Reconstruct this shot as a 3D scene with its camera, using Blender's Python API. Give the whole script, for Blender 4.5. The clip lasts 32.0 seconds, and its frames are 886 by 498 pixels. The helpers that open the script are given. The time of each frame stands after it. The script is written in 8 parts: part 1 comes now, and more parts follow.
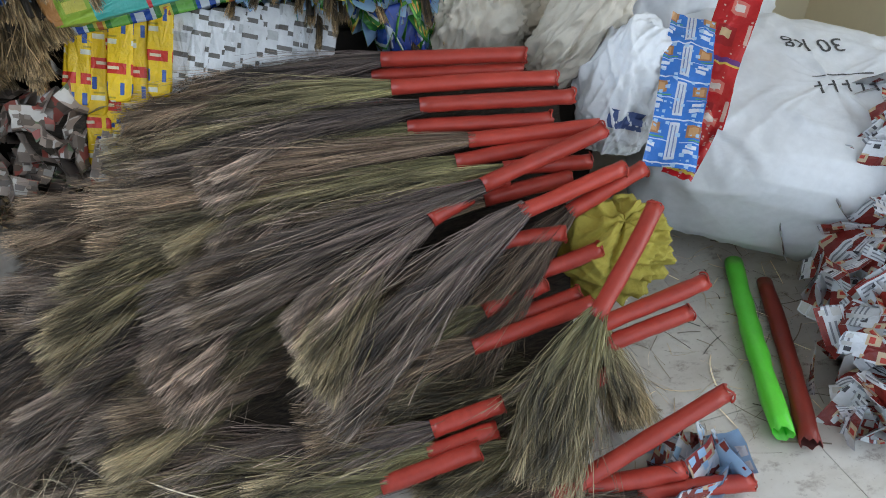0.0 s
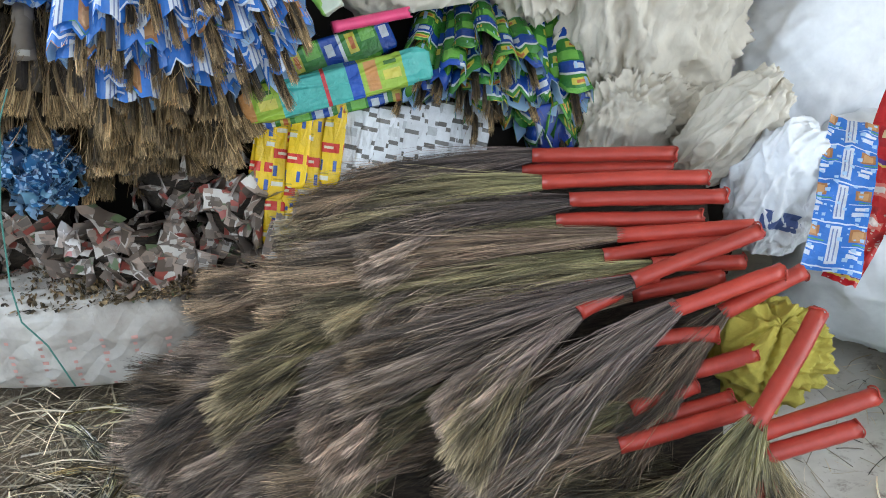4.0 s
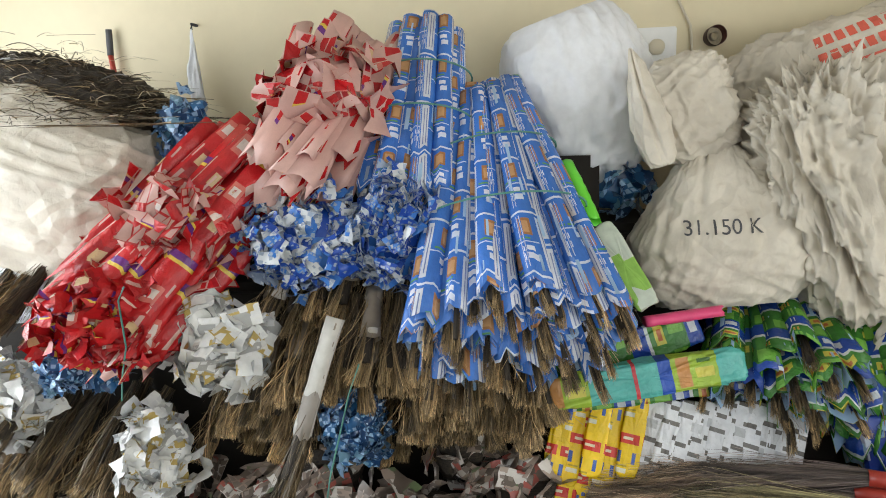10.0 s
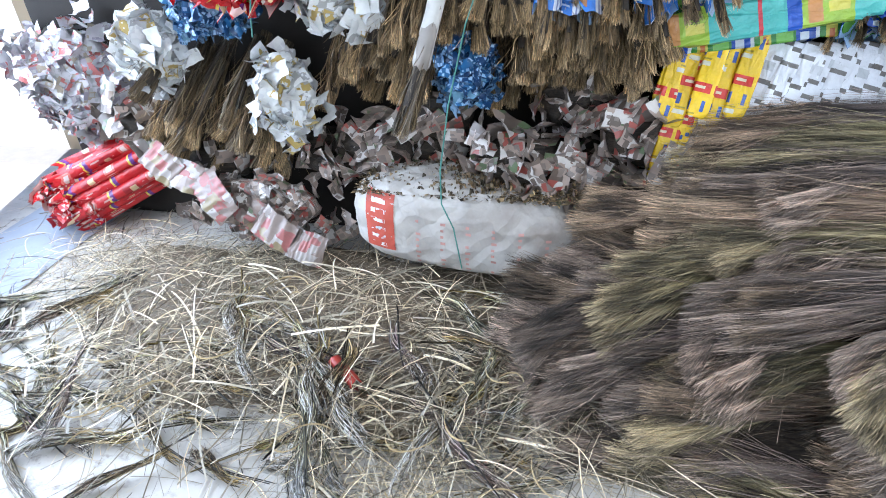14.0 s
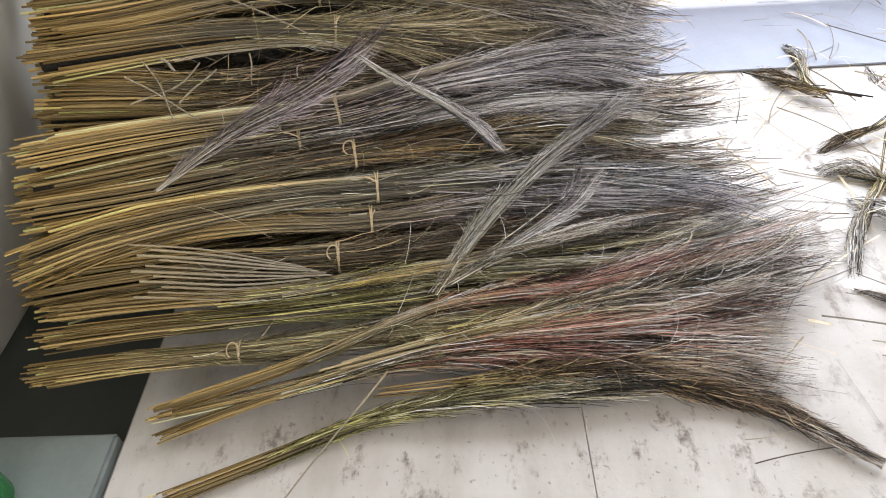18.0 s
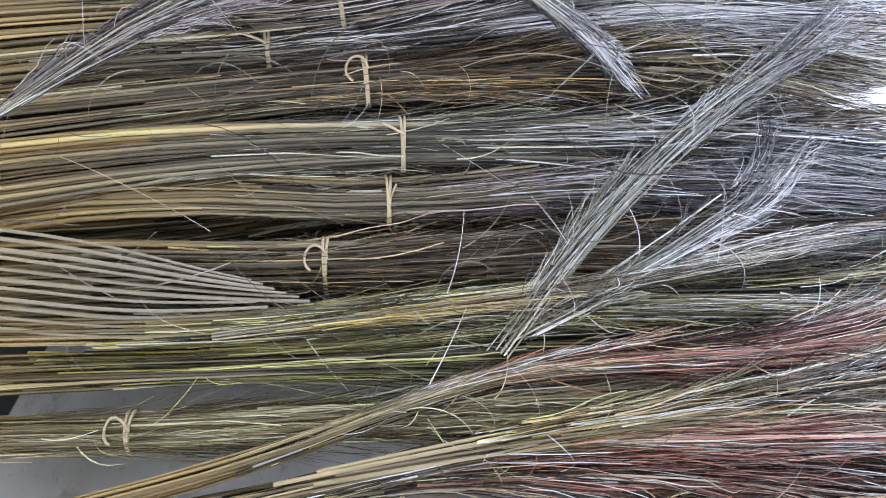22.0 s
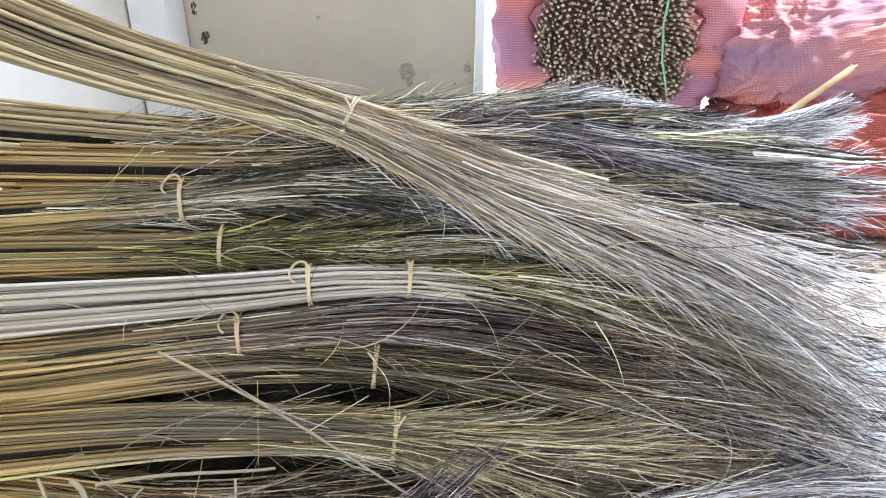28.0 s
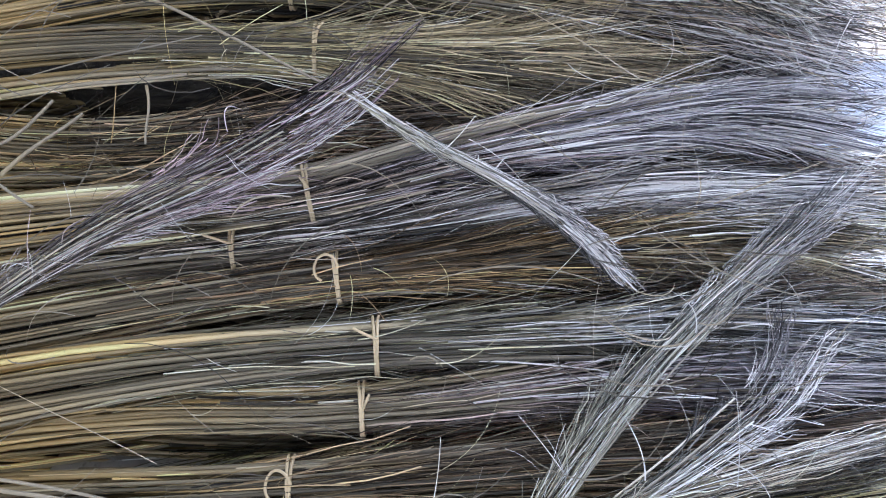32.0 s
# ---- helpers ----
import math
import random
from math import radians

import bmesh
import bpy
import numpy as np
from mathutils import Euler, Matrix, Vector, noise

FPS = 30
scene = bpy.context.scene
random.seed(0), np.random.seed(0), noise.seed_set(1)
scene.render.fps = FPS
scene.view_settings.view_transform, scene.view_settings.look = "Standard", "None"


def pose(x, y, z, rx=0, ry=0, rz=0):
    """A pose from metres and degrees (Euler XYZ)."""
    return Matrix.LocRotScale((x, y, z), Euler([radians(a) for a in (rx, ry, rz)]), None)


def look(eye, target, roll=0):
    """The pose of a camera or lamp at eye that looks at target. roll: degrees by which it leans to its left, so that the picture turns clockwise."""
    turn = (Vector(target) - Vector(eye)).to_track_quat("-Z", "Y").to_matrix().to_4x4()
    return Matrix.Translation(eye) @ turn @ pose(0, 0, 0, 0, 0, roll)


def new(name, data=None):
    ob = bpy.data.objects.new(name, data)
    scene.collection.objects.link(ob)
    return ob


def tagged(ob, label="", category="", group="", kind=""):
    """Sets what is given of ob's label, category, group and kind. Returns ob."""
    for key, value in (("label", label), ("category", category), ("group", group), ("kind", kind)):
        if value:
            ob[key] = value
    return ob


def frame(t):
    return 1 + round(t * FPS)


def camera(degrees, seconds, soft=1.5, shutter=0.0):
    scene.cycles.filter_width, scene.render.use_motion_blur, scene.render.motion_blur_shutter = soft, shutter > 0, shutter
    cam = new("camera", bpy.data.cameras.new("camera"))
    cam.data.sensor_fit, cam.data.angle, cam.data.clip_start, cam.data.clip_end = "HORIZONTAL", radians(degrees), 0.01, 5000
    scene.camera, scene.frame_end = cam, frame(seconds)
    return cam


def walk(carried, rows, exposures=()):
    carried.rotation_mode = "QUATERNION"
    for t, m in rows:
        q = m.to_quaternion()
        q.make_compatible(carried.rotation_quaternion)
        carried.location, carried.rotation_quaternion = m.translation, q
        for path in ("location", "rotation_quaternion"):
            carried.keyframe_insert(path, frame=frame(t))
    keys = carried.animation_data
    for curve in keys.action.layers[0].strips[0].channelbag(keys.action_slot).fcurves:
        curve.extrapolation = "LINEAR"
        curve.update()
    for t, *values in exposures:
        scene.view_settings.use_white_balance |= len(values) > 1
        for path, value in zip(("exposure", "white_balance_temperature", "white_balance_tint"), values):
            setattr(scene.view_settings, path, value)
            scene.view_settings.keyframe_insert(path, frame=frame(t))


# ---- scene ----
cam = camera(68.5, 32.0, 1.0)
METRES, EYE, TILT, LEAN, TURN = 3.2, 1.29, -36.0, 0.0, -17.5
ROWS = [
    (0.0, 0.0, 0.0, 0.0, 0.0, 0.0, -0.0),
    (0.5, 0.0005, -0.0002, 0.0041, -0.93, 1.1, -0.11),
    (1.0, 0.0007, -0.0023, 0.0069, -1.73, 2.72, 0.03),
    (1.5, -0.0011, -0.0036, 0.0064, -1.95, 3.02, 0.66),
    (2.0, -0.0053, -0.0067, 0.0049, -1.27, 3.51, 0.74),
    (2.5, -0.0092, -0.0121, 0.0035, 0.89, 4.51, 0.92),
    (4.5, -0.0476, -0.022, 0.0064, 12.06, 6.47, -5.94),
    (5.0, -0.0602, -0.0279, 0.0045, 16.08, 6.31, -8.29),
    (5.5, -0.0695, -0.0365, 0.003, 19.75, 7.62, -11.11),
    (6.0, -0.0793, -0.0452, 0.0049, 21.71, 8.85, -12.27),
    (6.5, -0.092, -0.05, 0.0101, 23.94, 9.45, -12.31),
    (7.0, -0.1202, -0.0548, 0.0151, 23.04, 11.33, -10.9),
    (7.5, -0.1328, -0.0547, 0.0263, 22.96, 13.32, -9.81),
    (8.0, -0.1428, -0.0584, 0.0297, 23.03, 15.55, -11.41),
    (8.5, -0.1436, -0.0604, 0.0347, 22.12, 17.75, -10.86),
    (9.0, -0.144, -0.0606, 0.0404, 20.92, 20.13, -11.55),
    (9.5, -0.1444, -0.0632, 0.0458, 20.99, 21.82, -12.28),
    (10.0, -0.1458, -0.0668, 0.0513, 21.6, 23.13, -12.76),
    (10.5, -0.1501, -0.0697, 0.0525, 24.02, 23.11, -13.86),
    (11.0, -0.1732, -0.0722, 0.0352, 26.61, 18.53, -14.06),
    (11.5, -0.186, -0.0684, 0.0226, 25.28, 14.98, -12.07),
    (12.0, -0.1621, -0.0649, 0.0084, 18.93, 12.5, -9.06),
    (12.5, -0.1326, -0.0659, -0.0104, 17.0, 10.61, -8.26),
    (13.0, -0.113, -0.0548, -0.0167, 15.25, 8.08, -5.58),
    (13.5, -0.1188, -0.0634, -0.0187, 18.76, 2.65, -9.27),
    (14.0, -0.1456, -0.0725, -0.0369, 28.76, -1.43, -14.97),
    (14.5, -0.1623, -0.0815, -0.0516, 37.93, -5.6, -19.8),
    (15.0, -0.18, -0.093, -0.0642, 45.48, -10.53, -23.79),
    (15.5, -0.2178, -0.1049, -0.0815, 61.12, -20.86, -28.72),
    (17.5, -0.2606, -0.0751, -0.1487, 111.47, -60.95, -30.09),
    (18.0, -0.2702, -0.0547, -0.1567, 110.39, -56.51, -30.87),
    (18.5, -0.2762, -0.0457, -0.1725, 111.19, -58.58, -30.88),
    (19.0, -0.2826, -0.0452, -0.185, 113.62, -61.35, -32.58),
    (19.5, -0.3051, -0.0351, -0.2114, 114.42, -64.43, -32.49),
    (20.0, -0.3437, -0.0214, -0.2561, 112.19, -66.43, -30.83),
    (20.5, -0.3594, -0.0161, -0.2758, 112.86, -67.53, -30.68),
    (21.0, -0.3643, -0.0248, -0.2776, 113.77, -66.05, -31.56),
    (21.5, -0.3751, -0.0335, -0.2775, 114.39, -63.4, -31.87),
    (22.0, -0.3816, -0.0431, -0.2791, 114.64, -61.1, -32.16),
    (22.5, -0.3875, -0.0531, -0.2784, 114.6, -57.91, -32.28),
    (23.0, -0.3932, -0.0589, -0.2773, 115.48, -55.87, -32.06),
    (23.5, -0.4015, -0.0673, -0.2737, 115.84, -54.12, -31.23),
    (24.0, -0.4089, -0.0741, -0.2709, 116.21, -52.53, -31.4),
    (24.5, -0.4151, -0.0803, -0.2661, 116.55, -51.08, -31.43),
    (25.0, -0.4202, -0.0849, -0.2596, 116.28, -48.93, -31.78),
    (25.5, -0.4254, -0.0889, -0.2549, 116.96, -47.4, -32.21),
    (27.5, -0.4355, -0.1107, -0.2376, 117.12, -41.32, -33.23),
    (28.0, -0.4372, -0.1175, -0.233, 116.75, -39.63, -32.78),
    (28.5, -0.4382, -0.1191, -0.2212, 116.38, -38.43, -32.81),
    (29.0, -0.432, -0.1136, -0.2203, 115.69, -38.78, -31.93),
    (29.5, -0.4301, -0.1036, -0.2305, 115.63, -40.01, -31.23),
    (30.0, -0.4312, -0.0915, -0.2401, 115.03, -41.95, -30.42),
    (30.5, -0.43, -0.0807, -0.2466, 115.31, -43.92, -30.41),
    (31.0, -0.4257, -0.0707, -0.2546, 115.59, -46.41, -29.92),
    (31.5, -0.4215, -0.062, -0.2619, 114.83, -49.01, -29.86),
    (32.0, -0.4185, -0.0494, -0.2721, 113.93, -52.0, -29.92),
]
walk(cam, [(t, pose(0, 0, EYE, TILT, LEAN, TURN) @ pose(METRES * x, METRES * y, METRES * z, 90 + pitch, roll, yaw)) for t, x, y, z, yaw, pitch, roll in ROWS],
     [(0, -0.18, 5800, 5), (2.5, -0.1, 5800, 4), (5.0, 0.4, 5900, 6), (6.0, 0.02, 6000, 7), (8.0, 0.1, 6400, 7), (10.0, 0.02, 6700, 6), (12.5, 0.28, 6400, 10), (14.0, 0.6, 5500, 9), (15.2, -0.25, 6300, 14),
      (18.0, 0.28, 6600, 14), (20.0, 0.14, 5900, 15), (21.0, 0.6, 5600, 15), (22.0, 0.7, 5400, 15), (23.0, 0.66, 5350, 18), (25.5, 0.5, 5350, 19), (28.0, 0.88, 5800, 13), (30.0, 0.58, 5450, 16), (32.0, 0.58, 5300, 16)])

# ---- light ----
world = bpy.data.worlds.new("sky")
scene.world = world
world.use_nodes = True
wn = world.node_tree.nodes
sky = wn.new("ShaderNodeTexSky")
sky.sky_type, sky.sun_disc = "NISHITA", False
sky.sun_elevation, sky.sun_rotation = radians(57), radians(-16)
world.node_tree.links.new(sky.outputs[0], wn["Background"].inputs[0])
wn["Background"].inputs[1].default_value = 0.15

sun = new("sun", bpy.data.lights.new("sun", "SUN"))
sun.data.energy, sun.data.angle, sun.data.color = 5.0, radians(0.6), (1.0, 0.95, 0.88)
sun.matrix_world = look((-5.3, 4.9, 6), (-4.2, 1.2, 0))


def area_light(name, eye, target, w, h, power, color):
    lamp = new(name, bpy.data.lights.new(name, "AREA"))
    lamp.data.shape, lamp.data.size, lamp.data.size_y = "RECTANGLE", w, h
    lamp.data.energy, lamp.data.color = power, color
    lamp.matrix_world = look(eye, target)
    return lamp


# daylight in the doorway; front and side lamps are added fill behind the walk
area_light("doorway_daylight", (-3.02, 1.0, 1.42), (0, 1.0, 1.1), 2.3, 1.85, 84, (0.86, 0.92, 1.0))
# fill in an unseen front opening, added to light the heap
area_light("shopfront_daylight", (0.9, -1.02, 1.35), (0.2, 2.0, 0.6), 2.7, 2.3, 21, (1.0, 0.97, 0.93))
# second fill from an unseen side opening, added to brighten stems and sack
area_light("side_daylight", (2.66, -0.05, 1.35), (-2.0, -0.2, 0.45), 1.7, 2.1, 38, (1.0, 0.97, 0.93))

# ---- materials ----
def node_material(name):
    m = bpy.data.materials.new(name)
    m.use_nodes = True
    nt = m.node_tree
    return m, nt, nt.nodes["Principled BSDF"]


def add(nt, kind, **values):
    n = nt.nodes.new(kind)
    for key, v in values.items():
        n.inputs[key.replace("_", " ")].default_value = v
    return n


def ramp(nt, fac, stops, constant=False):
    r = nt.nodes.new("ShaderNodeValToRGB")
    el = r.color_ramp.elements
    while len(el) < len(stops):
        el.new(0.5)
    for e, (pos, col) in zip(el, stops):
        e.position, e.color = pos, (*col, 1)
    if constant:
        r.color_ramp.interpolation = "CONSTANT"
    nt.links.new(fac, r.inputs[0])
    return r.outputs[0]


def math_node(nt, op, a, b=None):
    n = nt.nodes.new("ShaderNodeMath")
    n.operation = op
    for i, v in enumerate((a, b)):
        if v is None:
            continue
        if hasattr(v, "node"):
            nt.links.new(v, n.inputs[i])
        else:
            n.inputs[i].default_value = v
    return n.outputs[0]


def scaled(nt, col, fac):
    n = nt.nodes.new("ShaderNodeVectorMath")
    n.operation = "SCALE"
    nt.links.new(col, n.inputs[0])
    nt.links.new(fac, n.inputs["Scale"])
    return n.outputs[0]


def mix_colour(nt, fac, a, b):
    n = nt.nodes.new("ShaderNodeMix")
    n.data_type = "RGBA"
    for i, v in ((0, fac), (6, a), (7, b)):
        if hasattr(v, "node"):
            nt.links.new(v, n.inputs[i])
        else:
            n.inputs[i].default_value = v if i == 0 else (*v, 1)
    return n.outputs[2]


def noise_fac(nt, scale, detail=4, coord="Object", stretch=(1, 1, 1), rough=0.55):
    tc = nt.nodes.new("ShaderNodeTexCoord")
    mp = add(nt, "ShaderNodeMapping")
    mp.inputs["Scale"].default_value = stretch
    nt.links.new(tc.outputs[coord], mp.inputs[0])
    n = add(nt, "ShaderNodeTexNoise", Scale=scale, Detail=detail, Roughness=rough)
    nt.links.new(mp.outputs[0], n.inputs["Vector"])
    return n.outputs["Fac"]


def bump(nt, bsdf, height, strength=0.3, distance=0.002):
    b = add(nt, "ShaderNodeBump", Strength=strength, Distance=distance)
    nt.links.new(height, b.inputs["Height"])
    nt.links.new(b.outputs[0], bsdf.inputs["Normal"])


def fibre(name, stops, vary=0.5, rough=0.45, green=0.22, streak=None, shift=0.35):
    """Dry grass: colour runs along the strand, each strand and each thing a little its own."""
    m, nt, b = node_material(name)
    uv = nt.nodes.new("ShaderNodeUVMap")
    sep = nt.nodes.new("ShaderNodeSeparateXYZ")
    nt.links.new(uv.outputs[0], sep.inputs[0])
    geo = nt.nodes.new("ShaderNodeNewGeometry")
    info = nt.nodes.new("ShaderNodeObjectInfo")
    isl = geo.outputs["Random Per Island"]
    pos = math_node(nt, "ADD", sep.outputs[0], math_node(nt, "MULTIPLY", math_node(nt, "SUBTRACT", isl, 0.5), shift))
    col = ramp(nt, pos, stops)
    second = math_node(nt, "FRACT", math_node(nt, "MULTIPLY", isl, 17.3))
    lum = math_node(nt, "ADD", math_node(nt, "MULTIPLY", second, vary * 2.2), 1 - vary * 1.05)
    lum = math_node(nt, "MULTIPLY", lum, math_node(nt, "ADD", math_node(nt, "MULTIPLY", info.outputs["Random"], 1.0), 0.5))
    lum = math_node(nt, "MULTIPLY", lum, math_node(nt, "ADD", math_node(nt, "MULTIPLY", sep.outputs[1], 1.2), 0.4))
    third = math_node(nt, "FRACT", math_node(nt, "MULTIPLY", isl, 71.9))
    olive = mix_colour(nt, math_node(nt, "MULTIPLY", third, green), col, (0.19, 0.17, 0.075))
    if streak:  # bleached and dark locks along the stalks
        n = noise_fac(nt, 1.0, 2, "Object", streak)
        lum = math_node(nt, "MULTIPLY", lum, ramp(nt, n, [(0.38, (0.16, 0.16, 0.16)), (0.5, (0.55, 0.55, 0.55)), (0.64, (1.0, 1.0, 1.0))]))
        lum = math_node(nt, "MULTIPLY", lum, 1.7)
    nt.links.new(scaled(nt, olive, lum), b.inputs["Base Color"])
    b.inputs["Roughness"].default_value = rough
    b.inputs["Specular IOR Level"].default_value = 0.5
    return m


def plain(name, col, rough=0.5, spread=0.18, scale=12, metal=0.0, grain=0.25, dist=0.001, spec=0.5, hue=None):
    """One stuff with soft variation at two scales and a fine relief."""
    m, nt, b = node_material(name)
    n1, n2 = noise_fac(nt, scale), noise_fac(nt, scale * 9, 3)
    lum = math_node(nt, "ADD", math_node(nt, "MULTIPLY", n1, spread * 2), math_node(nt, "ADD", math_node(nt, "MULTIPLY", n2, spread), 1 - spread * 1.5))
    info = nt.nodes.new("ShaderNodeObjectInfo")
    lum = math_node(nt, "MULTIPLY", lum, math_node(nt, "ADD", math_node(nt, "MULTIPLY", info.outputs["Random"], 0.24), 0.88))
    rgb = nt.nodes.new("ShaderNodeRGB")
    rgb.outputs[0].default_value = (*col, 1)
    out = rgb.outputs[0]
    if hue:
        out = mix_colour(nt, n1, col, hue)
    nt.links.new(scaled(nt, out, lum), b.inputs["Base Color"])
    b.inputs["Roughness"].default_value, b.inputs["Metallic"].default_value = rough, metal
    b.inputs["Specular IOR Level"].default_value = spec
    bump(nt, b, n2, grain, dist)
    return m


def printed(name, palette, rough=0.28, scale=24, stripe=None, stretch=(1, 1, 1)):
    """Glossy printed packaging film: blocks of flat colour and bars, shifted from piece to piece."""
    m, nt, b = node_material(name)
    uv = nt.nodes.new("ShaderNodeUVMap")
    info = nt.nodes.new("ShaderNodeObjectInfo")
    mp = add(nt, "ShaderNodeMapping")
    mp.inputs["Scale"].default_value = stretch
    nt.links.new(uv.outputs[0], mp.inputs[0])
    off = nt.nodes.new("ShaderNodeVectorMath")
    off.operation = "ADD"
    nt.links.new(mp.outputs[0], off.inputs[0])
    nt.links.new(math_node(nt, "MULTIPLY", info.outputs["Random"], 7.0), off.inputs[1])
    v = add(nt, "ShaderNodeTexVoronoi", Scale=scale, Randomness=0.75)
    v.distance = "CHEBYCHEV"
    nt.links.new(off.outputs[0], v.inputs["Vector"])
    sep = nt.nodes.new("ShaderNodeSeparateColor")
    nt.links.new(v.outputs["Color"], sep.inputs[0])
    step = 1.0 / sum(w for _, w in palette)
    pos, stops = 0.0, []
    for c, w in palette:
        stops.append((pos, c))
        pos += w * step
    col = ramp(nt, sep.outputs[0], stops, True)
    if stripe:
        w = add(nt, "ShaderNodeTexWave", Scale=scale * 0.55, Distortion=0.6)
        nt.links.new(off.outputs[0], w.inputs["Vector"])
        sharp = ramp(nt, w.outputs["Fac"], [(0.0, (0, 0, 0)), (0.965, (1, 1, 1))], True)
        col = mix_colour(nt, sharp, col, stripe)
    wear = noise_fac(nt, 30, 4)
    lum = math_node(nt, "ADD", math_node(nt, "MULTIPLY", wear, 0.5), 0.72)
    nt.links.new(scaled(nt, col, lum), b.inputs["Base Color"])
    b.inputs["Roughness"].default_value = rough
    bump(nt, b, noise_fac(nt, 55, 3), 0.35, 0.003)
    return m


def cell_print(name, base, cells, period, rough=0.27):
    """Printed film with a repeat: blocks (u0, u1, v0, v1, colour) on a ground colour, in parts of the repeat."""
    m, nt, b = node_material(name)
    uv = nt.nodes.new("ShaderNodeUVMap")
    info = nt.nodes.new("ShaderNodeObjectInfo")
    sep = nt.nodes.new("ShaderNodeSeparateXYZ")
    nt.links.new(uv.outputs[0], sep.inputs[0])
    fu = math_node(nt, "FRACT", math_node(nt, "ADD", math_node(nt, "DIVIDE", sep.outputs[0], period[0]), math_node(nt, "MULTIPLY", info.outputs["Random"], 23.7)))
    fv = math_node(nt, "FRACT", math_node(nt, "ADD", math_node(nt, "DIVIDE", sep.outputs[1], period[1]), math_node(nt, "MULTIPLY", info.outputs["Random"], 51.3)))
    rgb = nt.nodes.new("ShaderNodeRGB")
    rgb.outputs[0].default_value = (*base, 1)
    col = rgb.outputs[0]
    for u0, u1, v0, v1, c in cells:
        mask = math_node(nt, "MULTIPLY", math_node(nt, "GREATER_THAN", fu, u0), math_node(nt, "LESS_THAN", fu, u1))
        mask = math_node(nt, "MULTIPLY", mask, math_node(nt, "MULTIPLY", math_node(nt, "GREATER_THAN", fv, v0), math_node(nt, "LESS_THAN", fv, v1)))
        col = mix_colour(nt, mask, col, c)
    wear = noise_fac(nt, 26, 5)
    lum = math_node(nt, "MULTIPLY", math_node(nt, "ADD", math_node(nt, "MULTIPLY", wear, 0.6), 0.66), math_node(nt, "ADD", math_node(nt, "MULTIPLY", info.outputs["Random"], 0.3), 0.85))
    nt.links.new(scaled(nt, col, lum), b.inputs["Base Color"])
    b.inputs["Roughness"].default_value = rough
    crease = math_node(nt, "ABSOLUTE", math_node(nt, "SUBTRACT", noise_fac(nt, 30, 4), 0.5))
    bump(nt, b, crease, 0.8, 0.012)
    return m


def woven(name, col, dirt=0.25, dirt_col=(0.3, 0.26, 0.2), crease=0.55):
    """Woven plastic sacking with a fine tape weave and soiled patches."""
    m, nt, b = node_material(name)
    n1, n2 = noise_fac(nt, 5, 5), noise_fac(nt, 38, 4)
    d = math_node(nt, "MULTIPLY", ramp(nt, n1, [(0.42, (0, 0, 0)), (0.75, (1, 1, 1))]), dirt)
    c = mix_colour(nt, d, col, dirt_col)
    c = scaled(nt, c, math_node(nt, "ADD", math_node(nt, "MULTIPLY", n2, 0.22), 0.88))
    nt.links.new(c, b.inputs["Base Color"])
    b.inputs["Roughness"].default_value = 0.55
    tc = nt.nodes.new("ShaderNodeTexCoord")
    ch = add(nt, "ShaderNodeTexChecker", Scale=420)
    nt.links.new(tc.outputs["Object"], ch.inputs["Vector"])
    fold = math_node(nt, "ABSOLUTE", math_node(nt, "SUBTRACT", noise_fac(nt, 9, 5, "Object", (1, 1, 0.6), 0.6), 0.5))
    fold2 = math_node(nt, "ABSOLUTE", math_node(nt, "SUBTRACT", noise_fac(nt, 22, 3, "Object", (0.5, 1, 1)), 0.5))
    h = math_node(nt, "ADD", math_node(nt, "MULTIPLY", ch.outputs["Fac"], 0.01), math_node(nt, "MULTIPLY", n2, 0.06))
    h = math_node(nt, "ADD", h, math_node(nt, "ADD", math_node(nt, "MULTIPLY", fold, 1.5), math_node(nt, "MULTIPLY", fold2, 0.3)))
    for scale, turn, k in ((2.4, 0.6, 1.0), (4.4, -0.7, 0.6)):
        mp = add(nt, "ShaderNodeMapping")
        mp.inputs["Rotation"].default_value = (0.4, turn, turn)
        nt.links.new(tc.outputs["Object"], mp.inputs[0])
        wv = add(nt, "ShaderNodeTexWave", Scale=scale, Distortion=7.0, Detail=2.0)
        wv.inputs["Detail Scale"].default_value = 1.2
        wv.wave_profile = "TRI"
        nt.links.new(mp.outputs[0], wv.inputs["Vector"])
        h = math_node(nt, "ADD", h, math_node(nt, "MULTIPLY", wv.outputs["Fac"], k))
    bump(nt, b, h, crease, 0.014)
    return m


BROOM = [fibre("broom_grass_brown", [(0.0, (0.108, 0.0692, 0.0554)), (0.5, (0.182, 0.121, 0.0924)), (0.8, (0.271, 0.185, 0.132)), (0.93, (0.284, 0.2, 0.136)), (1.0, (0.328, 0.233, 0.16))], 0.38, 0.55, 0.3, (3.0, 48, 48), 0.14),
         fibre("broom_grass_olive", [(0.0, (0.214, 0.196, 0.0924)), (0.45, (0.182, 0.151, 0.0858)), (0.8, (0.239, 0.187, 0.113)), (0.93, (0.272, 0.216, 0.131)), (1.0, (0.34, 0.267, 0.172))], 0.38, 0.55, 0.4, (3.0, 48, 48), 0.14),
         fibre("broom_grass_mauve", [(0.0, (0.123, 0.0887, 0.0889)), (0.5, (0.189, 0.14, 0.13)), (0.8, (0.286, 0.215, 0.178)), (0.93, (0.317, 0.235, 0.193)), (1.0, (0.398, 0.305, 0.246))], 0.38, 0.55, 0.25, (3.0, 48, 48), 0.14)]


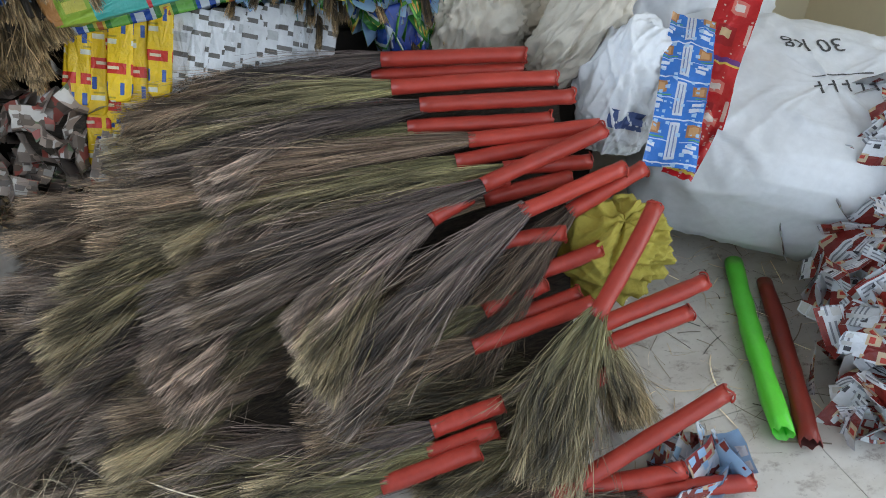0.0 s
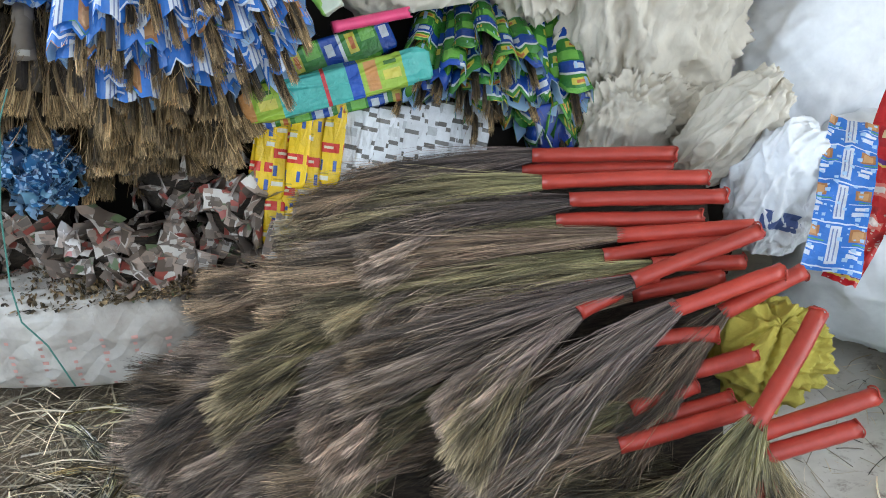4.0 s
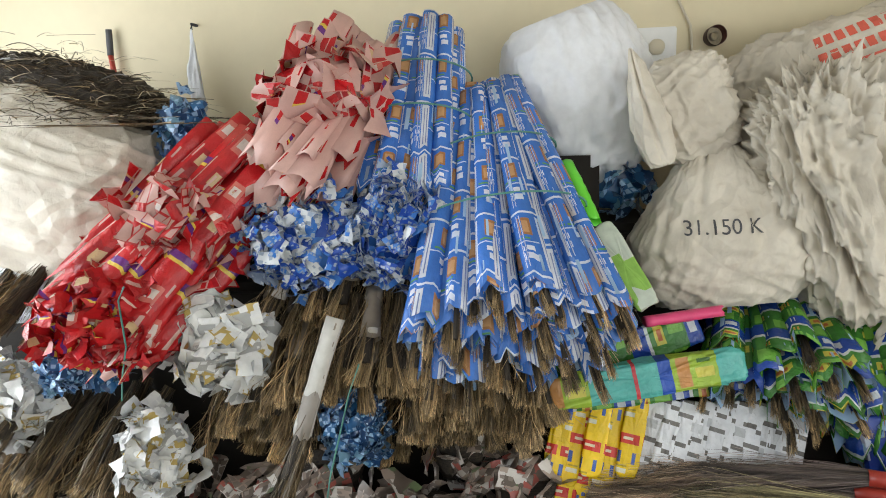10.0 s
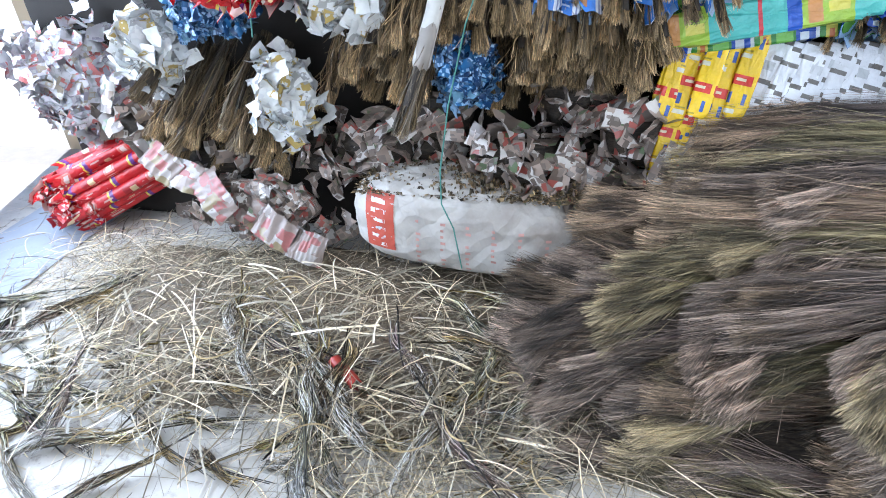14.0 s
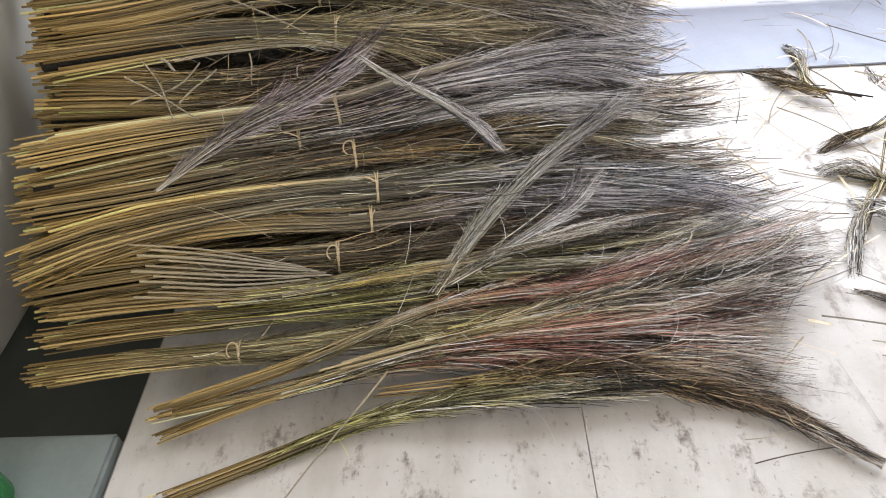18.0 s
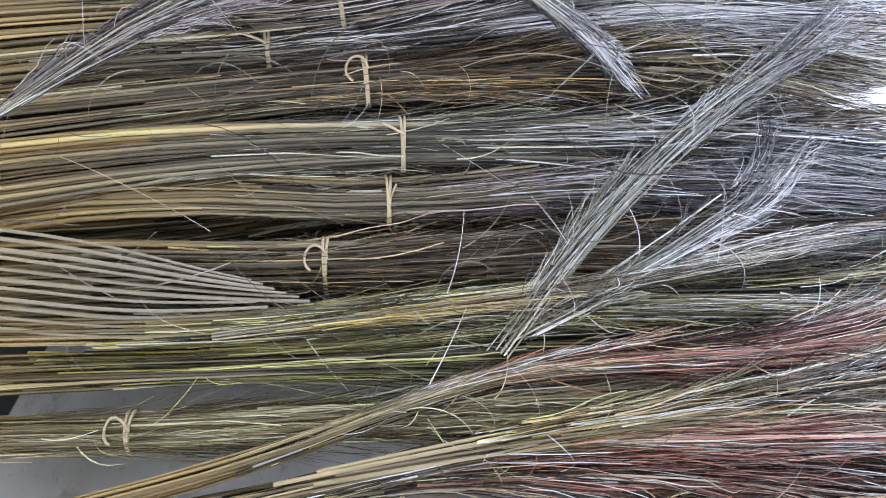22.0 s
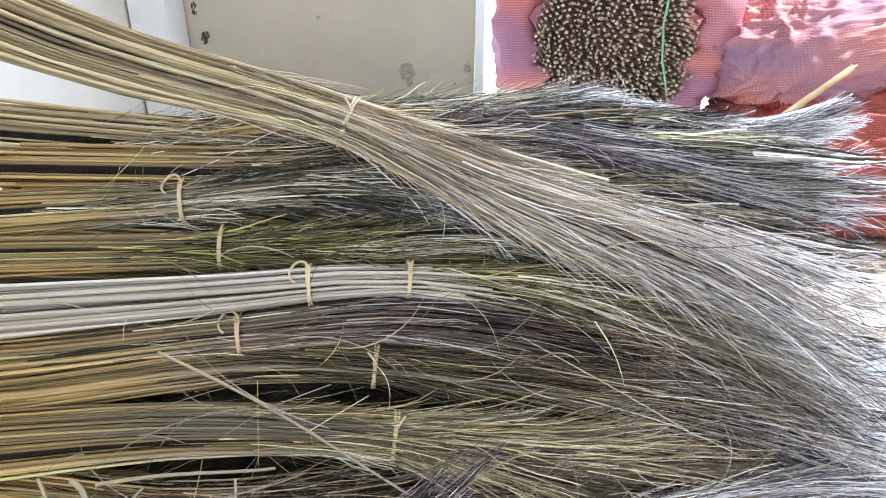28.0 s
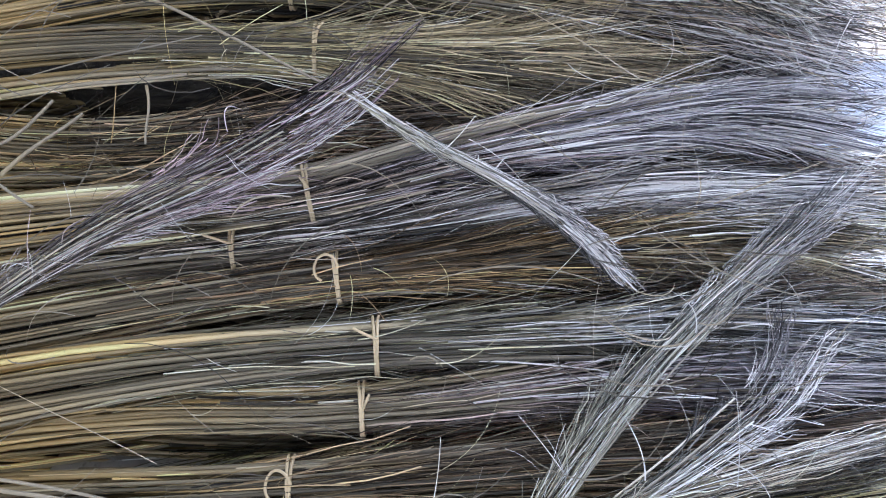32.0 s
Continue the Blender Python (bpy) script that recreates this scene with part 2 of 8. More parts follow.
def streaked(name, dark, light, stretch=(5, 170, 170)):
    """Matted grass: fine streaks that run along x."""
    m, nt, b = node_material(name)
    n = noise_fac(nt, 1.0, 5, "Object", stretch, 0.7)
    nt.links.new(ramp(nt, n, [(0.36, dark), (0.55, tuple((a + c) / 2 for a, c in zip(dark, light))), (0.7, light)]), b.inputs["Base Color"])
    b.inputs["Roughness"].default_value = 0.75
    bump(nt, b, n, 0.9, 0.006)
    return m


# brown bristle; the near-black root stops paint the shade under the stack
HEADS = [fibre("bristle_brown_shaded_root", [(0.0, (0.05, 0.031, 0.016)), (0.4, (0.13, 0.084, 0.043)), (0.8, (0.25, 0.165, 0.083)), (1.0, (0.4, 0.28, 0.15))], 0.75),
         fibre("bristle_dark_shaded_root", [(0.0, (0.028, 0.018, 0.01)), (0.4, (0.1, 0.065, 0.034)), (0.8, (0.19, 0.128, 0.066)), (1.0, (0.32, 0.225, 0.12))], 0.75)]
# near-black grass for cores and beds: gap shade put into the colour
CORE = streaked("matted_grass_gap_dark", (0.01, 0.007, 0.005), (0.075, 0.055, 0.036))
# sheaf hearts, almost black: shade between the locks painted in
SHEAF_CORE = streaked("sheaf_gap_dark", (0.006, 0.005, 0.004), (0.04, 0.032, 0.022))
STEM = fibre("dry_stem", [(0.0, (0.52, 0.36, 0.13)), (0.3, (0.5, 0.38, 0.18)), (0.6, (0.4, 0.33, 0.22)), (1.0, (0.28, 0.24, 0.19))], 0.8, 0.45, streak=(1.5, 60, 60))
STRAW = fibre("litter_straw", [(0.0, (0.38, 0.31, 0.21)), (0.5, (0.46, 0.39, 0.28)), (1.0, (0.26, 0.22, 0.17))], 0.85, 0.5)
BLADE = fibre("flat_blade", [(0.0, (0.5, 0.42, 0.28)), (0.5, (0.42, 0.36, 0.26)), (1.0, (0.56, 0.5, 0.4))], 0.7, 0.4)
PEEL = plain("split_cane", (0.5, 0.38, 0.2), 0.5, 0.25, 40)
CANE = plain("pale_cane_tie", (0.66, 0.53, 0.33), 0.5, 0.2, 60)
RED = plain("red_plastic_sleeve", (0.34, 0.034, 0.022), 0.38, 0.16, 25, grain=0.2, hue=(0.44, 0.055, 0.035))
DARK_RED = plain("maroon_plastic_sleeve", (0.25, 0.028, 0.016), 0.4, 0.15, 25)
# inside of hollow ends: darkened red, the hollow's shade put into the colour
HOLE = plain("shaded_hollow_red", (0.08, 0.016, 0.01), 0.8)
GREEN = plain("lime_plastic_film", (0.16, 0.72, 0.05), 0.3, 0.12, 20)
PINK = plain("pink_plastic_film", (0.72, 0.07, 0.2), 0.35, 0.15, 20)
YELLOW_CLOTH = plain("yellow_cloth", (0.42, 0.36, 0.06), 0.9, 0.25, 14, grain=0.6, dist=0.003)
DULL_BACK = plain("dusty_film_back", (0.22, 0.18, 0.155), 0.3, 0.3, 30)
FILM_BACK = plain("silver_film", (0.52, 0.52, 0.52), 0.3, 0.22, 30, metal=0.35)
WHITE_BACK = plain("white_film", (0.7, 0.7, 0.7), 0.35, 0.15, 30)
PALE_RED = plain("pale_red_film", (0.56, 0.34, 0.3), 0.4, 0.15, 30)
PALE_BLUE = plain("pale_blue_film", (0.32, 0.48, 0.68), 0.4, 0.15, 30)
BLUE_PRINT = cell_print("blue_printed_film", (0.045, 0.17, 0.56), [(0.0, 0.035, 0, 1, (0.6, 0.68, 0.8)), (0.5, 0.52, 0, 0.7, (0.5, 0.6, 0.78)), (0.12, 0.4, 0.12, 0.46, (0.36, 0.17, 0.07)), (0.17, 0.36, 0.18, 0.4, (0.52, 0.29, 0.13)), (0.58, 0.66, 0.15, 0.42, (0.68, 0.72, 0.8)), (0.7, 0.8, 0.1, 0.36, (0.6, 0.66, 0.78)), (0.44, 0.47, 0.2, 0.6, (0.1, 0.3, 0.12)), (0.08, 0.92, 0.7, 0.94, (0.58, 0.62, 0.7)), (0.14, 0.86, 0.75, 0.78, (0.15, 0.2, 0.4)), (0.14, 0.86, 0.84, 0.87, (0.2, 0.24, 0.42))], (0.12, 0.1))
SNIP_BACK = plain("blue_grey_film_back", (0.3, 0.36, 0.46), 0.35, 0.3, 40)
SNIP_PRINT = printed("blue_white_film", [((0.012, 0.07, 0.4), 4), ((0.05, 0.2, 0.6), 2), ((0.6, 0.63, 0.66), 3.2)], scale=18)
RED_PRINT = cell_print("red_printed_film", (0.5, 0.014, 0.018), [(0.0, 0.06, 0, 1, (0.14, 0.03, 0.2)), (0.06, 0.09, 0, 1, (0.7, 0.5, 0.08)), (0.3, 0.46, 0.25, 0.6, (0.62, 0.16, 0.13)), (0.34, 0.42, 0.32, 0.53, (0.7, 0.6, 0.55)), (0.55, 0.8, 0.7, 0.78, (0.66, 0.42, 0.36)), (0.6, 0.85, 0.1, 0.5, (0.34, 0.01, 0.015)), (0.64, 0.74, 0.18, 0.4, (0.58, 0.4, 0.22))], (0.26, 0.13))
GOLD_PRINT = printed("white_gold_film", [((0.76, 0.76, 0.74), 6), ((0.5, 0.37, 0.12), 1.2), ((0.4, 0.4, 0.39), 1.5)], scale=20)
NAVY_PRINT = printed("navy_film", [((0.012, 0.05, 0.14), 4), ((0.03, 0.13, 0.3), 3), ((0.14, 0.28, 0.4), 1)], scale=24)
GREEN_PRINT = cell_print("green_printed_film", (0.045, 0.19, 0.03), [(0.0, 0.3, 0, 1, (0.015, 0.06, 0.32)), (0.3, 0.36, 0, 1, (0.55, 0.6, 0.6)), (0.45, 0.62, 0.1, 0.6, (0.5, 0.46, 0.06)), (0.5, 0.58, 0.2, 0.5, (0.45, 0.14, 0.04)), (0.7, 0.96, 0.3, 0.9, (0.16, 0.4, 0.06)), (0.06, 0.2, 0.2, 0.5, (0.5, 0.55, 0.6))], (0.16, 0.11))
LIME_PRINT = cell_print("aqua_printed_film", (0.09, 0.4, 0.36), [(0.0, 0.1, 0, 1, (0.02, 0.08, 0.4)), (0.1, 0.45, 0, 1, (0.3, 0.44, 0.05)), (0.14, 0.24, 0.15, 0.75, (0.5, 0.24, 0.08)), (0.28, 0.42, 0.3, 0.5, (0.55, 0.5, 0.08)), (0.3, 0.4, 0.6, 0.68, (0.06, 0.14, 0.03)), (0.8, 0.83, 0, 1, (0.5, 0.05, 0.06))], (0.34, 0.13))
YELLOW_PRINT = cell_print("yellow_printed_film", (0.78, 0.52, 0.012), [(0.1, 0.28, 0.1, 0.95, (0.56, 0.035, 0.02)), (0.16, 0.21, 0.3, 0.7, (0.7, 0.6, 0.4)), (0.42, 0.62, 0.15, 0.32, (0.05, 0.1, 0.32)), (0.42, 0.62, 0.75, 0.9, (0.05, 0.1, 0.32)), (0.72, 0.8, 0.1, 0.6, (0.7, 0.66, 0.5)), (0.66, 0.69, 0.2, 0.6, (0.4, 0.3, 0.02))], (0.15, 0.066))
GREY_PRINT = cell_print("white_grey_film", (0.66, 0.67, 0.7), [(0.15, 0.26, 0.0, 0.62, (0.12, 0.11, 0.1)), (0.26, 0.36, 0.62, 0.96, (0.14, 0.13, 0.12)), (0.6, 0.7, 0.25, 1.0, (0.16, 0.15, 0.14)), (0.75, 0.95, 0.0, 0.4, (0.45, 0.46, 0.48))], (0.12, 0.085))
SACHET_PRINT = cell_print("maroon_silver_film", (0.2, 0.025, 0.02), [(0.0, 0.6, 0, 1, (0.7, 0.72, 0.77)), (0.06, 0.1, 0.1, 0.9, (0.25, 0.26, 0.3)), (0.16, 0.2, 0.1, 0.9, (0.25, 0.26, 0.3)), (0.26, 0.3, 0.1, 0.6, (0.25, 0.26, 0.3)), (0.26, 0.38, 0.7, 0.92, (0.06, 0.06, 0.07)), (0.55, 0.8, 0.2, 0.7, (0.6, 0.46, 0.3)), (0.6, 0.7, 0.3, 0.6, (0.5, 0.06, 0.04))], (0.12, 0.07))
DULL_PRINT = printed("dusty_mixed_film", [((0.36, 0.28, 0.23), 3), ((0.6, 0.56, 0.52), 2.4), ((0.34, 0.09, 0.07), 1.1), ((0.13, 0.1, 0.08), 2.6), ((0.12, 0.16, 0.08), 0.6)], scale=34, rough=0.35)
DUSTY_ROSE = printed("dusty_rose_film", [((0.3, 0.24, 0.21), 4), ((0.36, 0.13, 0.12), 2), ((0.46, 0.42, 0.4), 1.6), ((0.3, 0.24, 0.14), 1)], scale=30, rough=0.4)
ROSE_PRINT = printed("rose_silver_film", [((0.62, 0.59, 0.62), 4), ((0.5, 0.16, 0.15), 1.6), ((0.34, 0.31, 0.36), 1.6), ((0.4, 0.34, 0.26), 1.4)], scale=34)
PAPER_PRINT = printed("grey_paper_wrap", [((0.23, 0.19, 0.15), 4), ((0.16, 0.13, 0.1), 4), ((0.46, 0.43, 0.38), 1.2)], scale=9, rough=0.6)
SACK_WHITE = woven("white_sacking", (0.64, 0.59, 0.5), 0.45)
SACK_SMOOTH = woven("taut_white_sacking", (0.76, 0.78, 0.82), 0.1, crease=0.16)
SACK_CLEAN = woven("clean_white_sacking", (0.76, 0.78, 0.82), 0.12)
SACK_DUSTY = woven("dusty_sacking", (0.56, 0.53, 0.49), 0.8, (0.16, 0.12, 0.09))


def netting(name, a, c, gap):
    """Knitted net cloth: thin bright threads over the dark of the filling, in uneven bands."""
    m, nt, b = node_material(name)
    tc = nt.nodes.new("ShaderNodeTexCoord")
    facs = []
    for axis in ("Y", "Z"):
        w = add(nt, "ShaderNodeTexWave", Scale=42, Distortion=2.5, Detail=2.0)
        w.bands_direction = axis
        nt.links.new(tc.outputs["Object"], w.inputs["Vector"])
        facs.append(w.outputs["Fac"])
    thread = ramp(nt, math_node(nt, "MAXIMUM", *facs), [(0.45, (0, 0, 0)), (0.75, (1, 1, 1))])
    band = ramp(nt, noise_fac(nt, 3.0, 3, "Object", (0.4, 0.4, 1.6)), [(0.4, (0, 0, 0)), (0.62, (1, 1, 1))])
    col = mix_colour(nt, thread, gap, mix_colour(nt, band, a, c))
    nt.links.new(col, b.inputs["Base Color"])
    b.inputs["Roughness"].default_value = 0.6
    bump(nt, b, thread, 0.4, 0.004)
    return m


NET = netting("red_net", (0.45, 0.08, 0.05), (0.55, 0.14, 0.11), (0.2, 0.04, 0.025))
NET_PINK = netting("pink_net", (0.72, 0.27, 0.27), (0.45, 0.24, 0.4), (0.3, 0.1, 0.08))
BAND_NET = netting("banded_pink_net", (0.74, 0.3, 0.28), (0.3, 0.2, 0.34), (0.36, 0.14, 0.1))
CORD = plain("green_cord", (0.08, 0.24, 0.2), 0.6)
INK = plain("black_marker", (0.07, 0.07, 0.075), 0.6)
BLUE_INK = plain("blue_print_ink", (0.05, 0.08, 0.22), 0.6)
RED_INK = plain("red_print_ink", (0.6, 0.11, 0.07), 0.6)
FAINT_INK = plain("faded_red_ink", (0.55, 0.3, 0.26), 0.7)
WALL = plain("cream_wall_paint", (0.74, 0.66, 0.47), 0.7, 0.07, 2.5, grain=0.15, dist=0.002)
WALL_GREY = plain("stained_plaster", (0.6, 0.55, 0.44), 0.8, 0.16, 2.2, grain=0.25, dist=0.003)
WHITE_PAINT = plain("white_paint", (0.78, 0.79, 0.8), 0.6, 0.08, 4)
SLAB = plain("grey_stone_slab", (0.24, 0.28, 0.27), 0.55, 0.2, 9, grain=0.4)
DARK_STONE = plain("dark_wet_stone", (0.03, 0.035, 0.03), 0.5, 0.3, 12)
THRESH = plain("blue_grey_threshold", (0.34, 0.37, 0.43), 0.45, 0.12, 8)


def marble():
    m, nt, b = node_material("soiled_white_marble")
    tc = nt.nodes.new("ShaderNodeNewGeometry")
    def field(scale, detail, rough, stretch=(1, 1, 1)):
        mp = add(nt, "ShaderNodeMapping")
        mp.inputs["Scale"].default_value = stretch
        nt.links.new(tc.outputs["Position"], mp.inputs[0])
        n = add(nt, "ShaderNodeTexNoise", Scale=scale, Detail=detail, Roughness=rough)
        nt.links.new(mp.outputs[0], n.inputs["Vector"])
        return n.outputs["Fac"]
    veins = ramp(nt, field(4, 6, 0.6, (1, 2.2, 1)), [(0.3, (0.52, 0.49, 0.44)), (0.5, (0.64, 0.61, 0.565)), (0.7, (0.7, 0.68, 0.64))])
    blot = ramp(nt, field(11, 7, 0.7, (1, 1.6, 1)), [(0.55, (0, 0, 0)), (0.64, (1, 1, 1))])
    specks = ramp(nt, field(75, 4, 0.6), [(0.62, (0, 0, 0)), (0.7, (0.7, 0.7, 0.7))])
    fine = ramp(nt, field(42, 5, 0.72), [(0.34, (0, 0, 0)), (0.56, (1, 1, 1))])
    patch = ramp(nt, field(1.6, 3, 0.5), [(0.36, (0.35, 0.35, 0.35)), (0.6, (1, 1, 1))])
    dirt = math_node(nt, "MULTIPLY", math_node(nt, "MULTIPLY", math_node(nt, "MAXIMUM", math_node(nt, "MULTIPLY", blot, fine), specks), patch), 0.85)
    film = math_node(nt, "MULTIPLY", ramp(nt, field(3.2, 6, 0.65), [(0.42, (0, 0, 0)), (0.7, (1, 1, 1))]), 0.3)
    col = mix_colour(nt, dirt, mix_colour(nt, film, veins, (0.42, 0.37, 0.3)), (0.15, 0.105, 0.08))
    nt.links.new(col, b.inputs["Base Color"])
    r = math_node(nt, "ADD", math_node(nt, "MULTIPLY", blot, 0.3), 0.4)
    b.inputs["Specular IOR Level"].default_value = 0.3
    nt.links.new(r, b.inputs["Roughness"])
    bump(nt, b, fine, 0.15, 0.002)
    return m


MARBLE = marble()

# ---- builders ----
R = np.random.RandomState


def mesh_of(name, verts, faces, mats, index=None, uv=None, smooth=True):
    me = bpy.data.meshes.new(name)
    me.from_pydata([tuple(v) for v in np.asarray(verts, float)], [], faces if isinstance(faces, list) else faces.tolist())
    for m in mats:
        me.materials.append(m)
    if index is not None:
        me.polygons.foreach_set("material_index", np.asarray(index, np.int32))
    if smooth:
        me.polygons.foreach_set("use_smooth", np.ones(len(me.polygons), bool))
    if uv is not None:
        layer = me.uv_layers.new(name="UVMap")
        loops = np.empty(len(me.loops), np.int32)
        me.loops.foreach_get("vertex_index", loops)
        layer.data.foreach_set("uv", np.asarray(uv, np.float32)[loops].ravel())
    me.update()
    return me


def part(name, data, parent, m=None, label=""):
    ob = new(name, data)
    ob.parent = parent
    if m is not None:
        ob.matrix_basis = m
    return tagged(ob, label) if label else ob


def root(name, place, label, category, group=""):
    ob = new(name)
    ob.empty_display_size = 0.05
    ob.location = place
    return tagged(ob, label, category, group)


def along(a, b, up=(0, 0, 1), sx=1.0, sy=1.0, sz=1.0, spin=0.0):
    """A frame at a whose x runs to b, with z as near to up as can be."""
    a, b = Vector(a), Vector(b)
    x = (b - a).normalized()
    z = Vector(up) - x * x.dot(Vector(up))
    if z.length < 1e-4:
        z = Vector((0, 1, 0)) - x * x.y
    z.normalize()
    y = z.cross(x)
    m = Matrix((x, y, z)).transposed().to_4x4()
    return Matrix.Translation(a) @ m @ pose(0, 0, 0, spin) @ Matrix.Diagonal((sx, sy, sz, 1))


def ribbons(C, W, side, v0=0):
    """Verts, quads and uvs of flat strips along the lines C (n, s, 3)."""
    n, s, _ = C.shape
    off = side[:, None, :] * W[..., None] * 0.5
    verts = np.stack([C - off, C + off], 2).reshape(-1, 3)
    i = (np.arange(n)[:, None] * s + np.arange(s - 1)[None]).ravel() * 2 + v0
    faces = np.stack([i, i + 1, i + 3, i + 2], 1)
    u = np.tile(np.linspace(0, 1, s)[None, :, None], (n, 1, 2)).ravel()
    return verts, faces, np.stack([u, np.repeat(np.modf(np.arange(n) * 0.618034)[0], 2 * s)], 1)


def rods(C, rad, sides=4, v0=0):
    """Thin round rods along the lines C (n, s, 3) with radii (n, s)."""
    n, s, _ = C.shape
    t = np.gradient(C, axis=1)
    t /= np.linalg.norm(t, axis=2, keepdims=True) + 1e-9
    ref = np.where(np.abs(t[..., 2:3]) > 0.9, np.array([0, 1.0, 0]), np.array([0, 0, 1.0]))
    p = np.cross(t, ref)
    p /= np.linalg.norm(p, axis=2, keepdims=True) + 1e-9
    q = np.cross(t, p)
    ang = np.arange(sides) * 2 * np.pi / sides
    ring = p[:, :, None] * np.cos(ang)[None, None, :, None] + q[:, :, None] * np.sin(ang)[None, None, :, None]
    verts = (C[:, :, None] + ring * rad[:, :, None, None]).reshape(-1, 3)
    base = (np.arange(n)[:, None] * s + np.arange(s - 1)[None]).ravel() * sides
    faces = []
    for k in range(sides):
        k2 = (k + 1) % sides
        faces.append(np.stack([base + k, base + k2, base + sides + k2, base + sides + k], 1))
    faces = np.concatenate(faces)
    caps = [list(c) for c in (np.arange(n)[:, None] * s * sides + np.arange(sides)[None]) + v0]
    u = np.tile(np.linspace(0, 1, s)[None, :, None], (n, 1, sides)).ravel()
    return verts, (faces + v0).tolist() + caps, np.stack([u, np.full_like(u, 0.5)], 1)


def strands(rng, n, s, L, w, t, bend, droop, wave, clumps=17, pull=0.9, short=0.36, flare=0.85, ragged=0.82):
    """Lines of a spray of grass, gathered in locks: half-widths w and t run (root, tip)."""
    g = np.linspace(0, 1, s)[None]
    r, th = np.sqrt(rng.rand(n, 1)), rng.rand(n, 1) * 2 * np.pi
    py, pz = r * np.cos(th), r * np.sin(th)
    k = rng.randint(0, clumps, (n, 1))
    lr, la = np.sqrt(rng.rand(clumps)), rng.rand(clumps) * 6.283
    cy, cz, cl = (lr * np.cos(la))[k], (lr * np.sin(la))[k], rng.uniform(1 - short, 1, clumps)[k]
    hold = pull * np.minimum(1, g * 2.5) * (1 - 0.35 * g ** 3)
    yy, zz = py * (1 - hold) + cy * hold, pz * (1 - hold) + cz * hold
    lf = cl * rng.uniform(ragged, 1.0, (n, 1))
    gl = g * lf
    y = yy * (w[0] + (w[1] - w[0]) * gl ** flare) + bend * gl ** 2
    z = zz * (t[0] + (t[1] - t[0]) * gl ** flare) - droop * gl ** 2
    lp, lq = (rng.rand(clumps) * 6.283)[k], rng.uniform(2, 6, clumps)[k]
    y = y + 1.6 * wave * gl * np.sin(lp + lq * gl)
    z = z + 1.2 * wave * gl * np.cos(lp * 1.7 + lq * gl)
    ph, fr = rng.rand(n, 1) * 6.3, rng.uniform(5, 16, (n, 1))
    y = y + 0.5 * wave * gl * np.sin(ph + fr * gl)
    z = z + 0.5 * wave * gl * np.cos(ph * 1.7 + fr * gl)
    return np.stack([g * L * lf, y, z], 2), np.modf(k[:, 0] * 0.618034 + lp[:, 0])[0]


def stray(rng, n, s, L, w, t, bend, droop):
    """A few wild hairs that leave the spray."""
    C, _ = strands(rng, n, s, L, (w[0] * 1.1, w[1] * 1.35), (t[0] * 1.2, t[1] * 1.7), bend, droop, 0.02, n, 0.1, 0.5)
    g = np.linspace(0, 1, s)[None]
    C[..., 1] += rng.normal(0, 0.03, (n, 1)) * g ** 3
    C[..., 2] += np.abs(rng.normal(0, 0.02, (n, 1))) * g ** 2
    return C


def spray_mesh(name, seed, mat, n=1000, s=8, L=0.66, w=(0.015, 0.078), t=(0.014, 0.048), bend=0.0, droop=0.03, wave=0.009, wide=0.0024, core=0.55, taper=0.75, **more):
    rng = R(seed)
    C, tone = strands(rng, n, s, L, w, t, bend, droop, wave, **more)
    C = np.concatenate([C, stray(rng, n // 12, s, L * 0.98, w, t, bend, droop)])
    tone = np.concatenate([tone, np.full(n // 12, 0.6)])
    side = rng.normal(0, 1, (len(C), 3)) * (0.1, 1, 0.7)
    side /= np.linalg.norm(side, axis=1, keepdims=True)
    g = np.linspace(0, 1, s)[None]
    W = wide * rng.uniform(0.6, 1.3, (len(C), 1)) * (1.1 - taper * g)
    verts, faces, uv = ribbons(C, W, side)
    uv[:, 1] = np.repeat(tone, 2 * s)
    # the matted inside of the spray, near-black to paint shade between strands
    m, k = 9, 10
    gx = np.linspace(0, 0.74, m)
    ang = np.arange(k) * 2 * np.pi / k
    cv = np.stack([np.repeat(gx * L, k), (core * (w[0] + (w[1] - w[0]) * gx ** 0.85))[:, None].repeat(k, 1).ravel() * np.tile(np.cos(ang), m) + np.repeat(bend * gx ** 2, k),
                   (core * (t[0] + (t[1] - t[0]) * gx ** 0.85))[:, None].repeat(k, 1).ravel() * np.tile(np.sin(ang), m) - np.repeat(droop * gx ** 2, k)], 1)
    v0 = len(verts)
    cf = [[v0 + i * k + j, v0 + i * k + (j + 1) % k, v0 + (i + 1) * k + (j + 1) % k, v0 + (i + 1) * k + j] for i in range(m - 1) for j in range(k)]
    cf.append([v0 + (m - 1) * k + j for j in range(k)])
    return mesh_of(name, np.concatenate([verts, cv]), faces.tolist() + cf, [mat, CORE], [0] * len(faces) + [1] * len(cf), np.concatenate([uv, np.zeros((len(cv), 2))]))


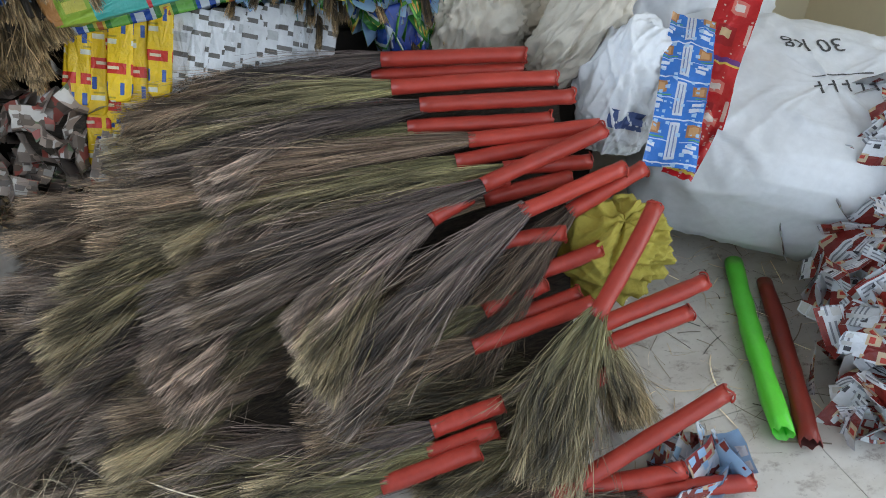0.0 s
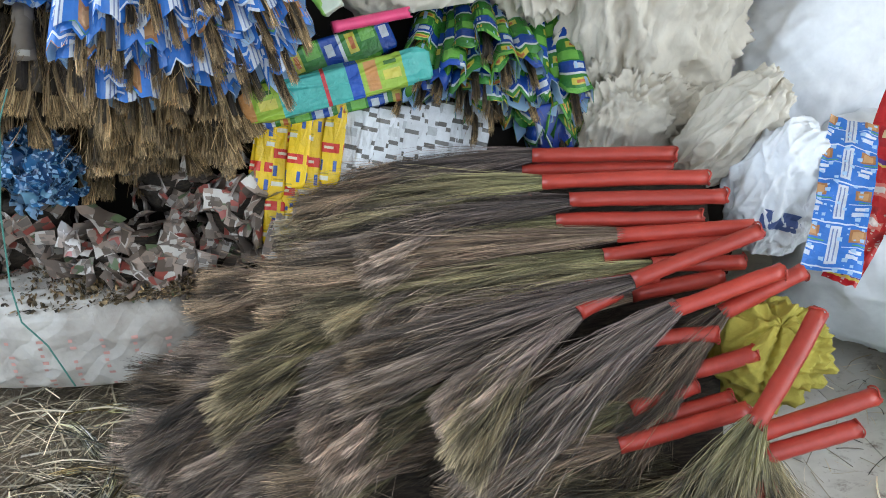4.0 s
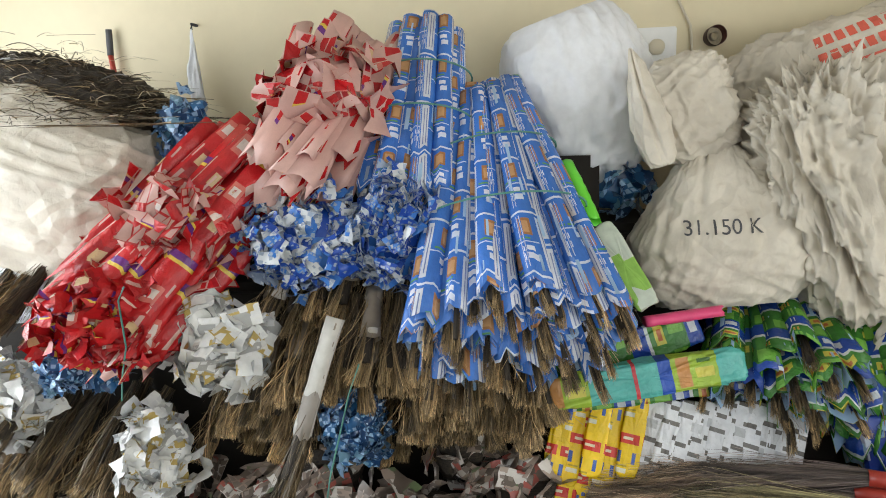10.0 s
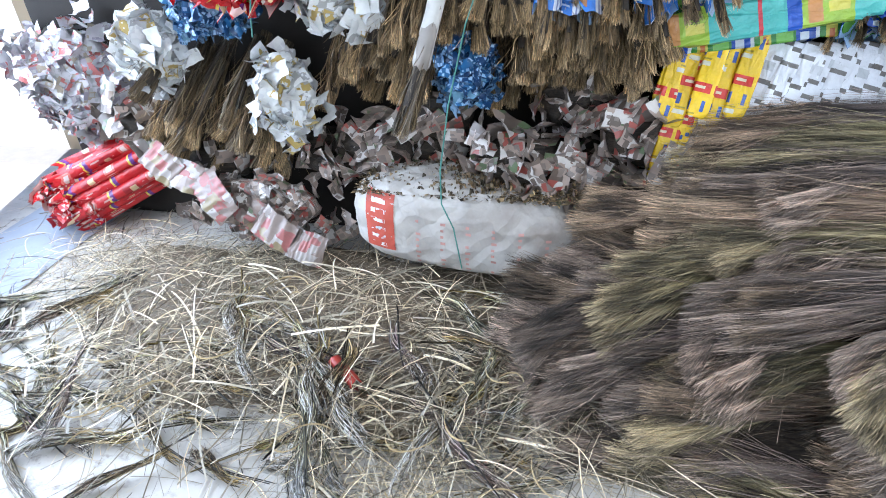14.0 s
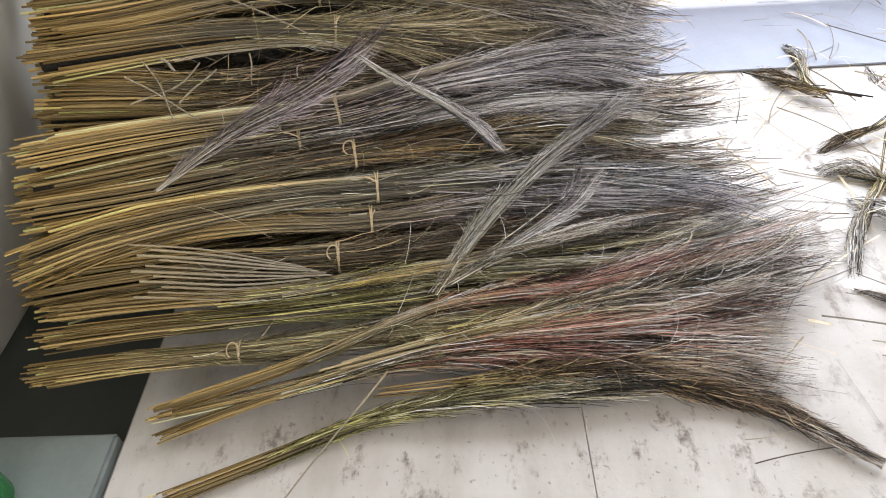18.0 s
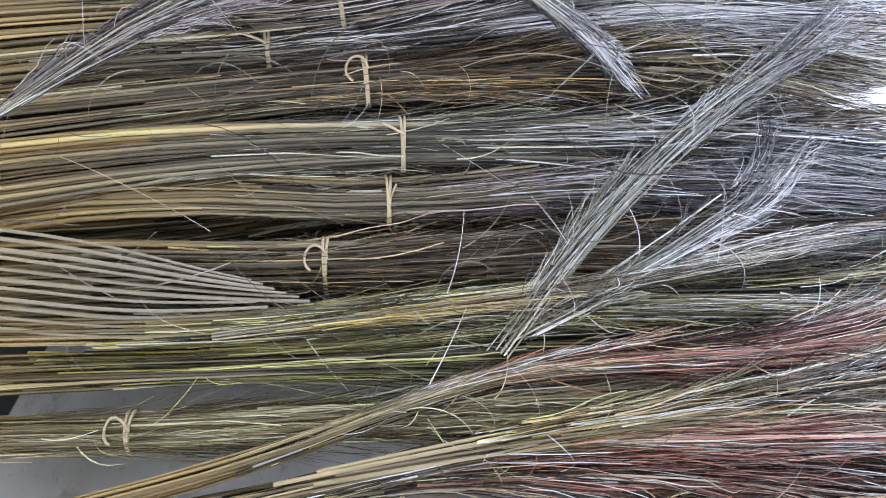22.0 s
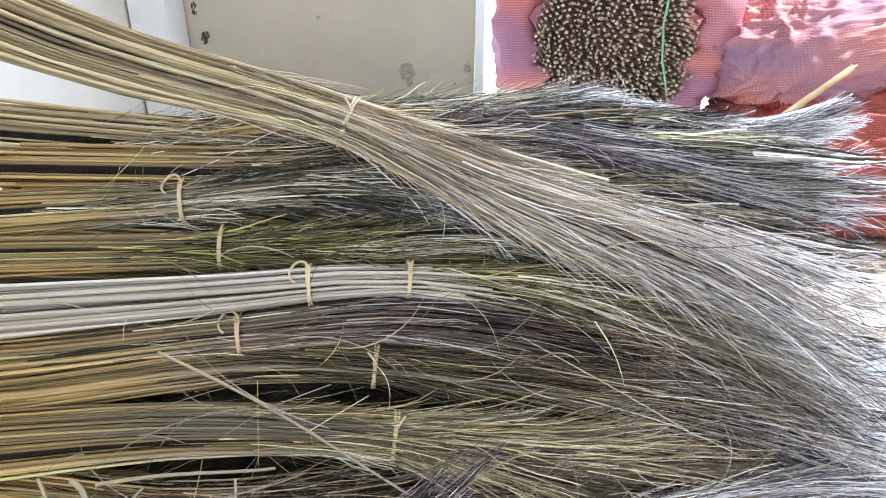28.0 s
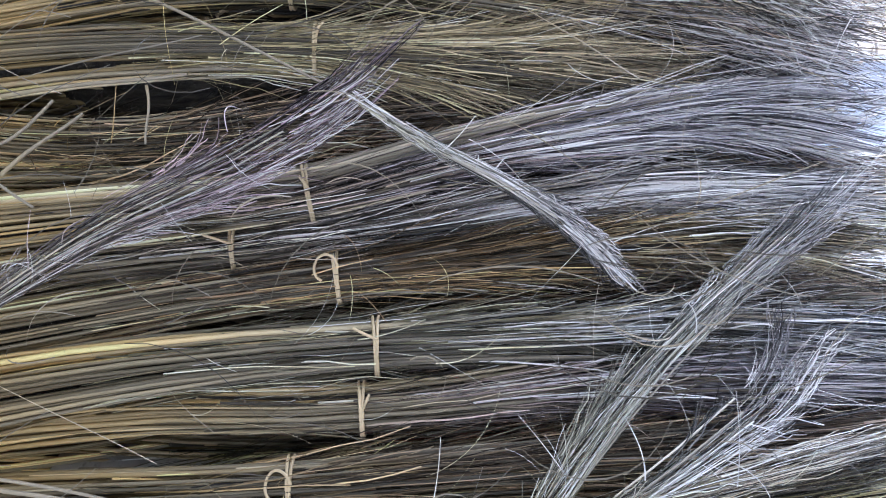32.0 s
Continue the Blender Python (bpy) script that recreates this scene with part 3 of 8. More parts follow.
def tube_mesh(name, seed, outer, inner, L=1.0, r=0.0165, flat=1.0, jag=0.0, ripple=0.04, nu=12, nv=9, flare=0.0):
    """An open sleeve of film along x: an outer and an inner skin, with an uneven cut at its end."""
    rng = R(seed)
    a = np.arange(nu) * 2 * np.pi / nu
    g = np.linspace(0, 1, nv)
    cut = jag * (rng.rand(nu) - 0.5)
    prof = 1 + ripple * rng.normal(0, 1, (nv, 1)) + ripple * 0.7 * rng.normal(0, 1, (nv, nu)) + flare * g[:, None] ** 4 * (0.6 + rng.rand(nu))
    X = g[:, None] * (L + 0 * a) + cut * g[:, None] ** 6
    bendy = 0.012 * np.sin(g * 3 + rng.rand() * 6)[:, None] * L
    def skin(k):
        return np.stack([X, prof * (r - k) * np.cos(a) + bendy, prof * (r - k) * flat * np.sin(a)], 2).reshape(-1, 3)
    q = [[i * nu + j, i * nu + (j + 1) % nu, (i + 1) * nu + (j + 1) % nu, (i + 1) * nu + j] for i in range(nv - 1) for j in range(nu)]
    n = nu * nv
    inn = [[n + f[3], n + f[2], n + f[1], n + f[0]] for f in q]
    rim = [[(nv - 1) * nu + j, (nv - 1) * nu + (j + 1) % nu, n + (nv - 1) * nu + (j + 1) % nu, n + (nv - 1) * nu + j] for j in range(nu)]
    cap = [list(range(nu))[::-1], [n + j for j in range(nu)]]
    uv = np.stack([np.repeat(g * L, nu), np.tile(np.arange(nu) / nu * 2 * np.pi * r, nv)], 1)
    faces = q + inn + rim + cap
    idx = [0] * len(q) + [1] * len(inn) + [0] * len(rim) + [0, 1]
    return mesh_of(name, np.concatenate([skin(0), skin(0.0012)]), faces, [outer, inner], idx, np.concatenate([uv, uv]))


def scrap_mesh(name, seed, front, back, w=0.045, h=0.032, curl=0.5, nx=5, ny=4):
    """A snipped piece of film, bent and creased, printed on one side."""
    rng = R(seed)
    x, y = np.meshgrid(np.linspace(-0.5, 0.5, nx), np.linspace(-0.5, 0.5, ny))
    c1, c2 = rng.uniform(-1, 1, 2) * curl
    z = w * (c1 * x ** 2 * 1.6 + c2 * x * y * 1.5 + 0.12 * rng.normal(0, 1, x.shape) * curl)
    X = (x + 0.02 * rng.normal(0, 1, x.shape)) * w
    Y = (y + 0.02 * rng.normal(0, 1, x.shape)) * h
    top = np.stack([X, Y, z], 2).reshape(-1, 3)
    n = nx * ny
    q = [[i * nx + j, i * nx + j + 1, (i + 1) * nx + j + 1, (i + 1) * nx + j] for i in range(ny - 1) for j in range(nx - 1)]
    b = [[n + f[3], n + f[2], n + f[1], n + f[0]] for f in q]
    uv = np.stack([X.ravel(), Y.ravel()], 1)
    return mesh_of(name, np.concatenate([top, top - (0, 0, 0.0009)]), q + b, [front, back], [0] * len(q) + [1] * len(b), np.concatenate([uv, uv]))


def blob(name, size, seed, mats, wr=0.03, power=0.75, fine=7.0, stretch=(1, 1, 1), res=(170, 110), sag=0.0, flat=0.85, pinch=None, planar=False, crumple=0.3, pleats=None):
    """A stuffed or crumpled soft body with creases; size is its half extents."""
    rng = R(seed)
    nu, nv = res
    a = np.arange(nu) * 2 * np.pi / nu
    p = np.linspace(-np.pi / 2, np.pi / 2, nv)
    f = lambda v: np.sign(v) * np.abs(v) ** power
    cx, sx, cp, sp = f(np.cos(a)), f(np.sin(a)), f(np.cos(p)), f(np.sin(p))
    N = np.stack([cp[:, None] * cx, cp[:, None] * sx, sp[:, None] + 0 * a], 2).reshape(-1, 3)
    V = N * size
    P = V * stretch
    warp = sum(0.5 / (k + 1) * np.sin(P @ rng.normal(0, 7 * (k + 1), 3) + rng.rand() * 6)[:, None] * rng.normal(0, 1, 3) for k in range(4))
    d = np.zeros(len(V))
    for k in range(9):
        f1 = fine * rng.uniform(1.2, 4.2)
        way = rng.normal(0, 1, 3)
        way /= np.linalg.norm(way)
        mask = np.clip(0.5 + 1.1 * np.sin(P @ rng.normal(0, 5, 3) + rng.rand() * 6), 0, 1)
        fold = 1 - np.abs(np.sin(P @ way * f1 * 3.0 + warp @ way * 1.4 + rng.rand() * 6))
        d += mask * (fold ** 2.4 - 0.3) * (fine * 1.8 / (f1 + fine * 0.6))
    for k in range(7):
        f1 = fine * rng.uniform(5, 11)
        way = rng.normal(0, 1, 3)
        way /= np.linalg.norm(way)
        mask = np.clip(1.4 * np.sin(P @ rng.normal(0, 9, 3) + rng.rand() * 6) - 0.2, 0, 1)
        d += crumple * mask * ((1 - np.abs(np.sin(P @ way * f1 + warp @ way * 2.2 + rng.rand() * 6))) ** 3 - 0.25)
    out = wr * d * 0.85
    if pleats:  # long folds that run to the top: how many, how deep, how fast they fade downwards
        phi = np.arctan2(N[:, 1], N[:, 0])
        h = (N[:, 2] + 1) / 2
        soft = warp @ np.array([0.5, 0.4, 0.3])
        run = np.abs(np.sin(0.5 * pleats[0] * phi + 1.5 * soft + 1.2 * h)) + 0.6 * np.abs(np.sin(0.83 * pleats[0] * phi - 1.9 * soft + 2.0 * h + 1))
        out = out - pleats[1] * (1 - np.clip(run, 0, 1)) ** 1.3 * h ** pleats[2]
    nn = N / (np.linalg.norm(N, axis=1, keepdims=True) + 1e-9)
    V = V + nn * out[:, None]
    if pinch:
        k = np.clip((V[:, 2] / size[2] - pinch[0]) / (1 - pinch[0]), 0, 1)
        V[:, :2] *= (1 - k * (1 - pinch[1]))[:, None]
    V[:, 2] -= sag * (V[:, 0] / size[0]) ** 2 * size[2]
    V[:, 2] = np.maximum(V[:, 2], -size[2] * flat)
    q = [[i * nu + j, i * nu + (j + 1) % nu, (i + 1) * nu + (j + 1) % nu, (i + 1) * nu + j] for i in range(nv - 1) for j in range(nu)]
    uv = np.stack([np.tile(np.arange(nu) / nu * 2 * np.pi * size[0], nv), np.repeat(np.linspace(0, 2 * size[2], nv), nu)], 1)
    if planar:
        uv = V[:, :2]
    return mesh_of(name, V, q, mats, None, uv)


def box(name, lo, hi, mat, bevel=0.0):
    bm = bmesh.new()
    bmesh.ops.create_cube(bm, size=1)
    lo, hi = Vector(lo), Vector(hi)
    for v in bm.verts:
        v.co = Vector([lo[i] + (v.co[i] + 0.5) * (hi[i] - lo[i]) for i in range(3)])
    if bevel:
        bmesh.ops.bevel(bm, geom=bm.edges[:], offset=bevel, segments=2, affect="EDGES")
    me = bpy.data.meshes.new(name)
    bm.to_mesh(me)
    bm.free()
    me.materials.append(mat)
    return me


def tube_line(name, points, r, mat, sides=6):
    C = np.array(points, float)[None]
    v, f, uv = rods(C, np.full((1, len(points)), r), sides)
    return mesh_of(name, v, f, [mat], None, uv)


# ---- room ----
def structure(name, me, label, category):
    return tagged(new(name, me), label, category, kind="structure")


structure("ground", box("ground", (-60, -60, -0.14), (60, 60, -0.035), plain("dusty_ground", (0.8, 0.79, 0.77), 0.9, 0.2, 1.2)), "pale dusty ground under and around the building", "ground")
floor = structure("floor", box("floor_bed", (-5.2, -0.765, -0.034), (2.69, 2.597, -0.006), plain("tile_mortar", (0.34, 0.31, 0.28), 0.9)), "white marble slab floor, soiled and littered", "floor")
tile = box("tile", (0.0008, 0.0008, -0.012), (1.0492, 0.7842, 0.0), MARBLE, 0.0005)
for tx in (-5.15, -4.1, -3.05, -2.0, -0.95, 0.1, 1.15):
    for ty in (-0.76, 0.025, 0.81, 1.595):
        ob = new("tile", tile)
        ob.parent = floor
        ob.location = (tx, ty, 0)

structure("wall_back", box("wall_back", (-3.45, 2.6, -0.03), (2.95, 2.85, 3.05), WALL), "cream painted wall behind the heap", "wall")
wl = structure("wall_left", box("wall_left", (-3.45, -1.35, -0.03), (-3.1, -0.345, 3.05), WALL_GREY), "stained plaster wall beside the doorway", "wall")
structure("lintel", box("lintel", (-3.447, -0.342, 2.35), (-3.103, 2.597, 3.05), WALL_GREY), "plaster lintel over the doorway", "wall")
structure("wall_front", box("wall_front", (-3.097, -1.35, -0.03), (-0.5, -1.1, 3.05), plain("stained_whitewash", (0.62, 0.6, 0.53), 0.75, 0.16, 1.8, grain=0.25, dist=0.003)), "whitewashed wall with grey stains", "wall")
# unseen wall and lintel, added around the front fill lamp's opening
structure("wall_front_beyond", box("wall_front_beyond", (2.3, -1.35, -0.03), (2.95, -1.1, 3.05), WHITE_PAINT), "unseen white painted wall beside the added front opening", "wall")
structure("lintel_front", box("lintel_front", (-0.497, -1.35, 2.55), (2.297, -1.1, 3.05), WHITE_PAINT), "unseen white lintel over the added front opening", "wall")
# side wall left open for the added side lamp; none of it is seen
structure("wall_right", box("wall_right", (2.7, 0.95, -0.03), (2.95, 2.597, 3.05), WALL), "unseen cream painted side wall beside the added side opening", "wall")
structure("lintel_side", box("lintel_side", (2.7, -1.097, 2.55), (2.95, 0.947, 3.05), WALL), "unseen cream lintel over the added side opening", "wall")
# ceiling is never in view; its grey is chosen to lessen bounced fill
structure("ceiling", box("ceiling", (-3.45, -1.35, 3.053), (2.95, 2.85, 3.2), plain("dim_ceiling_grey", (0.42, 0.4, 0.37), 0.85, 0.15, 3)), "unseen ceiling, grey to hold down bounced light", "ceiling")
structure("door_jamb", box("door_jamb", (-3.12, -0.342, 0.0), (-3.085, -0.322, 2.35), WHITE_PAINT, 0.003), "white painted door jamb", "door frame")
structure("corner_pilaster", box("corner_pilaster", (-3.097, -1.097, 0.0), (-3.0, -1.012, 3.04), WHITE_PAINT, 0.004), "white painted pilaster in the corner", "pilaster")
structure("threshold", box("threshold", (-3.05, -0.23, 0.003), (-2.62, 2.59, 0.008), THRESH), "blue-grey stone threshold strip across the doorway", "threshold")
structure("floor_gutter", box("floor_gutter", (-3.0, -1.095, -0.034), (-1.535, -0.768, -0.02), DARK_STONE), "dark wet gutter strip along the wall", "gutter")
structure("stone_slab", box("stone_slab", (-1.53, -1.095, -0.034), (2.6, -0.77, 0.012), SLAB, 0.006), "grey stone slab step beside the marble floor", "step")

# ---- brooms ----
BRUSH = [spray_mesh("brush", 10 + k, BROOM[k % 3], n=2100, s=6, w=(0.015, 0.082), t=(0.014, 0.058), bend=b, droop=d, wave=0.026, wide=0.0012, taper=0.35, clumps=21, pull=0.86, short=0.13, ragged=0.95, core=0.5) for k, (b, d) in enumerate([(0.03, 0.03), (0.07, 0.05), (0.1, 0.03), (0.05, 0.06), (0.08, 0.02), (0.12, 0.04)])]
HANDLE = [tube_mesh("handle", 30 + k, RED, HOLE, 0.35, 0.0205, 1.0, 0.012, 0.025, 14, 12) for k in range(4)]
_a = np.linspace(0, 2 * np.pi, 20)
RIM = tube_line("rim", np.stack([0.003 * np.sin(3 * _a), 0.0202 * np.cos(_a), 0.0202 * np.sin(_a)], 1), 0.0022, RED, 5)
count = [0]


def broom(collar, end, tip, wide=1.0, tone=0):
    k = count[0]
    count[0] += 1
    rng = R(100 + k)
    tone = tone or (0, 0, 1, 2)[rng.randint(4)]
    tones = ("dark brown", "olive brown", "grey brown")
    ob = root("grass_broom", collar, f"{tones[tone]} grass broom with a red plastic sleeved handle", "broom", "heaped grass brooms")
    c = Vector(collar)
    e, t = Vector(end) - c, Vector(tip) - c
    h = part("handle", HANDLE[k % 4], ob, along(-e.normalized() * 0.02, e, sx=(e.length + 0.02) / 0.35, spin=rng.rand() * 360))
    if e.length > 0.12:
        part("rim", RIM, h, Matrix.Translation((0.35, 0, 0)), "folded film rim")
    k2 = tone + 3 * int(rng.rand() < 0.5)
    part("brush", BRUSH[k2], ob, along((0, 0, 0), t, (0, -0.55, 0.83), sx=t.length / 0.615 * rng.uniform(0.9, 1.03), sy=wide * rng.uniform(0.88, 1.12), sz=wide, spin=rng.uniform(-16, 16)))
    return ob


broom((0.373, 1.662, 0.684), (0.719, 1.554, 0.692), (-0.364, 1.838, 0.609), 1.0, 2)
broom((0.346, 1.667, 0.633), (0.720, 1.568, 0.652), (-0.305, 1.887, 0.606), 1, 0)
broom((0.377, 1.573, 0.637), (0.772, 1.467, 0.655), (-0.397, 1.765, 0.564), 1.05, 1)
broom((0.434, 1.508, 0.604), (0.799, 1.415, 0.626), (-0.390, 1.698, 0.519), 1.0, 0)
broom((0.397, 1.497, 0.552), (0.739, 1.411, 0.573), (-0.277, 1.641, 0.468), 1, 1)
broom((0.532, 1.409, 0.545), (0.838, 1.335, 0.567), (-0.415, 1.624, 0.451), 1, 0)
broom((0.492, 1.388, 0.498), (0.781, 1.340, 0.533), (-0.370, 1.531, 0.373), 1, 0)
broom((0.520, 1.267, 0.494), (0.824, 1.292, 0.584), (-0.320, 1.323, 0.314), 1.1, 2)
broom((0.429, 1.333, 0.446), (0.586, 1.310, 0.470), (-0.214, 1.438, 0.342), 1, 0)
broom((0.602, 1.333, 0.484), (0.799, 1.289, 0.502), (-0.071, 1.444, 0.377), 1, 0)
broom((0.537, 1.298, 0.433), (0.741, 1.275, 0.468), (-0.259, 1.442, 0.323), 1, 0)
broom((0.585, 1.192, 0.457), (0.837, 1.193, 0.519), (-0.042, 1.059, 0.193), 1.3, 2)
broom((0.711, 1.191, 0.434), (0.908, 1.212, 0.497), (0.322, 1.039, 0.209), 1, 0)
broom((0.523, 1.179, 0.386), (0.668, 1.141, 0.397), (-0.052, 1.168, 0.216), 1.1, 0)
broom((0.583, 1.117, 0.319), (0.752, 1.111, 0.358), (0.335, 1.035, 0.172), 1, 0)
broom((0.461, 1.077, 0.265), (0.600, 1.086, 0.307), (0.093, 1.111, 0.172), 1, 0)
broom((0.412, 1.018, 0.226), (0.688, 1.003, 0.282), (0.029, 1.068, 0.141), 1, 0)
broom((0.442, 1.060, 0.224), (0.679, 1.056, 0.280), (0.078, 1.063, 0.111), 1, 0)
broom((0.656, 0.931, 0.330), (0.858, 1.077, 0.480), (0.339, 0.702, 0.068), 1.25, 1)
broom((0.693, 0.962, 0.248), (0.962, 0.969, 0.318), (0.679, 0.767, 0.075), 0.8, 0)
broom((0.687, 0.933, 0.215), (0.906, 0.928, 0.265), (0.383, 0.888, 0.081), 1, 0)
broom((0.587, 0.885, 0.148), (0.699, 0.885, 0.178), (0.252, 0.904, 0.052), 1, 0)
broom((0.277, 0.894, 0.124), (0.420, 0.887, 0.156), (-0.152, 0.941, 0.027), 1, 0)
broom((0.257, 0.866, 0.088), (0.395, 0.853, 0.115), (-0.184, 0.918, 0.022), 1, 0)
broom((0.143, 0.833, 0.065), (0.343, 0.818, 0.105), (-0.292, 0.902, 0.022), 1, 0)
broom((0.474, 0.693, 0.078), (0.883, 0.732, 0.200), (0.227, 0.658, 0.022), 1, 0)
broom((0.540, 0.709, 0.042), (0.760, 0.667, 0.067), (0.202, 0.738, 0.022), 1, 0)
broom((0.673, 0.667, 0.022), (0.905, 0.615, 0.038), (0.370, 0.696, 0.022), 1, 0)
broom((0.456, 0.827, 0.068), (0.603, 0.803, 0.089), (0.155, 0.848, 0.022), 1, 0)
broom((0.037, 1.388, 0.223), (-0.036, 1.399, 0.189), (-0.575, 1.481, 0.306), 1.1, 2)
broom((0.000, 1.412, 0.213), (-0.074, 1.414, 0.172), (-0.615, 1.426, 0.235), 1.1, 0)
broom((0.047, 1.299, 0.176), (-0.027, 1.302, 0.136), (-0.569, 1.320, 0.209), 1.1, 2)
broom((0.128, 1.226, 0.152), (0.054, 1.224, 0.109), (-0.485, 1.209, 0.163), 1.1, 2)
broom((0.230, 1.177, 0.149), (0.156, 1.176, 0.108), (-0.385, 1.170, 0.171), 1.1, 0)
broom((-0.105, 1.219, 0.066), (-0.179, 1.228, 0.030), (-0.720, 1.293, 0.133), 1.1, 0)
broom((-0.105, 1.119, 0.012), (-0.179, 1.130, 0.000), (-0.718, 1.211, 0.090), 1.1, 0)
broom((-0.029, 1.049, 0.000), (-0.103, 1.058, 0.000), (-0.644, 1.121, 0.056), 1.1, 0)
broom((0.100, 1.008, 0.000), (0.027, 1.022, 0.000), (-0.509, 1.127, 0.052), 1.1, 2)
broom((0.084, 0.944, 0.000), (0.010, 0.953, 0.000), (-0.531, 1.016, 0.030), 1.1, 0)
broom((0.300, 1.012, 0.028), (0.226, 1.008, 0.000), (-0.314, 0.981, 0.043), 1.1, 2)
broom((0.584, 1.065, 0.073), (0.510, 1.060, 0.034), (-0.031, 1.027, 0.111), 1.1, 0)
broom((0.739, 1.017, 0.067), (0.665, 1.015, 0.030), (0.121, 1.000, 0.126), 1.1, 0)
broom((0.056, 1.474, 0.244), (-0.017, 1.487, 0.212), (-0.554, 1.582, 0.343), 1.1, 0)
broom((-0.106, 1.614, 0.266), (-0.179, 1.628, 0.235), (-0.715, 1.733, 0.375), 1.1, 0)
broom((-0.104, 1.514, 0.218), (-0.177, 1.527, 0.185), (-0.714, 1.625, 0.313), 1.1, 0)
broom((-0.157, 1.423, 0.156), (-0.230, 1.437, 0.124), (-0.766, 1.539, 0.255), 1.1, 0)
broom((-0.195, 1.229, 0.029), (-0.267, 1.249, 0.001), (-0.791, 1.397, 0.164), 1.1, 0)
broom((-0.130, 1.063, 0.000), (-0.204, 1.072, 0.000), (-0.744, 1.138, 0.034), 1.1, 0)
broom((0.241, 0.861, 0.000), (0.167, 0.871, 0.000), (-0.374, 0.943, 0.030), 1.1, 2)
broom((0.189, 1.583, 0.307), (0.115, 1.585, 0.270), (-0.430, 1.598, 0.368), 1.1, 0)
# brooms that droop over the side of the heap
broom((-0.150, 1.504, 0.301), (-0.058, 1.560, 0.303), (-0.551, 1.291, 0.273), 0.95, 1)
broom((-0.102, 1.374, 0.182), (-0.004, 1.404, 0.164), (-0.536, 1.275, 0.243), 1, 2)
broom((-0.033, 1.400, 0.189), (0.056, 1.463, 0.182), (-0.424, 1.156, 0.202), 0.8, 1)
broom((0.116, 1.246, 0.260), (0.212, 1.281, 0.270), (-0.308, 1.127, 0.202), 1, 1)
broom((0.072, 1.439, 0.198), (0.157, 1.509, 0.183), (-0.332, 1.150, 0.247), 1, 2)
broom((0.167, 1.357, 0.383), (0.264, 1.386, 0.395), (-0.258, 1.260, 0.315), 1, 0)
broom((0.230, 1.508, 0.453), (0.324, 1.547, 0.467), (-0.185, 1.368, 0.370), 1, 2)
broom((0.244, 1.602, 0.563), (0.342, 1.626, 0.570), (-0.188, 1.531, 0.514), 0.95, 2)
broom((0.321, 1.305, 0.393), (0.398, 1.374, 0.420), (-0.019, 1.032, 0.260), 0.9, 1)
broom((-0.126, 1.520, 0.337), (-0.028, 1.554, 0.339), (-0.555, 1.403, 0.311), 0.95, 1)
broom((-0.206, 1.581, 0.437), (-0.110, 1.579, 0.442), (-0.633, 1.620, 0.398), 0.95, 0)
broom((-0.305, 1.283, 0.168), (-0.210, 1.328, 0.175), (-0.721, 1.119, 0.124), 1, 2)
broom((-0.006, 1.225, 0.098), (0.091, 1.265, 0.087), (-0.434, 1.085, 0.129), 1, 1)
broom((-0.364, 1.424, 0.247), (-0.269, 1.467, 0.252), (-0.783, 1.267, 0.210), 1, 2)
broom((0.089, 1.587, 0.461), (0.188, 1.602, 0.457), (-0.349, 1.555, 0.460), 1, 0)
broom((0.095, 1.777, 0.639), (0.194, 1.803, 0.640), (-0.339, 1.696, 0.618), 1, 0)
broom((-0.218, 1.288, 0.233), (-0.121, 1.307, 0.246), (-0.646, 1.238, 0.159), 0.9, 2)
broom((-0.251, 1.434, 0.242), (-0.156, 1.480, 0.247), (-0.667, 1.267, 0.205), 0.9, 0)
broom((0.122, 1.578, 0.464), (0.217, 1.613, 0.478), (-0.297, 1.453, 0.384), 0.9, 1)
broom((0.378, 1.247, 0.436), (0.470, 1.279, 0.463), (-0.025, 1.138, 0.299), 0.9, 2)

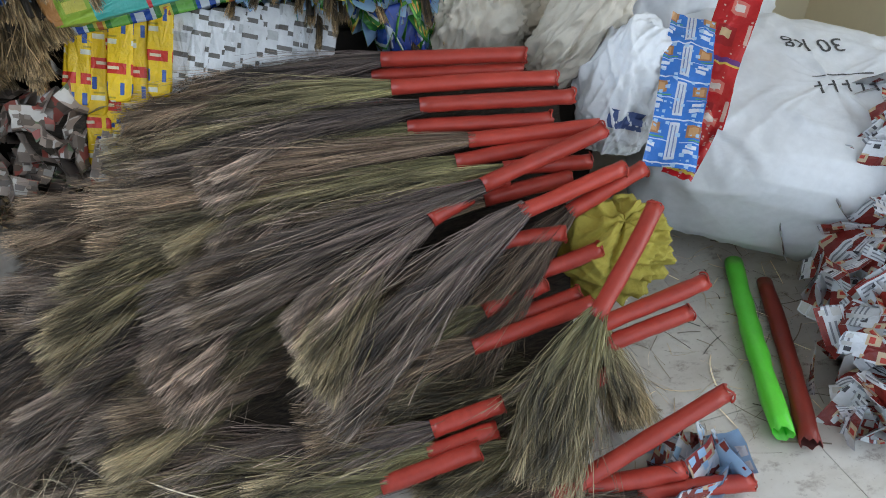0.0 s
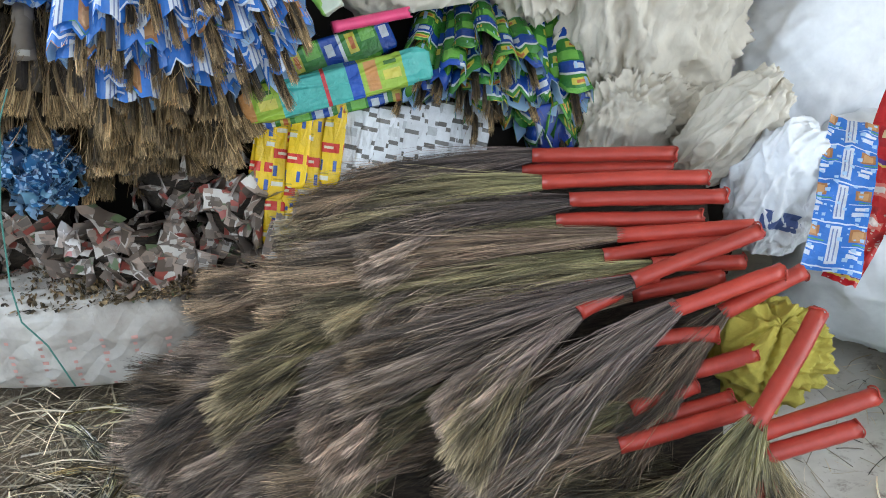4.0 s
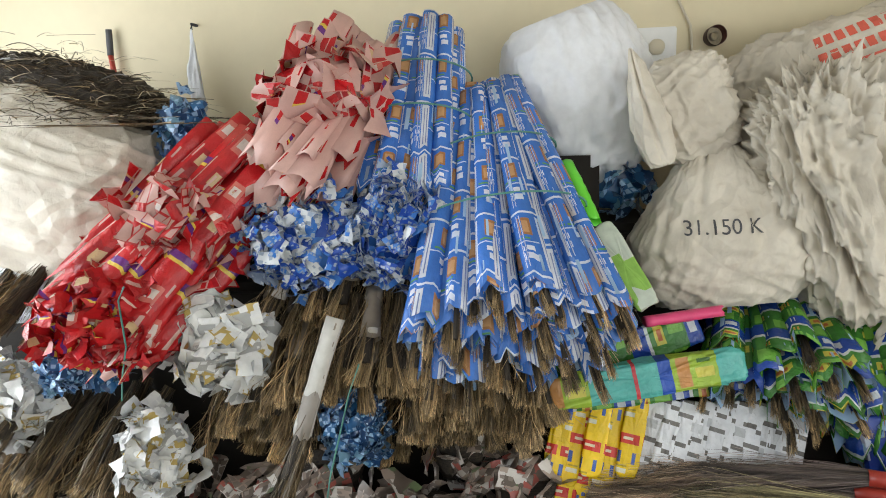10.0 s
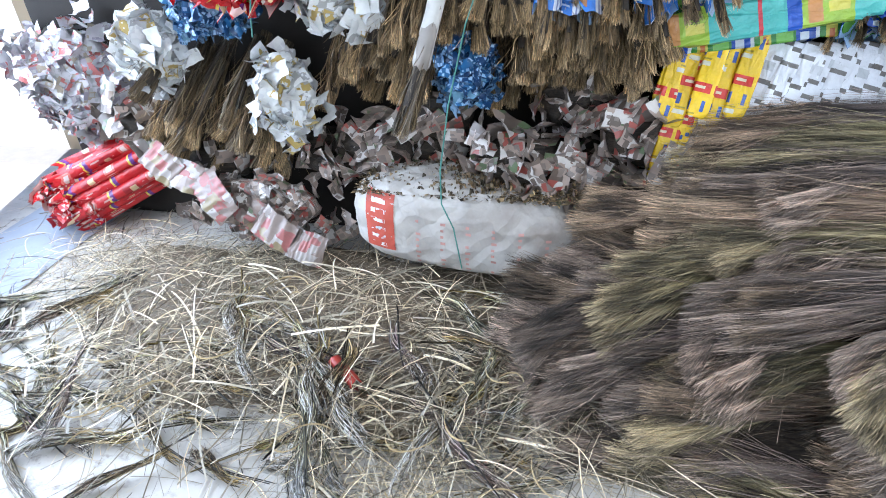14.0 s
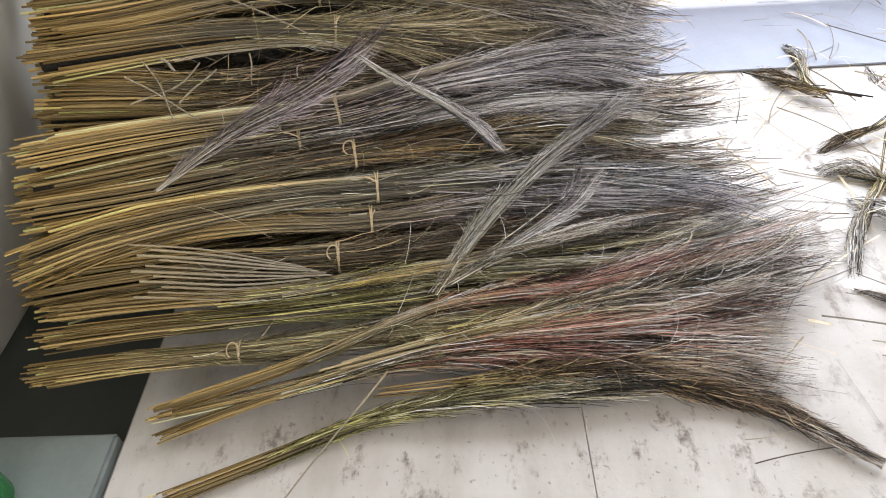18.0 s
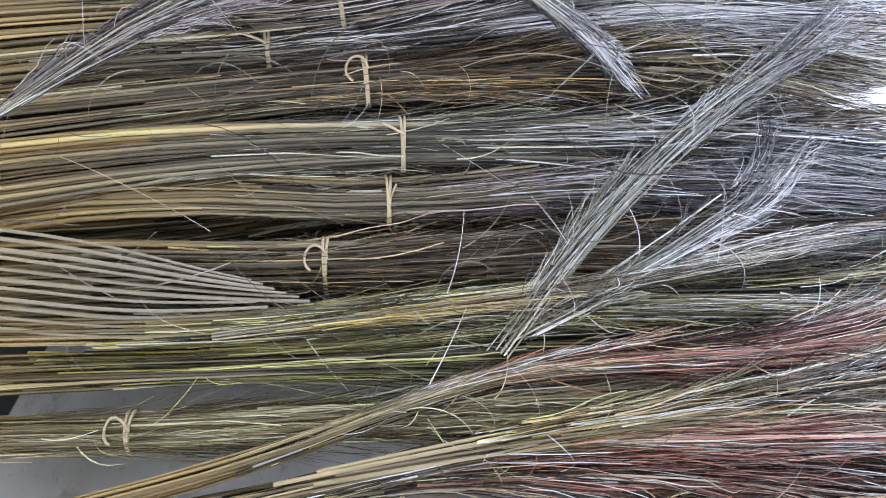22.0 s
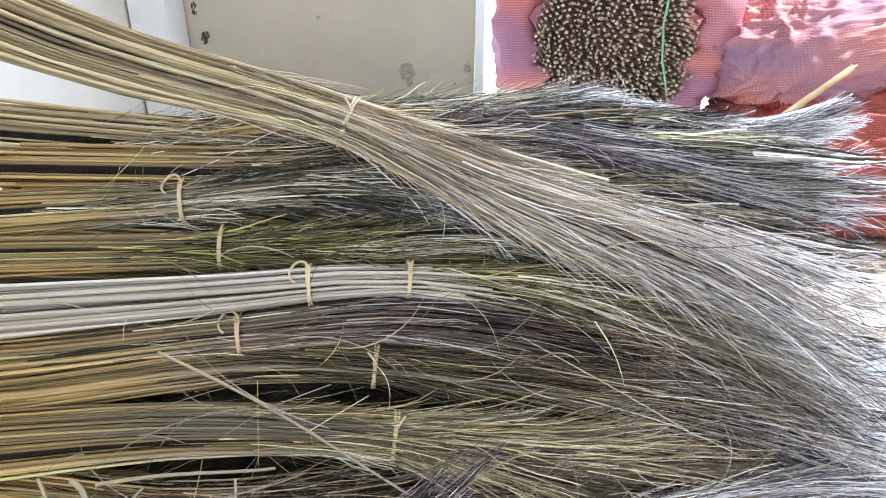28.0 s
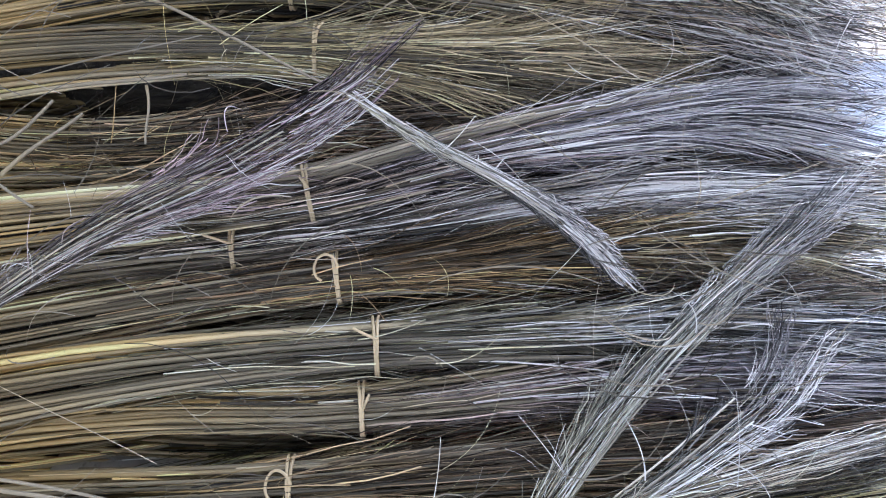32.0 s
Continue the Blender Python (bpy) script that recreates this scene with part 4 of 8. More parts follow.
# ---- raw grass heap by the wall ----
def grass_lines(seed, n_stem, n_long, n_short, rad=1.0, curve=1.0):
    """Lines of a sheaf 1.3 long: cut stems from 0, long stalks, and short feathery branches in tufts; the whole sheaf sways."""
    rng = R(seed)
    p = rng.rand(6) * 6.283
    A = rng.uniform(0.012, 0.034, 4) * curve

    def axis(x, y, z):
        t = np.clip(x - 0.35, 0, 2)
        yy = y + A[0] * np.sin(4.2 * x + p[0]) * np.minimum(1, x * 2) + 1.6 * A[1] * np.sin(p[1]) * t ** 2
        zz = z + 0.7 * A[2] * np.sin(4.8 * x + p[2]) * np.minimum(1, x * 2) - 0.05 * curve * t ** 2
        return np.stack([x, yy, zz], 2)

    def radius(x):
        return rad * np.interp(x, [0, 0.3, 0.5, 0.68, 0.9, 1.1, 1.32], [0.042, 0.034, 0.03, 0.037, 0.048, 0.045, 0.03])

    # stems
    n, s = n_stem, 7
    g = np.linspace(0, 1, s)[None]
    r, th = np.sqrt(rng.rand(n, 1)), rng.rand(n, 1) * 6.283
    x = rng.uniform(0.0, 0.06, (n, 1)) + g * rng.uniform(0.5, 0.7, (n, 1))
    w = radius(x)
    stems = axis(x, r * np.cos(th + 0.5 * g) * w, r * np.sin(th + 0.5 * g) * w * 0.8)
    # long stalks gathered in locks
    n, s, m = n_long, 8, 11
    g = np.linspace(0, 1, s)[None]
    k = rng.randint(0, m, (n, 1))
    lt, ll, lr = rng.rand(m) * 6.283, rng.uniform(0.72, 1.0, m), np.sqrt(rng.rand(m))
    r, th = np.sqrt(rng.rand(n, 1)), rng.rand(n, 1) * 6.283
    x0 = rng.uniform(0.28, 0.5, (n, 1))
    x = x0 + g * (1.3 * ll[k] - x0) * rng.uniform(0.9, 1.0, (n, 1))
    w, hold = radius(x), 0.75 * np.minimum(1, 1.6 * g)
    yy = r * np.cos(th) * (1 - hold) + (lr * np.cos(lt))[k] * hold
    zz = r * np.sin(th) * (1 - hold) + (lr * np.sin(lt))[k] * hold
    ph = rng.rand(n, 1) * 6.3
    long = axis(x, yy * w + 0.0035 * np.sin(ph + 7 * g), zz * w + 0.0035 * np.cos(ph + 6 * g))
    # feathery branches
    n, s, m = n_short, 7, max(12, n_short // 34)
    g = np.linspace(0, 1, s)[None]
    k = rng.randint(0, m, (n, 1))
    c0, ct, cl, cw = rng.uniform(0.42, 1.12, m), rng.rand(m) * 6.283, rng.uniform(0.16, 0.34, m), rng.normal(0, 0.22, m)
    x0 = np.minimum(c0[k] + rng.normal(0, 0.05, (n, 1)), 1.18)
    L = cl[k] * rng.uniform(0.7, 1.05, (n, 1))
    x = x0 + g * L
    th = ct[k] + rng.normal(0, 0.5, (n, 1)) * (1 - 0.55 * g) + cw[k] * g
    rr = (0.62 + 0.33 * rng.rand(n, 1) + (0.12 + 0.5 * rng.rand(n, 1) ** 4) * g ** 1.5) * radius(x)
    ph, q = rng.rand(n, 1) * 6.3, rng.uniform(6, 16, (n, 1))
    short = axis(x, rr * np.cos(th) + 0.0036 * g * np.sin(ph + q * g), rr * np.sin(th) * 0.9 + 0.0036 * g * np.cos(ph * 1.7 + q * g))
    return rng, stems, long, short


def spray_of(rng, groups, wide):
    V, F, U, v0 = [], [], [], 0
    for C in groups:
        n, s, _ = C.shape
        side = rng.normal(0, 1, (n, 3)) * (0.1, 1, 0.8)
        side /= np.linalg.norm(side, axis=1, keepdims=True)
        v, f, uv = ribbons(C, wide * rng.uniform(0.55, 1.4, (n, 1)) * (1.15 - 0.6 * np.linspace(0, 1, s)[None]), side, v0)
        uv[:, 0] = v[:, 0] / 1.3 + 0.1 * uv[:, 0] - 0.05 + 0.12 * np.minimum(1, v[:, 0]) * np.sin(75 * v[:, 1] + 3 * v[:, 0]) * np.cos(60 * v[:, 2] - 4 * v[:, 0])
        V.append(v), F.append(f), U.append(uv)
        v0 += len(v)
    return np.concatenate(V), np.concatenate(F), np.concatenate(U)


def bundle_meshes(seed, spray, full=True):
    rng, stems, long, short = grass_lines(seed, 80 if full else 60, 1100 if full else 300, 3000 if full else 600)
    n = len(stems)
    thick = 0.0023 * rng.uniform(0.7, 1.35, (n, 1)) * (1.15 - 0.6 * np.linspace(0, 1, 7)[None])
    top = np.argsort(-stems[:, 2, 2])[:8 if full else 0]
    rest = np.setdiff1d(np.arange(n), top)
    stalks = []
    for pick in [rest] + [[i] for i in top]:
        v, f, uv = rods(stems[pick], thick[pick], 5)
        stalks.append(mesh_of("stem", v, f, [STEM], None, uv))
    v, f, uv = spray_of(rng, (long, short), 0.00125 if full else 0.0024)
    mid = long.mean(0)
    # heart of the sheaf, dark to stand for its inner shade
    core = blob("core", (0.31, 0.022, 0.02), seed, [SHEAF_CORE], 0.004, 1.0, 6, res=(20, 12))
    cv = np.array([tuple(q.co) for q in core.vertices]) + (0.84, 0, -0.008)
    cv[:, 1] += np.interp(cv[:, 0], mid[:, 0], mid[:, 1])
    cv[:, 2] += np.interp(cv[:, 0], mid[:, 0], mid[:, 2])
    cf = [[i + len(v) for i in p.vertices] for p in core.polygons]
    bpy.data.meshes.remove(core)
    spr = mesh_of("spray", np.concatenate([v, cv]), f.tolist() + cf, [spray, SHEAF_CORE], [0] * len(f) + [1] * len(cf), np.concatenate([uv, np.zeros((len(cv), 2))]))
    return stalks, spr




def tie_mesh(seed, loop=False):
    rng = R(seed)
    lines = []
    for k in range(3):
        a = np.linspace(0, 2 * np.pi, 22)
        lines.append(np.stack([0.006 * (k - 1) + 0.003 * np.sin(a + k), 0.033 * np.cos(a), 0.03 * np.sin(a)], 1))
    knot = []
    a = np.linspace(0, 5.0, 22)
    knot.append(np.stack([-0.012 + 0.008 * np.cos(a), 0.0 + 0.007 * np.sin(a), 0.031 + 0.003 * np.sin(2 * a)], 1))
    a = np.linspace(0, 1, 22)
    knot.append(np.stack([0.004 + 0.014 * a, 0.004 + 0.012 * a * a, 0.031 + 0.008 * np.sin(a * 3)], 1))
    out = []
    for name, C in (("tie", np.array(lines)), ("knot", np.array(knot))):
        C = C + rng.normal(0, 0.0008, C.shape)
        v, f, uv = rods(C, np.full(C.shape[:2], 0.0017), 5)
        out.append(mesh_of(name, v, f, [CANE], None, uv))
    return out


TIE = [tie_mesh(70 + k) for k in range(3)]


def bundle(a, b, wide=1.0, kind=0, tie=0.45, sunk=0.0):
    k = count[0]
    count[0] += 1
    rng = R(300 + k)
    tone = ("violet-grey", "green-grey", "violet-grey", "olive", "rose-brown", "sun-bleached tan")[kind]
    lift = Vector((0.73, 0, 0.68)) * ((0.008, -0.012, 0.0, -0.006)[k % 4] - sunk)
    a, b = Vector(a) + lift, Vector(b) + lift + Vector((0, rng.uniform(-0.05, 0.07), 0))
    long = max(1.0, rng.uniform(1.36, 1.46) / (b - a).length) if not sunk and a.z < 0.5 else 1.0
    b, tie = a + (b - a) * long, tie / long
    ob = root("grass_sheaf", a, f"{tone} sheaf of raw broom grass tied with cane", "grass sheaf", "heaped grass sheaves")
    d = Vector(b) - Vector(a)
    m = along((0, 0, 0), d, (0.73, 0, 0.68), sx=d.length / 1.27, sy=wide, sz=wide, spin=rng.uniform(-25, 25))
    shapes = LOW_SHEAF[kind]
    st, sp = shapes[k % len(shapes)]
    tagged(part("stem_mass", st[0], ob, m), kind="stuff")
    for one in st[1:]:
        part("stem", one, ob, m)
    part("spray", sp, ob, m)
    tied = part("tie", TIE[k % 3][0], ob, along(d * tie, d, (0.73, 0, 0.68), sy=wide * 1.02, sz=wide * 1.02, spin=rng.uniform(-30, 30)), "pale split-cane tie")
    part("knot", TIE[k % 3][1], tied)
    return ob


def grass(name, stops, gain=1.52, olive=0.15, spread=1.12, sat=1.2):
    """Raw broom grass: colour runs along the stalk; each lock and each hair has its own brightness."""
    m, nt, b = node_material(name)
    uv = nt.nodes.new("ShaderNodeUVMap")
    sep = nt.nodes.new("ShaderNodeSeparateXYZ")
    nt.links.new(uv.outputs[0], sep.inputs[0])
    isl = nt.nodes.new("ShaderNodeNewGeometry").outputs["Random Per Island"]
    info = nt.nodes.new("ShaderNodeObjectInfo")
    shift = math_node(nt, "MULTIPLY", math_node(nt, "SUBTRACT", isl, 0.5), 0.22)
    col = ramp(nt, math_node(nt, "ADD", sep.outputs[0], shift), stops)
    third = math_node(nt, "FRACT", math_node(nt, "MULTIPLY", isl, 71.9))
    col = mix_colour(nt, math_node(nt, "MULTIPLY", third, olive), col, (0.21, 0.18, 0.08))
    rich = add(nt, "ShaderNodeHueSaturation", Saturation=sat)
    nt.links.new(col, rich.inputs["Color"])
    col = rich.outputs[0]
    hair = math_node(nt, "POWER", math_node(nt, "FRACT", math_node(nt, "MULTIPLY", isl, 17.3)), 2.0)
    hair = math_node(nt, "ADD", math_node(nt, "MULTIPLY", hair, 2.6 * spread), 1 - 0.78 * spread)
    lock = math_node(nt, "ADD", math_node(nt, "MULTIPLY", math_node(nt, "POWER", sep.outputs[1], 1.9), 2.1 * spread), 1 - 0.82 * spread)
    along_it = noise_fac(nt, 7.0, 3)
    wear = math_node(nt, "ADD", math_node(nt, "MULTIPLY", along_it, 0.7), 0.65)
    lum = math_node(nt, "MULTIPLY", math_node(nt, "MULTIPLY", hair, lock), math_node(nt, "MULTIPLY", wear, gain))
    most = nt.nodes.new("ShaderNodeVectorMath")
    most.operation = "MINIMUM"
    nt.links.new(scaled(nt, col, lum), most.inputs[0])
    most.inputs[1].default_value = (0.84, 0.82, 0.8)
    nt.links.new(most.outputs[0], b.inputs["Base Color"])
    b.inputs["Roughness"].default_value = 0.5
    b.inputs["Specular IOR Level"].default_value = 0.3
    return m


STALK = grass("raw_stalk", [(0.0, (0.62, 0.43, 0.16)), (0.2, (0.56, 0.4, 0.17)), (0.34, (0.36, 0.3, 0.19)), (0.5, (0.24, 0.21, 0.16)), (1.0, (0.2, 0.18, 0.15))], 1.05, 0.1, 0.55, 1.0)
FRESH_STALK = grass("straw_yellow_stalk", [(0.0, (0.6, 0.45, 0.2)), (0.35, (0.54, 0.43, 0.23)), (0.5, (0.46, 0.38, 0.25)), (1.0, (0.4, 0.35, 0.27))], 1.05, 0.05, 0.5, 0.85)
PALE_STALK = grass("bleached_stalk", [(0.0, (0.42, 0.36, 0.25)), (0.4, (0.44, 0.4, 0.33)), (1.0, (0.5, 0.46, 0.38))], 1.5, 0.05, 0.45, 0.85)
TONES = {
    # violet and silver: pale bluish tips and higher gain paint doorway light on them
    "violet": ("violet-grey", grass("raw_violet_lit_tip", [(0.25, (0.16, 0.14, 0.1)), (0.45, (0.15, 0.125, 0.11)), (0.54, (0.19, 0.155, 0.155)), (0.66, (0.46, 0.43, 0.48)), (0.85, (0.66, 0.64, 0.7)), (1.0, (0.7, 0.68, 0.74))], 1.6)),
    "silver": ("silver-grey", grass("raw_silver_lit_tip", [(0.25, (0.2, 0.18, 0.13)), (0.45, (0.2, 0.17, 0.15)), (0.55, (0.26, 0.23, 0.22)), (0.68, (0.55, 0.52, 0.52)), (1.0, (0.68, 0.66, 0.67))], 1.6)),
    "silver_green": ("green and silver-grey", grass("raw_silver_green", [(0.25, (0.3, 0.27, 0.17)), (0.42, (0.34, 0.33, 0.26)), (0.55, (0.22, 0.2, 0.14)), (0.75, (0.36, 0.36, 0.37)), (1.0, (0.58, 0.6, 0.64))], olive=0.3)),
    "green": ("green-grey", grass("raw_green", [(0.2, (0.25, 0.22, 0.09)), (0.4, (0.19, 0.185, 0.09)), (0.6, (0.2, 0.185, 0.11)), (0.8, (0.3, 0.28, 0.21)), (1.0, (0.44, 0.42, 0.38))], olive=0.4)),
    "straw_green": ("straw-coloured green", grass("raw_straw_green", [(0.1, (0.4, 0.33, 0.14)), (0.4, (0.36, 0.32, 0.17)), (0.6, (0.33, 0.3, 0.18)), (0.8, (0.34, 0.31, 0.25)), (1.0, (0.46, 0.43, 0.39))], olive=0.3)),
    "olive": ("olive", grass("raw_olive", [(0.2, (0.42, 0.32, 0.1)), (0.45, (0.32, 0.255, 0.1)), (0.7, (0.28, 0.22, 0.11)), (1.0, (0.36, 0.29, 0.18))], gain=1.4, olive=0.4, spread=0.8, sat=0.82)),
    "brown": ("dark brown", grass("raw_brown", [(0.2, (0.2, 0.15, 0.075)), (0.45, (0.13, 0.1, 0.07)), (0.7, (0.17, 0.13, 0.1)), (1.0, (0.34, 0.29, 0.25))])),
    "cream": ("brown and cream", grass("raw_cream", [(0.25, (0.18, 0.14, 0.1)), (0.5, (0.2, 0.145, 0.095)), (0.68, (0.24, 0.17, 0.1)), (0.8, (0.5, 0.43, 0.3)), (1.0, (0.68, 0.6, 0.46))])),
    "rose": ("rose-brown", grass("raw_rose", [(0.1, (0.34, 0.29, 0.17)), (0.4, (0.32, 0.27, 0.18)), (0.52, (0.4, 0.2, 0.165)), (0.7, (0.42, 0.25, 0.22)), (1.0, (0.48, 0.42, 0.37))])),
    "tan": ("sun-bleached tan", grass("raw_tan", [(0.1, (0.42, 0.32, 0.14)), (0.4, (0.33, 0.27, 0.18)), (0.7, (0.36, 0.32, 0.27)), (1.0, (0.5, 0.46, 0.4))])),
    "mauve": ("mauve-brown", grass("raw_mauve", [(0.2, (0.19, 0.16, 0.12)), (0.42, (0.24, 0.19, 0.2)), (0.55, (0.2, 0.155, 0.145)), (0.8, (0.24, 0.19, 0.16)), (1.0, (0.42, 0.38, 0.36))])),
    # silver tip stops again hold painted daylight
    "silver_olive": ("olive-brown", grass("raw_olive_lit_tip", [(0.2, (0.25, 0.2, 0.1)), (0.5, (0.2, 0.165, 0.1)), (0.72, (0.22, 0.185, 0.14)), (0.85, (0.5, 0.48, 0.49)), (1.0, (0.68, 0.66, 0.68))])),
    "bleached": ("sun-bleached cream", grass("raw_bleached", [(0.2, (0.52, 0.42, 0.23)), (0.42, (0.58, 0.48, 0.35)), (0.6, (0.54, 0.46, 0.36)), (0.8, (0.54, 0.49, 0.45)), (1.0, (0.68, 0.65, 0.63))], 1.25, 0.05, 0.8)),
    "purple": ("purple", grass("raw_purple", [(0.0, (0.3, 0.27, 0.25)), (0.35, (0.23, 0.195, 0.195)), (0.7, (0.27, 0.215, 0.25)), (1.0, (0.42, 0.35, 0.41))])),
    "pale": ("pale silvery", grass("raw_pale", [(0.0, (0.46, 0.43, 0.33)), (0.4, (0.42, 0.41, 0.36)), (0.7, (0.48, 0.45, 0.45)), (1.0, (0.62, 0.58, 0.6))])),
}
HEAP_UP = Vector((0.73, 0, 0.68))


def lay_axis(points):
    """A smooth line through the points: a function from (s, sideways, up) to places, and each point's s."""
    P = np.array(points, float)
    s = np.concatenate([[0], np.cumsum(np.linalg.norm(np.diff(P, axis=0), axis=1))])
    length, s = s[-1], s / s[-1]
    slope = np.gradient(P, s, axis=0)
    q = np.linspace(0, 1, 121)
    i = np.clip(np.searchsorted(s, q, side="right") - 1, 0, len(s) - 2)
    h = (s[i + 1] - s[i])[:, None]
    t = ((q - s[i])[:, None]) / h
    C = (2 * t ** 3 - 3 * t ** 2 + 1) * P[i] + (t ** 3 - 2 * t ** 2 + t) * h * slope[i] + (3 * t ** 2 - 2 * t ** 3) * P[i + 1] + (t ** 3 - t ** 2) * h * slope[i + 1]
    T = np.gradient(C, axis=0)
    T /= np.linalg.norm(T, axis=1, keepdims=True)
    N = np.array(HEAP_UP) - T * (T @ np.array(HEAP_UP))[:, None]
    N /= np.linalg.norm(N, axis=1, keepdims=True)
    S = np.cross(N, T)

    def place(x, y, z):
        xc = np.clip(x, 0, 1)
        at = lambda A: np.stack([np.interp(xc, q, A[:, k]) for k in range(3)], -1)
        return at(C) + at(S) * y[..., None] + at(N) * z[..., None] + at(T) * ((x - xc) * length)[..., None]
    return place, s, length


def grass_strips(rng, groups):
    """Ribbons of the groups (lines, s, lock tone, width): one mesh's verts, faces and uvs."""
    V, F, U, v0 = [], [], [], 0
    for C, x, tone, wide in groups:
        n, k, _ = C.shape
        side = rng.normal(0, 1, (n, 3))
        side /= np.linalg.norm(side, axis=1, keepdims=True)
        v, f, _ = ribbons(C, wide * rng.uniform(0.6, 1.5, (n, 1)) * (1.15 - 0.6 * np.linspace(0, 1, k)[None]), side, v0)
        u = np.stack([np.repeat(x.ravel(), 2), np.repeat((tone + 0 * x).ravel(), 2)], 1)
        V.append(v), F.append(f), U.append(u)
        v0 += len(v)
    return np.concatenate(V), np.concatenate(F), np.concatenate(U)


def tuft_lines(rng, place, radius, n_long, n_short, first, splay, locks=16, fine=1.0):
    """Long hairs gathered in locks, and short feathery branches, from s = first to the tip."""
    la, lr = rng.rand(locks) * 6.283, np.sqrt(rng.rand(locks))
    ll, lt, lw = rng.uniform(0.8, 1.0, locks), rng.rand(locks), rng.normal(0, 0.5, locks)
    # long hairs
    n, g = n_long, np.linspace(0, 1, 10)[None]
    k = rng.randint(0, locks, (n, 1))
    x0 = first + rng.uniform(-0.06, 0.22, (n, 1))
    x = x0 + g * (ll[k] * rng.uniform(0.9, 1.03, (n, 1)) - x0)
    hold = 0.78 * np.minimum(1, 1.8 * g) * (1 - 0.35 * g ** 4)
    r, a = np.sqrt(rng.rand(n, 1)), rng.rand(n, 1) * 6.283
    turn = la[k] + lw[k] * g
    open_ = 1 + (splay - 1) * g ** 3
    y = (r * np.cos(a) * (1 - hold) + lr[k] * np.cos(turn) * hold) * open_
    z = (r * np.sin(a) * (1 - hold) + lr[k] * np.sin(turn) * hold) * open_
    w, ph, fr = radius(x), rng.rand(n, 1) * 6.283, rng.uniform(4, 11, (n, 1))
    long = place(x, y * w + 0.0014 * np.sin(ph + fr * g), z * w * 0.85 + 0.0014 * np.cos(1.7 * ph + fr * g))
    tone = lt[k]
    # feathery branches
    n, g, m = n_short, np.linspace(0, 1, 7)[None], max(10, n_short // 26)
    k = rng.randint(0, m, (n, 1))
    c0, ca, cl, ct = rng.uniform(first, 0.9, m), rng.rand(m) * 6.283, rng.uniform(0.09, 0.22, m), rng.rand(m)
    x0 = c0[k] + rng.normal(0, 0.035, (n, 1))
    xs = x0 + g * np.minimum(cl[k] * rng.uniform(0.7, 1.1, (n, 1)), 1.02 - x0)
    a = ca[k] + rng.normal(0, 0.42, (n, 1)) * (1 - 0.5 * g)
    rr = (0.66 + 0.32 * rng.rand(n, 1) + (0.2 + 1.05 * rng.rand(n, 1) ** 3) * g ** 1.6) * radius(xs)
    ph, fr = rng.rand(n, 1) * 6.283, rng.uniform(5, 15, (n, 1))
    short = place(xs, rr * np.cos(a) + 0.002 * g * np.sin(ph + fr * g), rr * np.sin(a) * 0.88 + 0.002 * g * np.cos(1.7 * ph + fr * g))
    return [(long, x, tone, 0.0015 * fine), (short, xs, ct[k], 0.0013 * fine)]


def wild_hairs(rng, place, radius, n, first):
    """Curling hairs that have come loose from the sheaf."""
    g = np.linspace(0, 1, 9)[None]
    x0 = rng.uniform(first, 0.85, (n, 1))
    ang = rng.normal(0, 0.6, (n, 1)) + rng.normal(0, 0.9, (n, 1)) * g
    step = rng.uniform(0.03, 0.11, (n, 1)) / 9
    w = radius(x0)
    x = x0 + np.cumsum(np.cos(ang) * step, 1) / 1.2
    y = rng.uniform(-0.7, 0.7, (n, 1)) * w + np.cumsum(np.sin(ang) * step, 1)
    z = w * 0.85 + rng.uniform(0, 0.02, (n, 1)) * np.sin(3.1 * g)
    return (place(x, y, z), x, np.full((n, 1), 0.8), 0.0008)


def cane_tie(place, x, w, length, seed, ob):
    """Two or three turns of split cane round the sheaf, with the tucked ends."""
    rng = R(seed)
    a = np.linspace(0, 2 * np.pi, 26)
    C = np.stack([place(x + (0.0042 * (k - 0.5) + 0.0015 * np.sin(a + 2 * k)) / length, w * 1.04 * np.cos(a), w * 0.9 * np.sin(a)) for k in range(2)])
    v, f, uv = rods(C, np.full(C.shape[:2], 0.0016), 5)
    tied = part("tie", mesh_of("tie", v, f, [CANE], None, uv), ob, None, "pale split-cane tie")
    b = np.linspace(0, 1, 26)
    if seed % 3 == 0:
        q = b * 4.2
        end = place(x + (-0.008 + 0.011 * np.cos(q)) / length, 0.35 * w + 0.013 * np.sin(q), w * 0.88 + 0.003 * np.sin(2 * q))
    else:
        end = place(x + (0.002 + rng.uniform(-0.035, 0.01) * b) / length, 0.4 * w * rng.uniform(-1, 1) + 0.012 * b, w * 0.88 + 0.006 * np.sin(2.8 * b))
    v, f, uv = rods(end[None], np.full((1, 26), 0.0014), 5)
    part("knot", mesh_of("knot", v, f, [CANE], None, uv), tied)


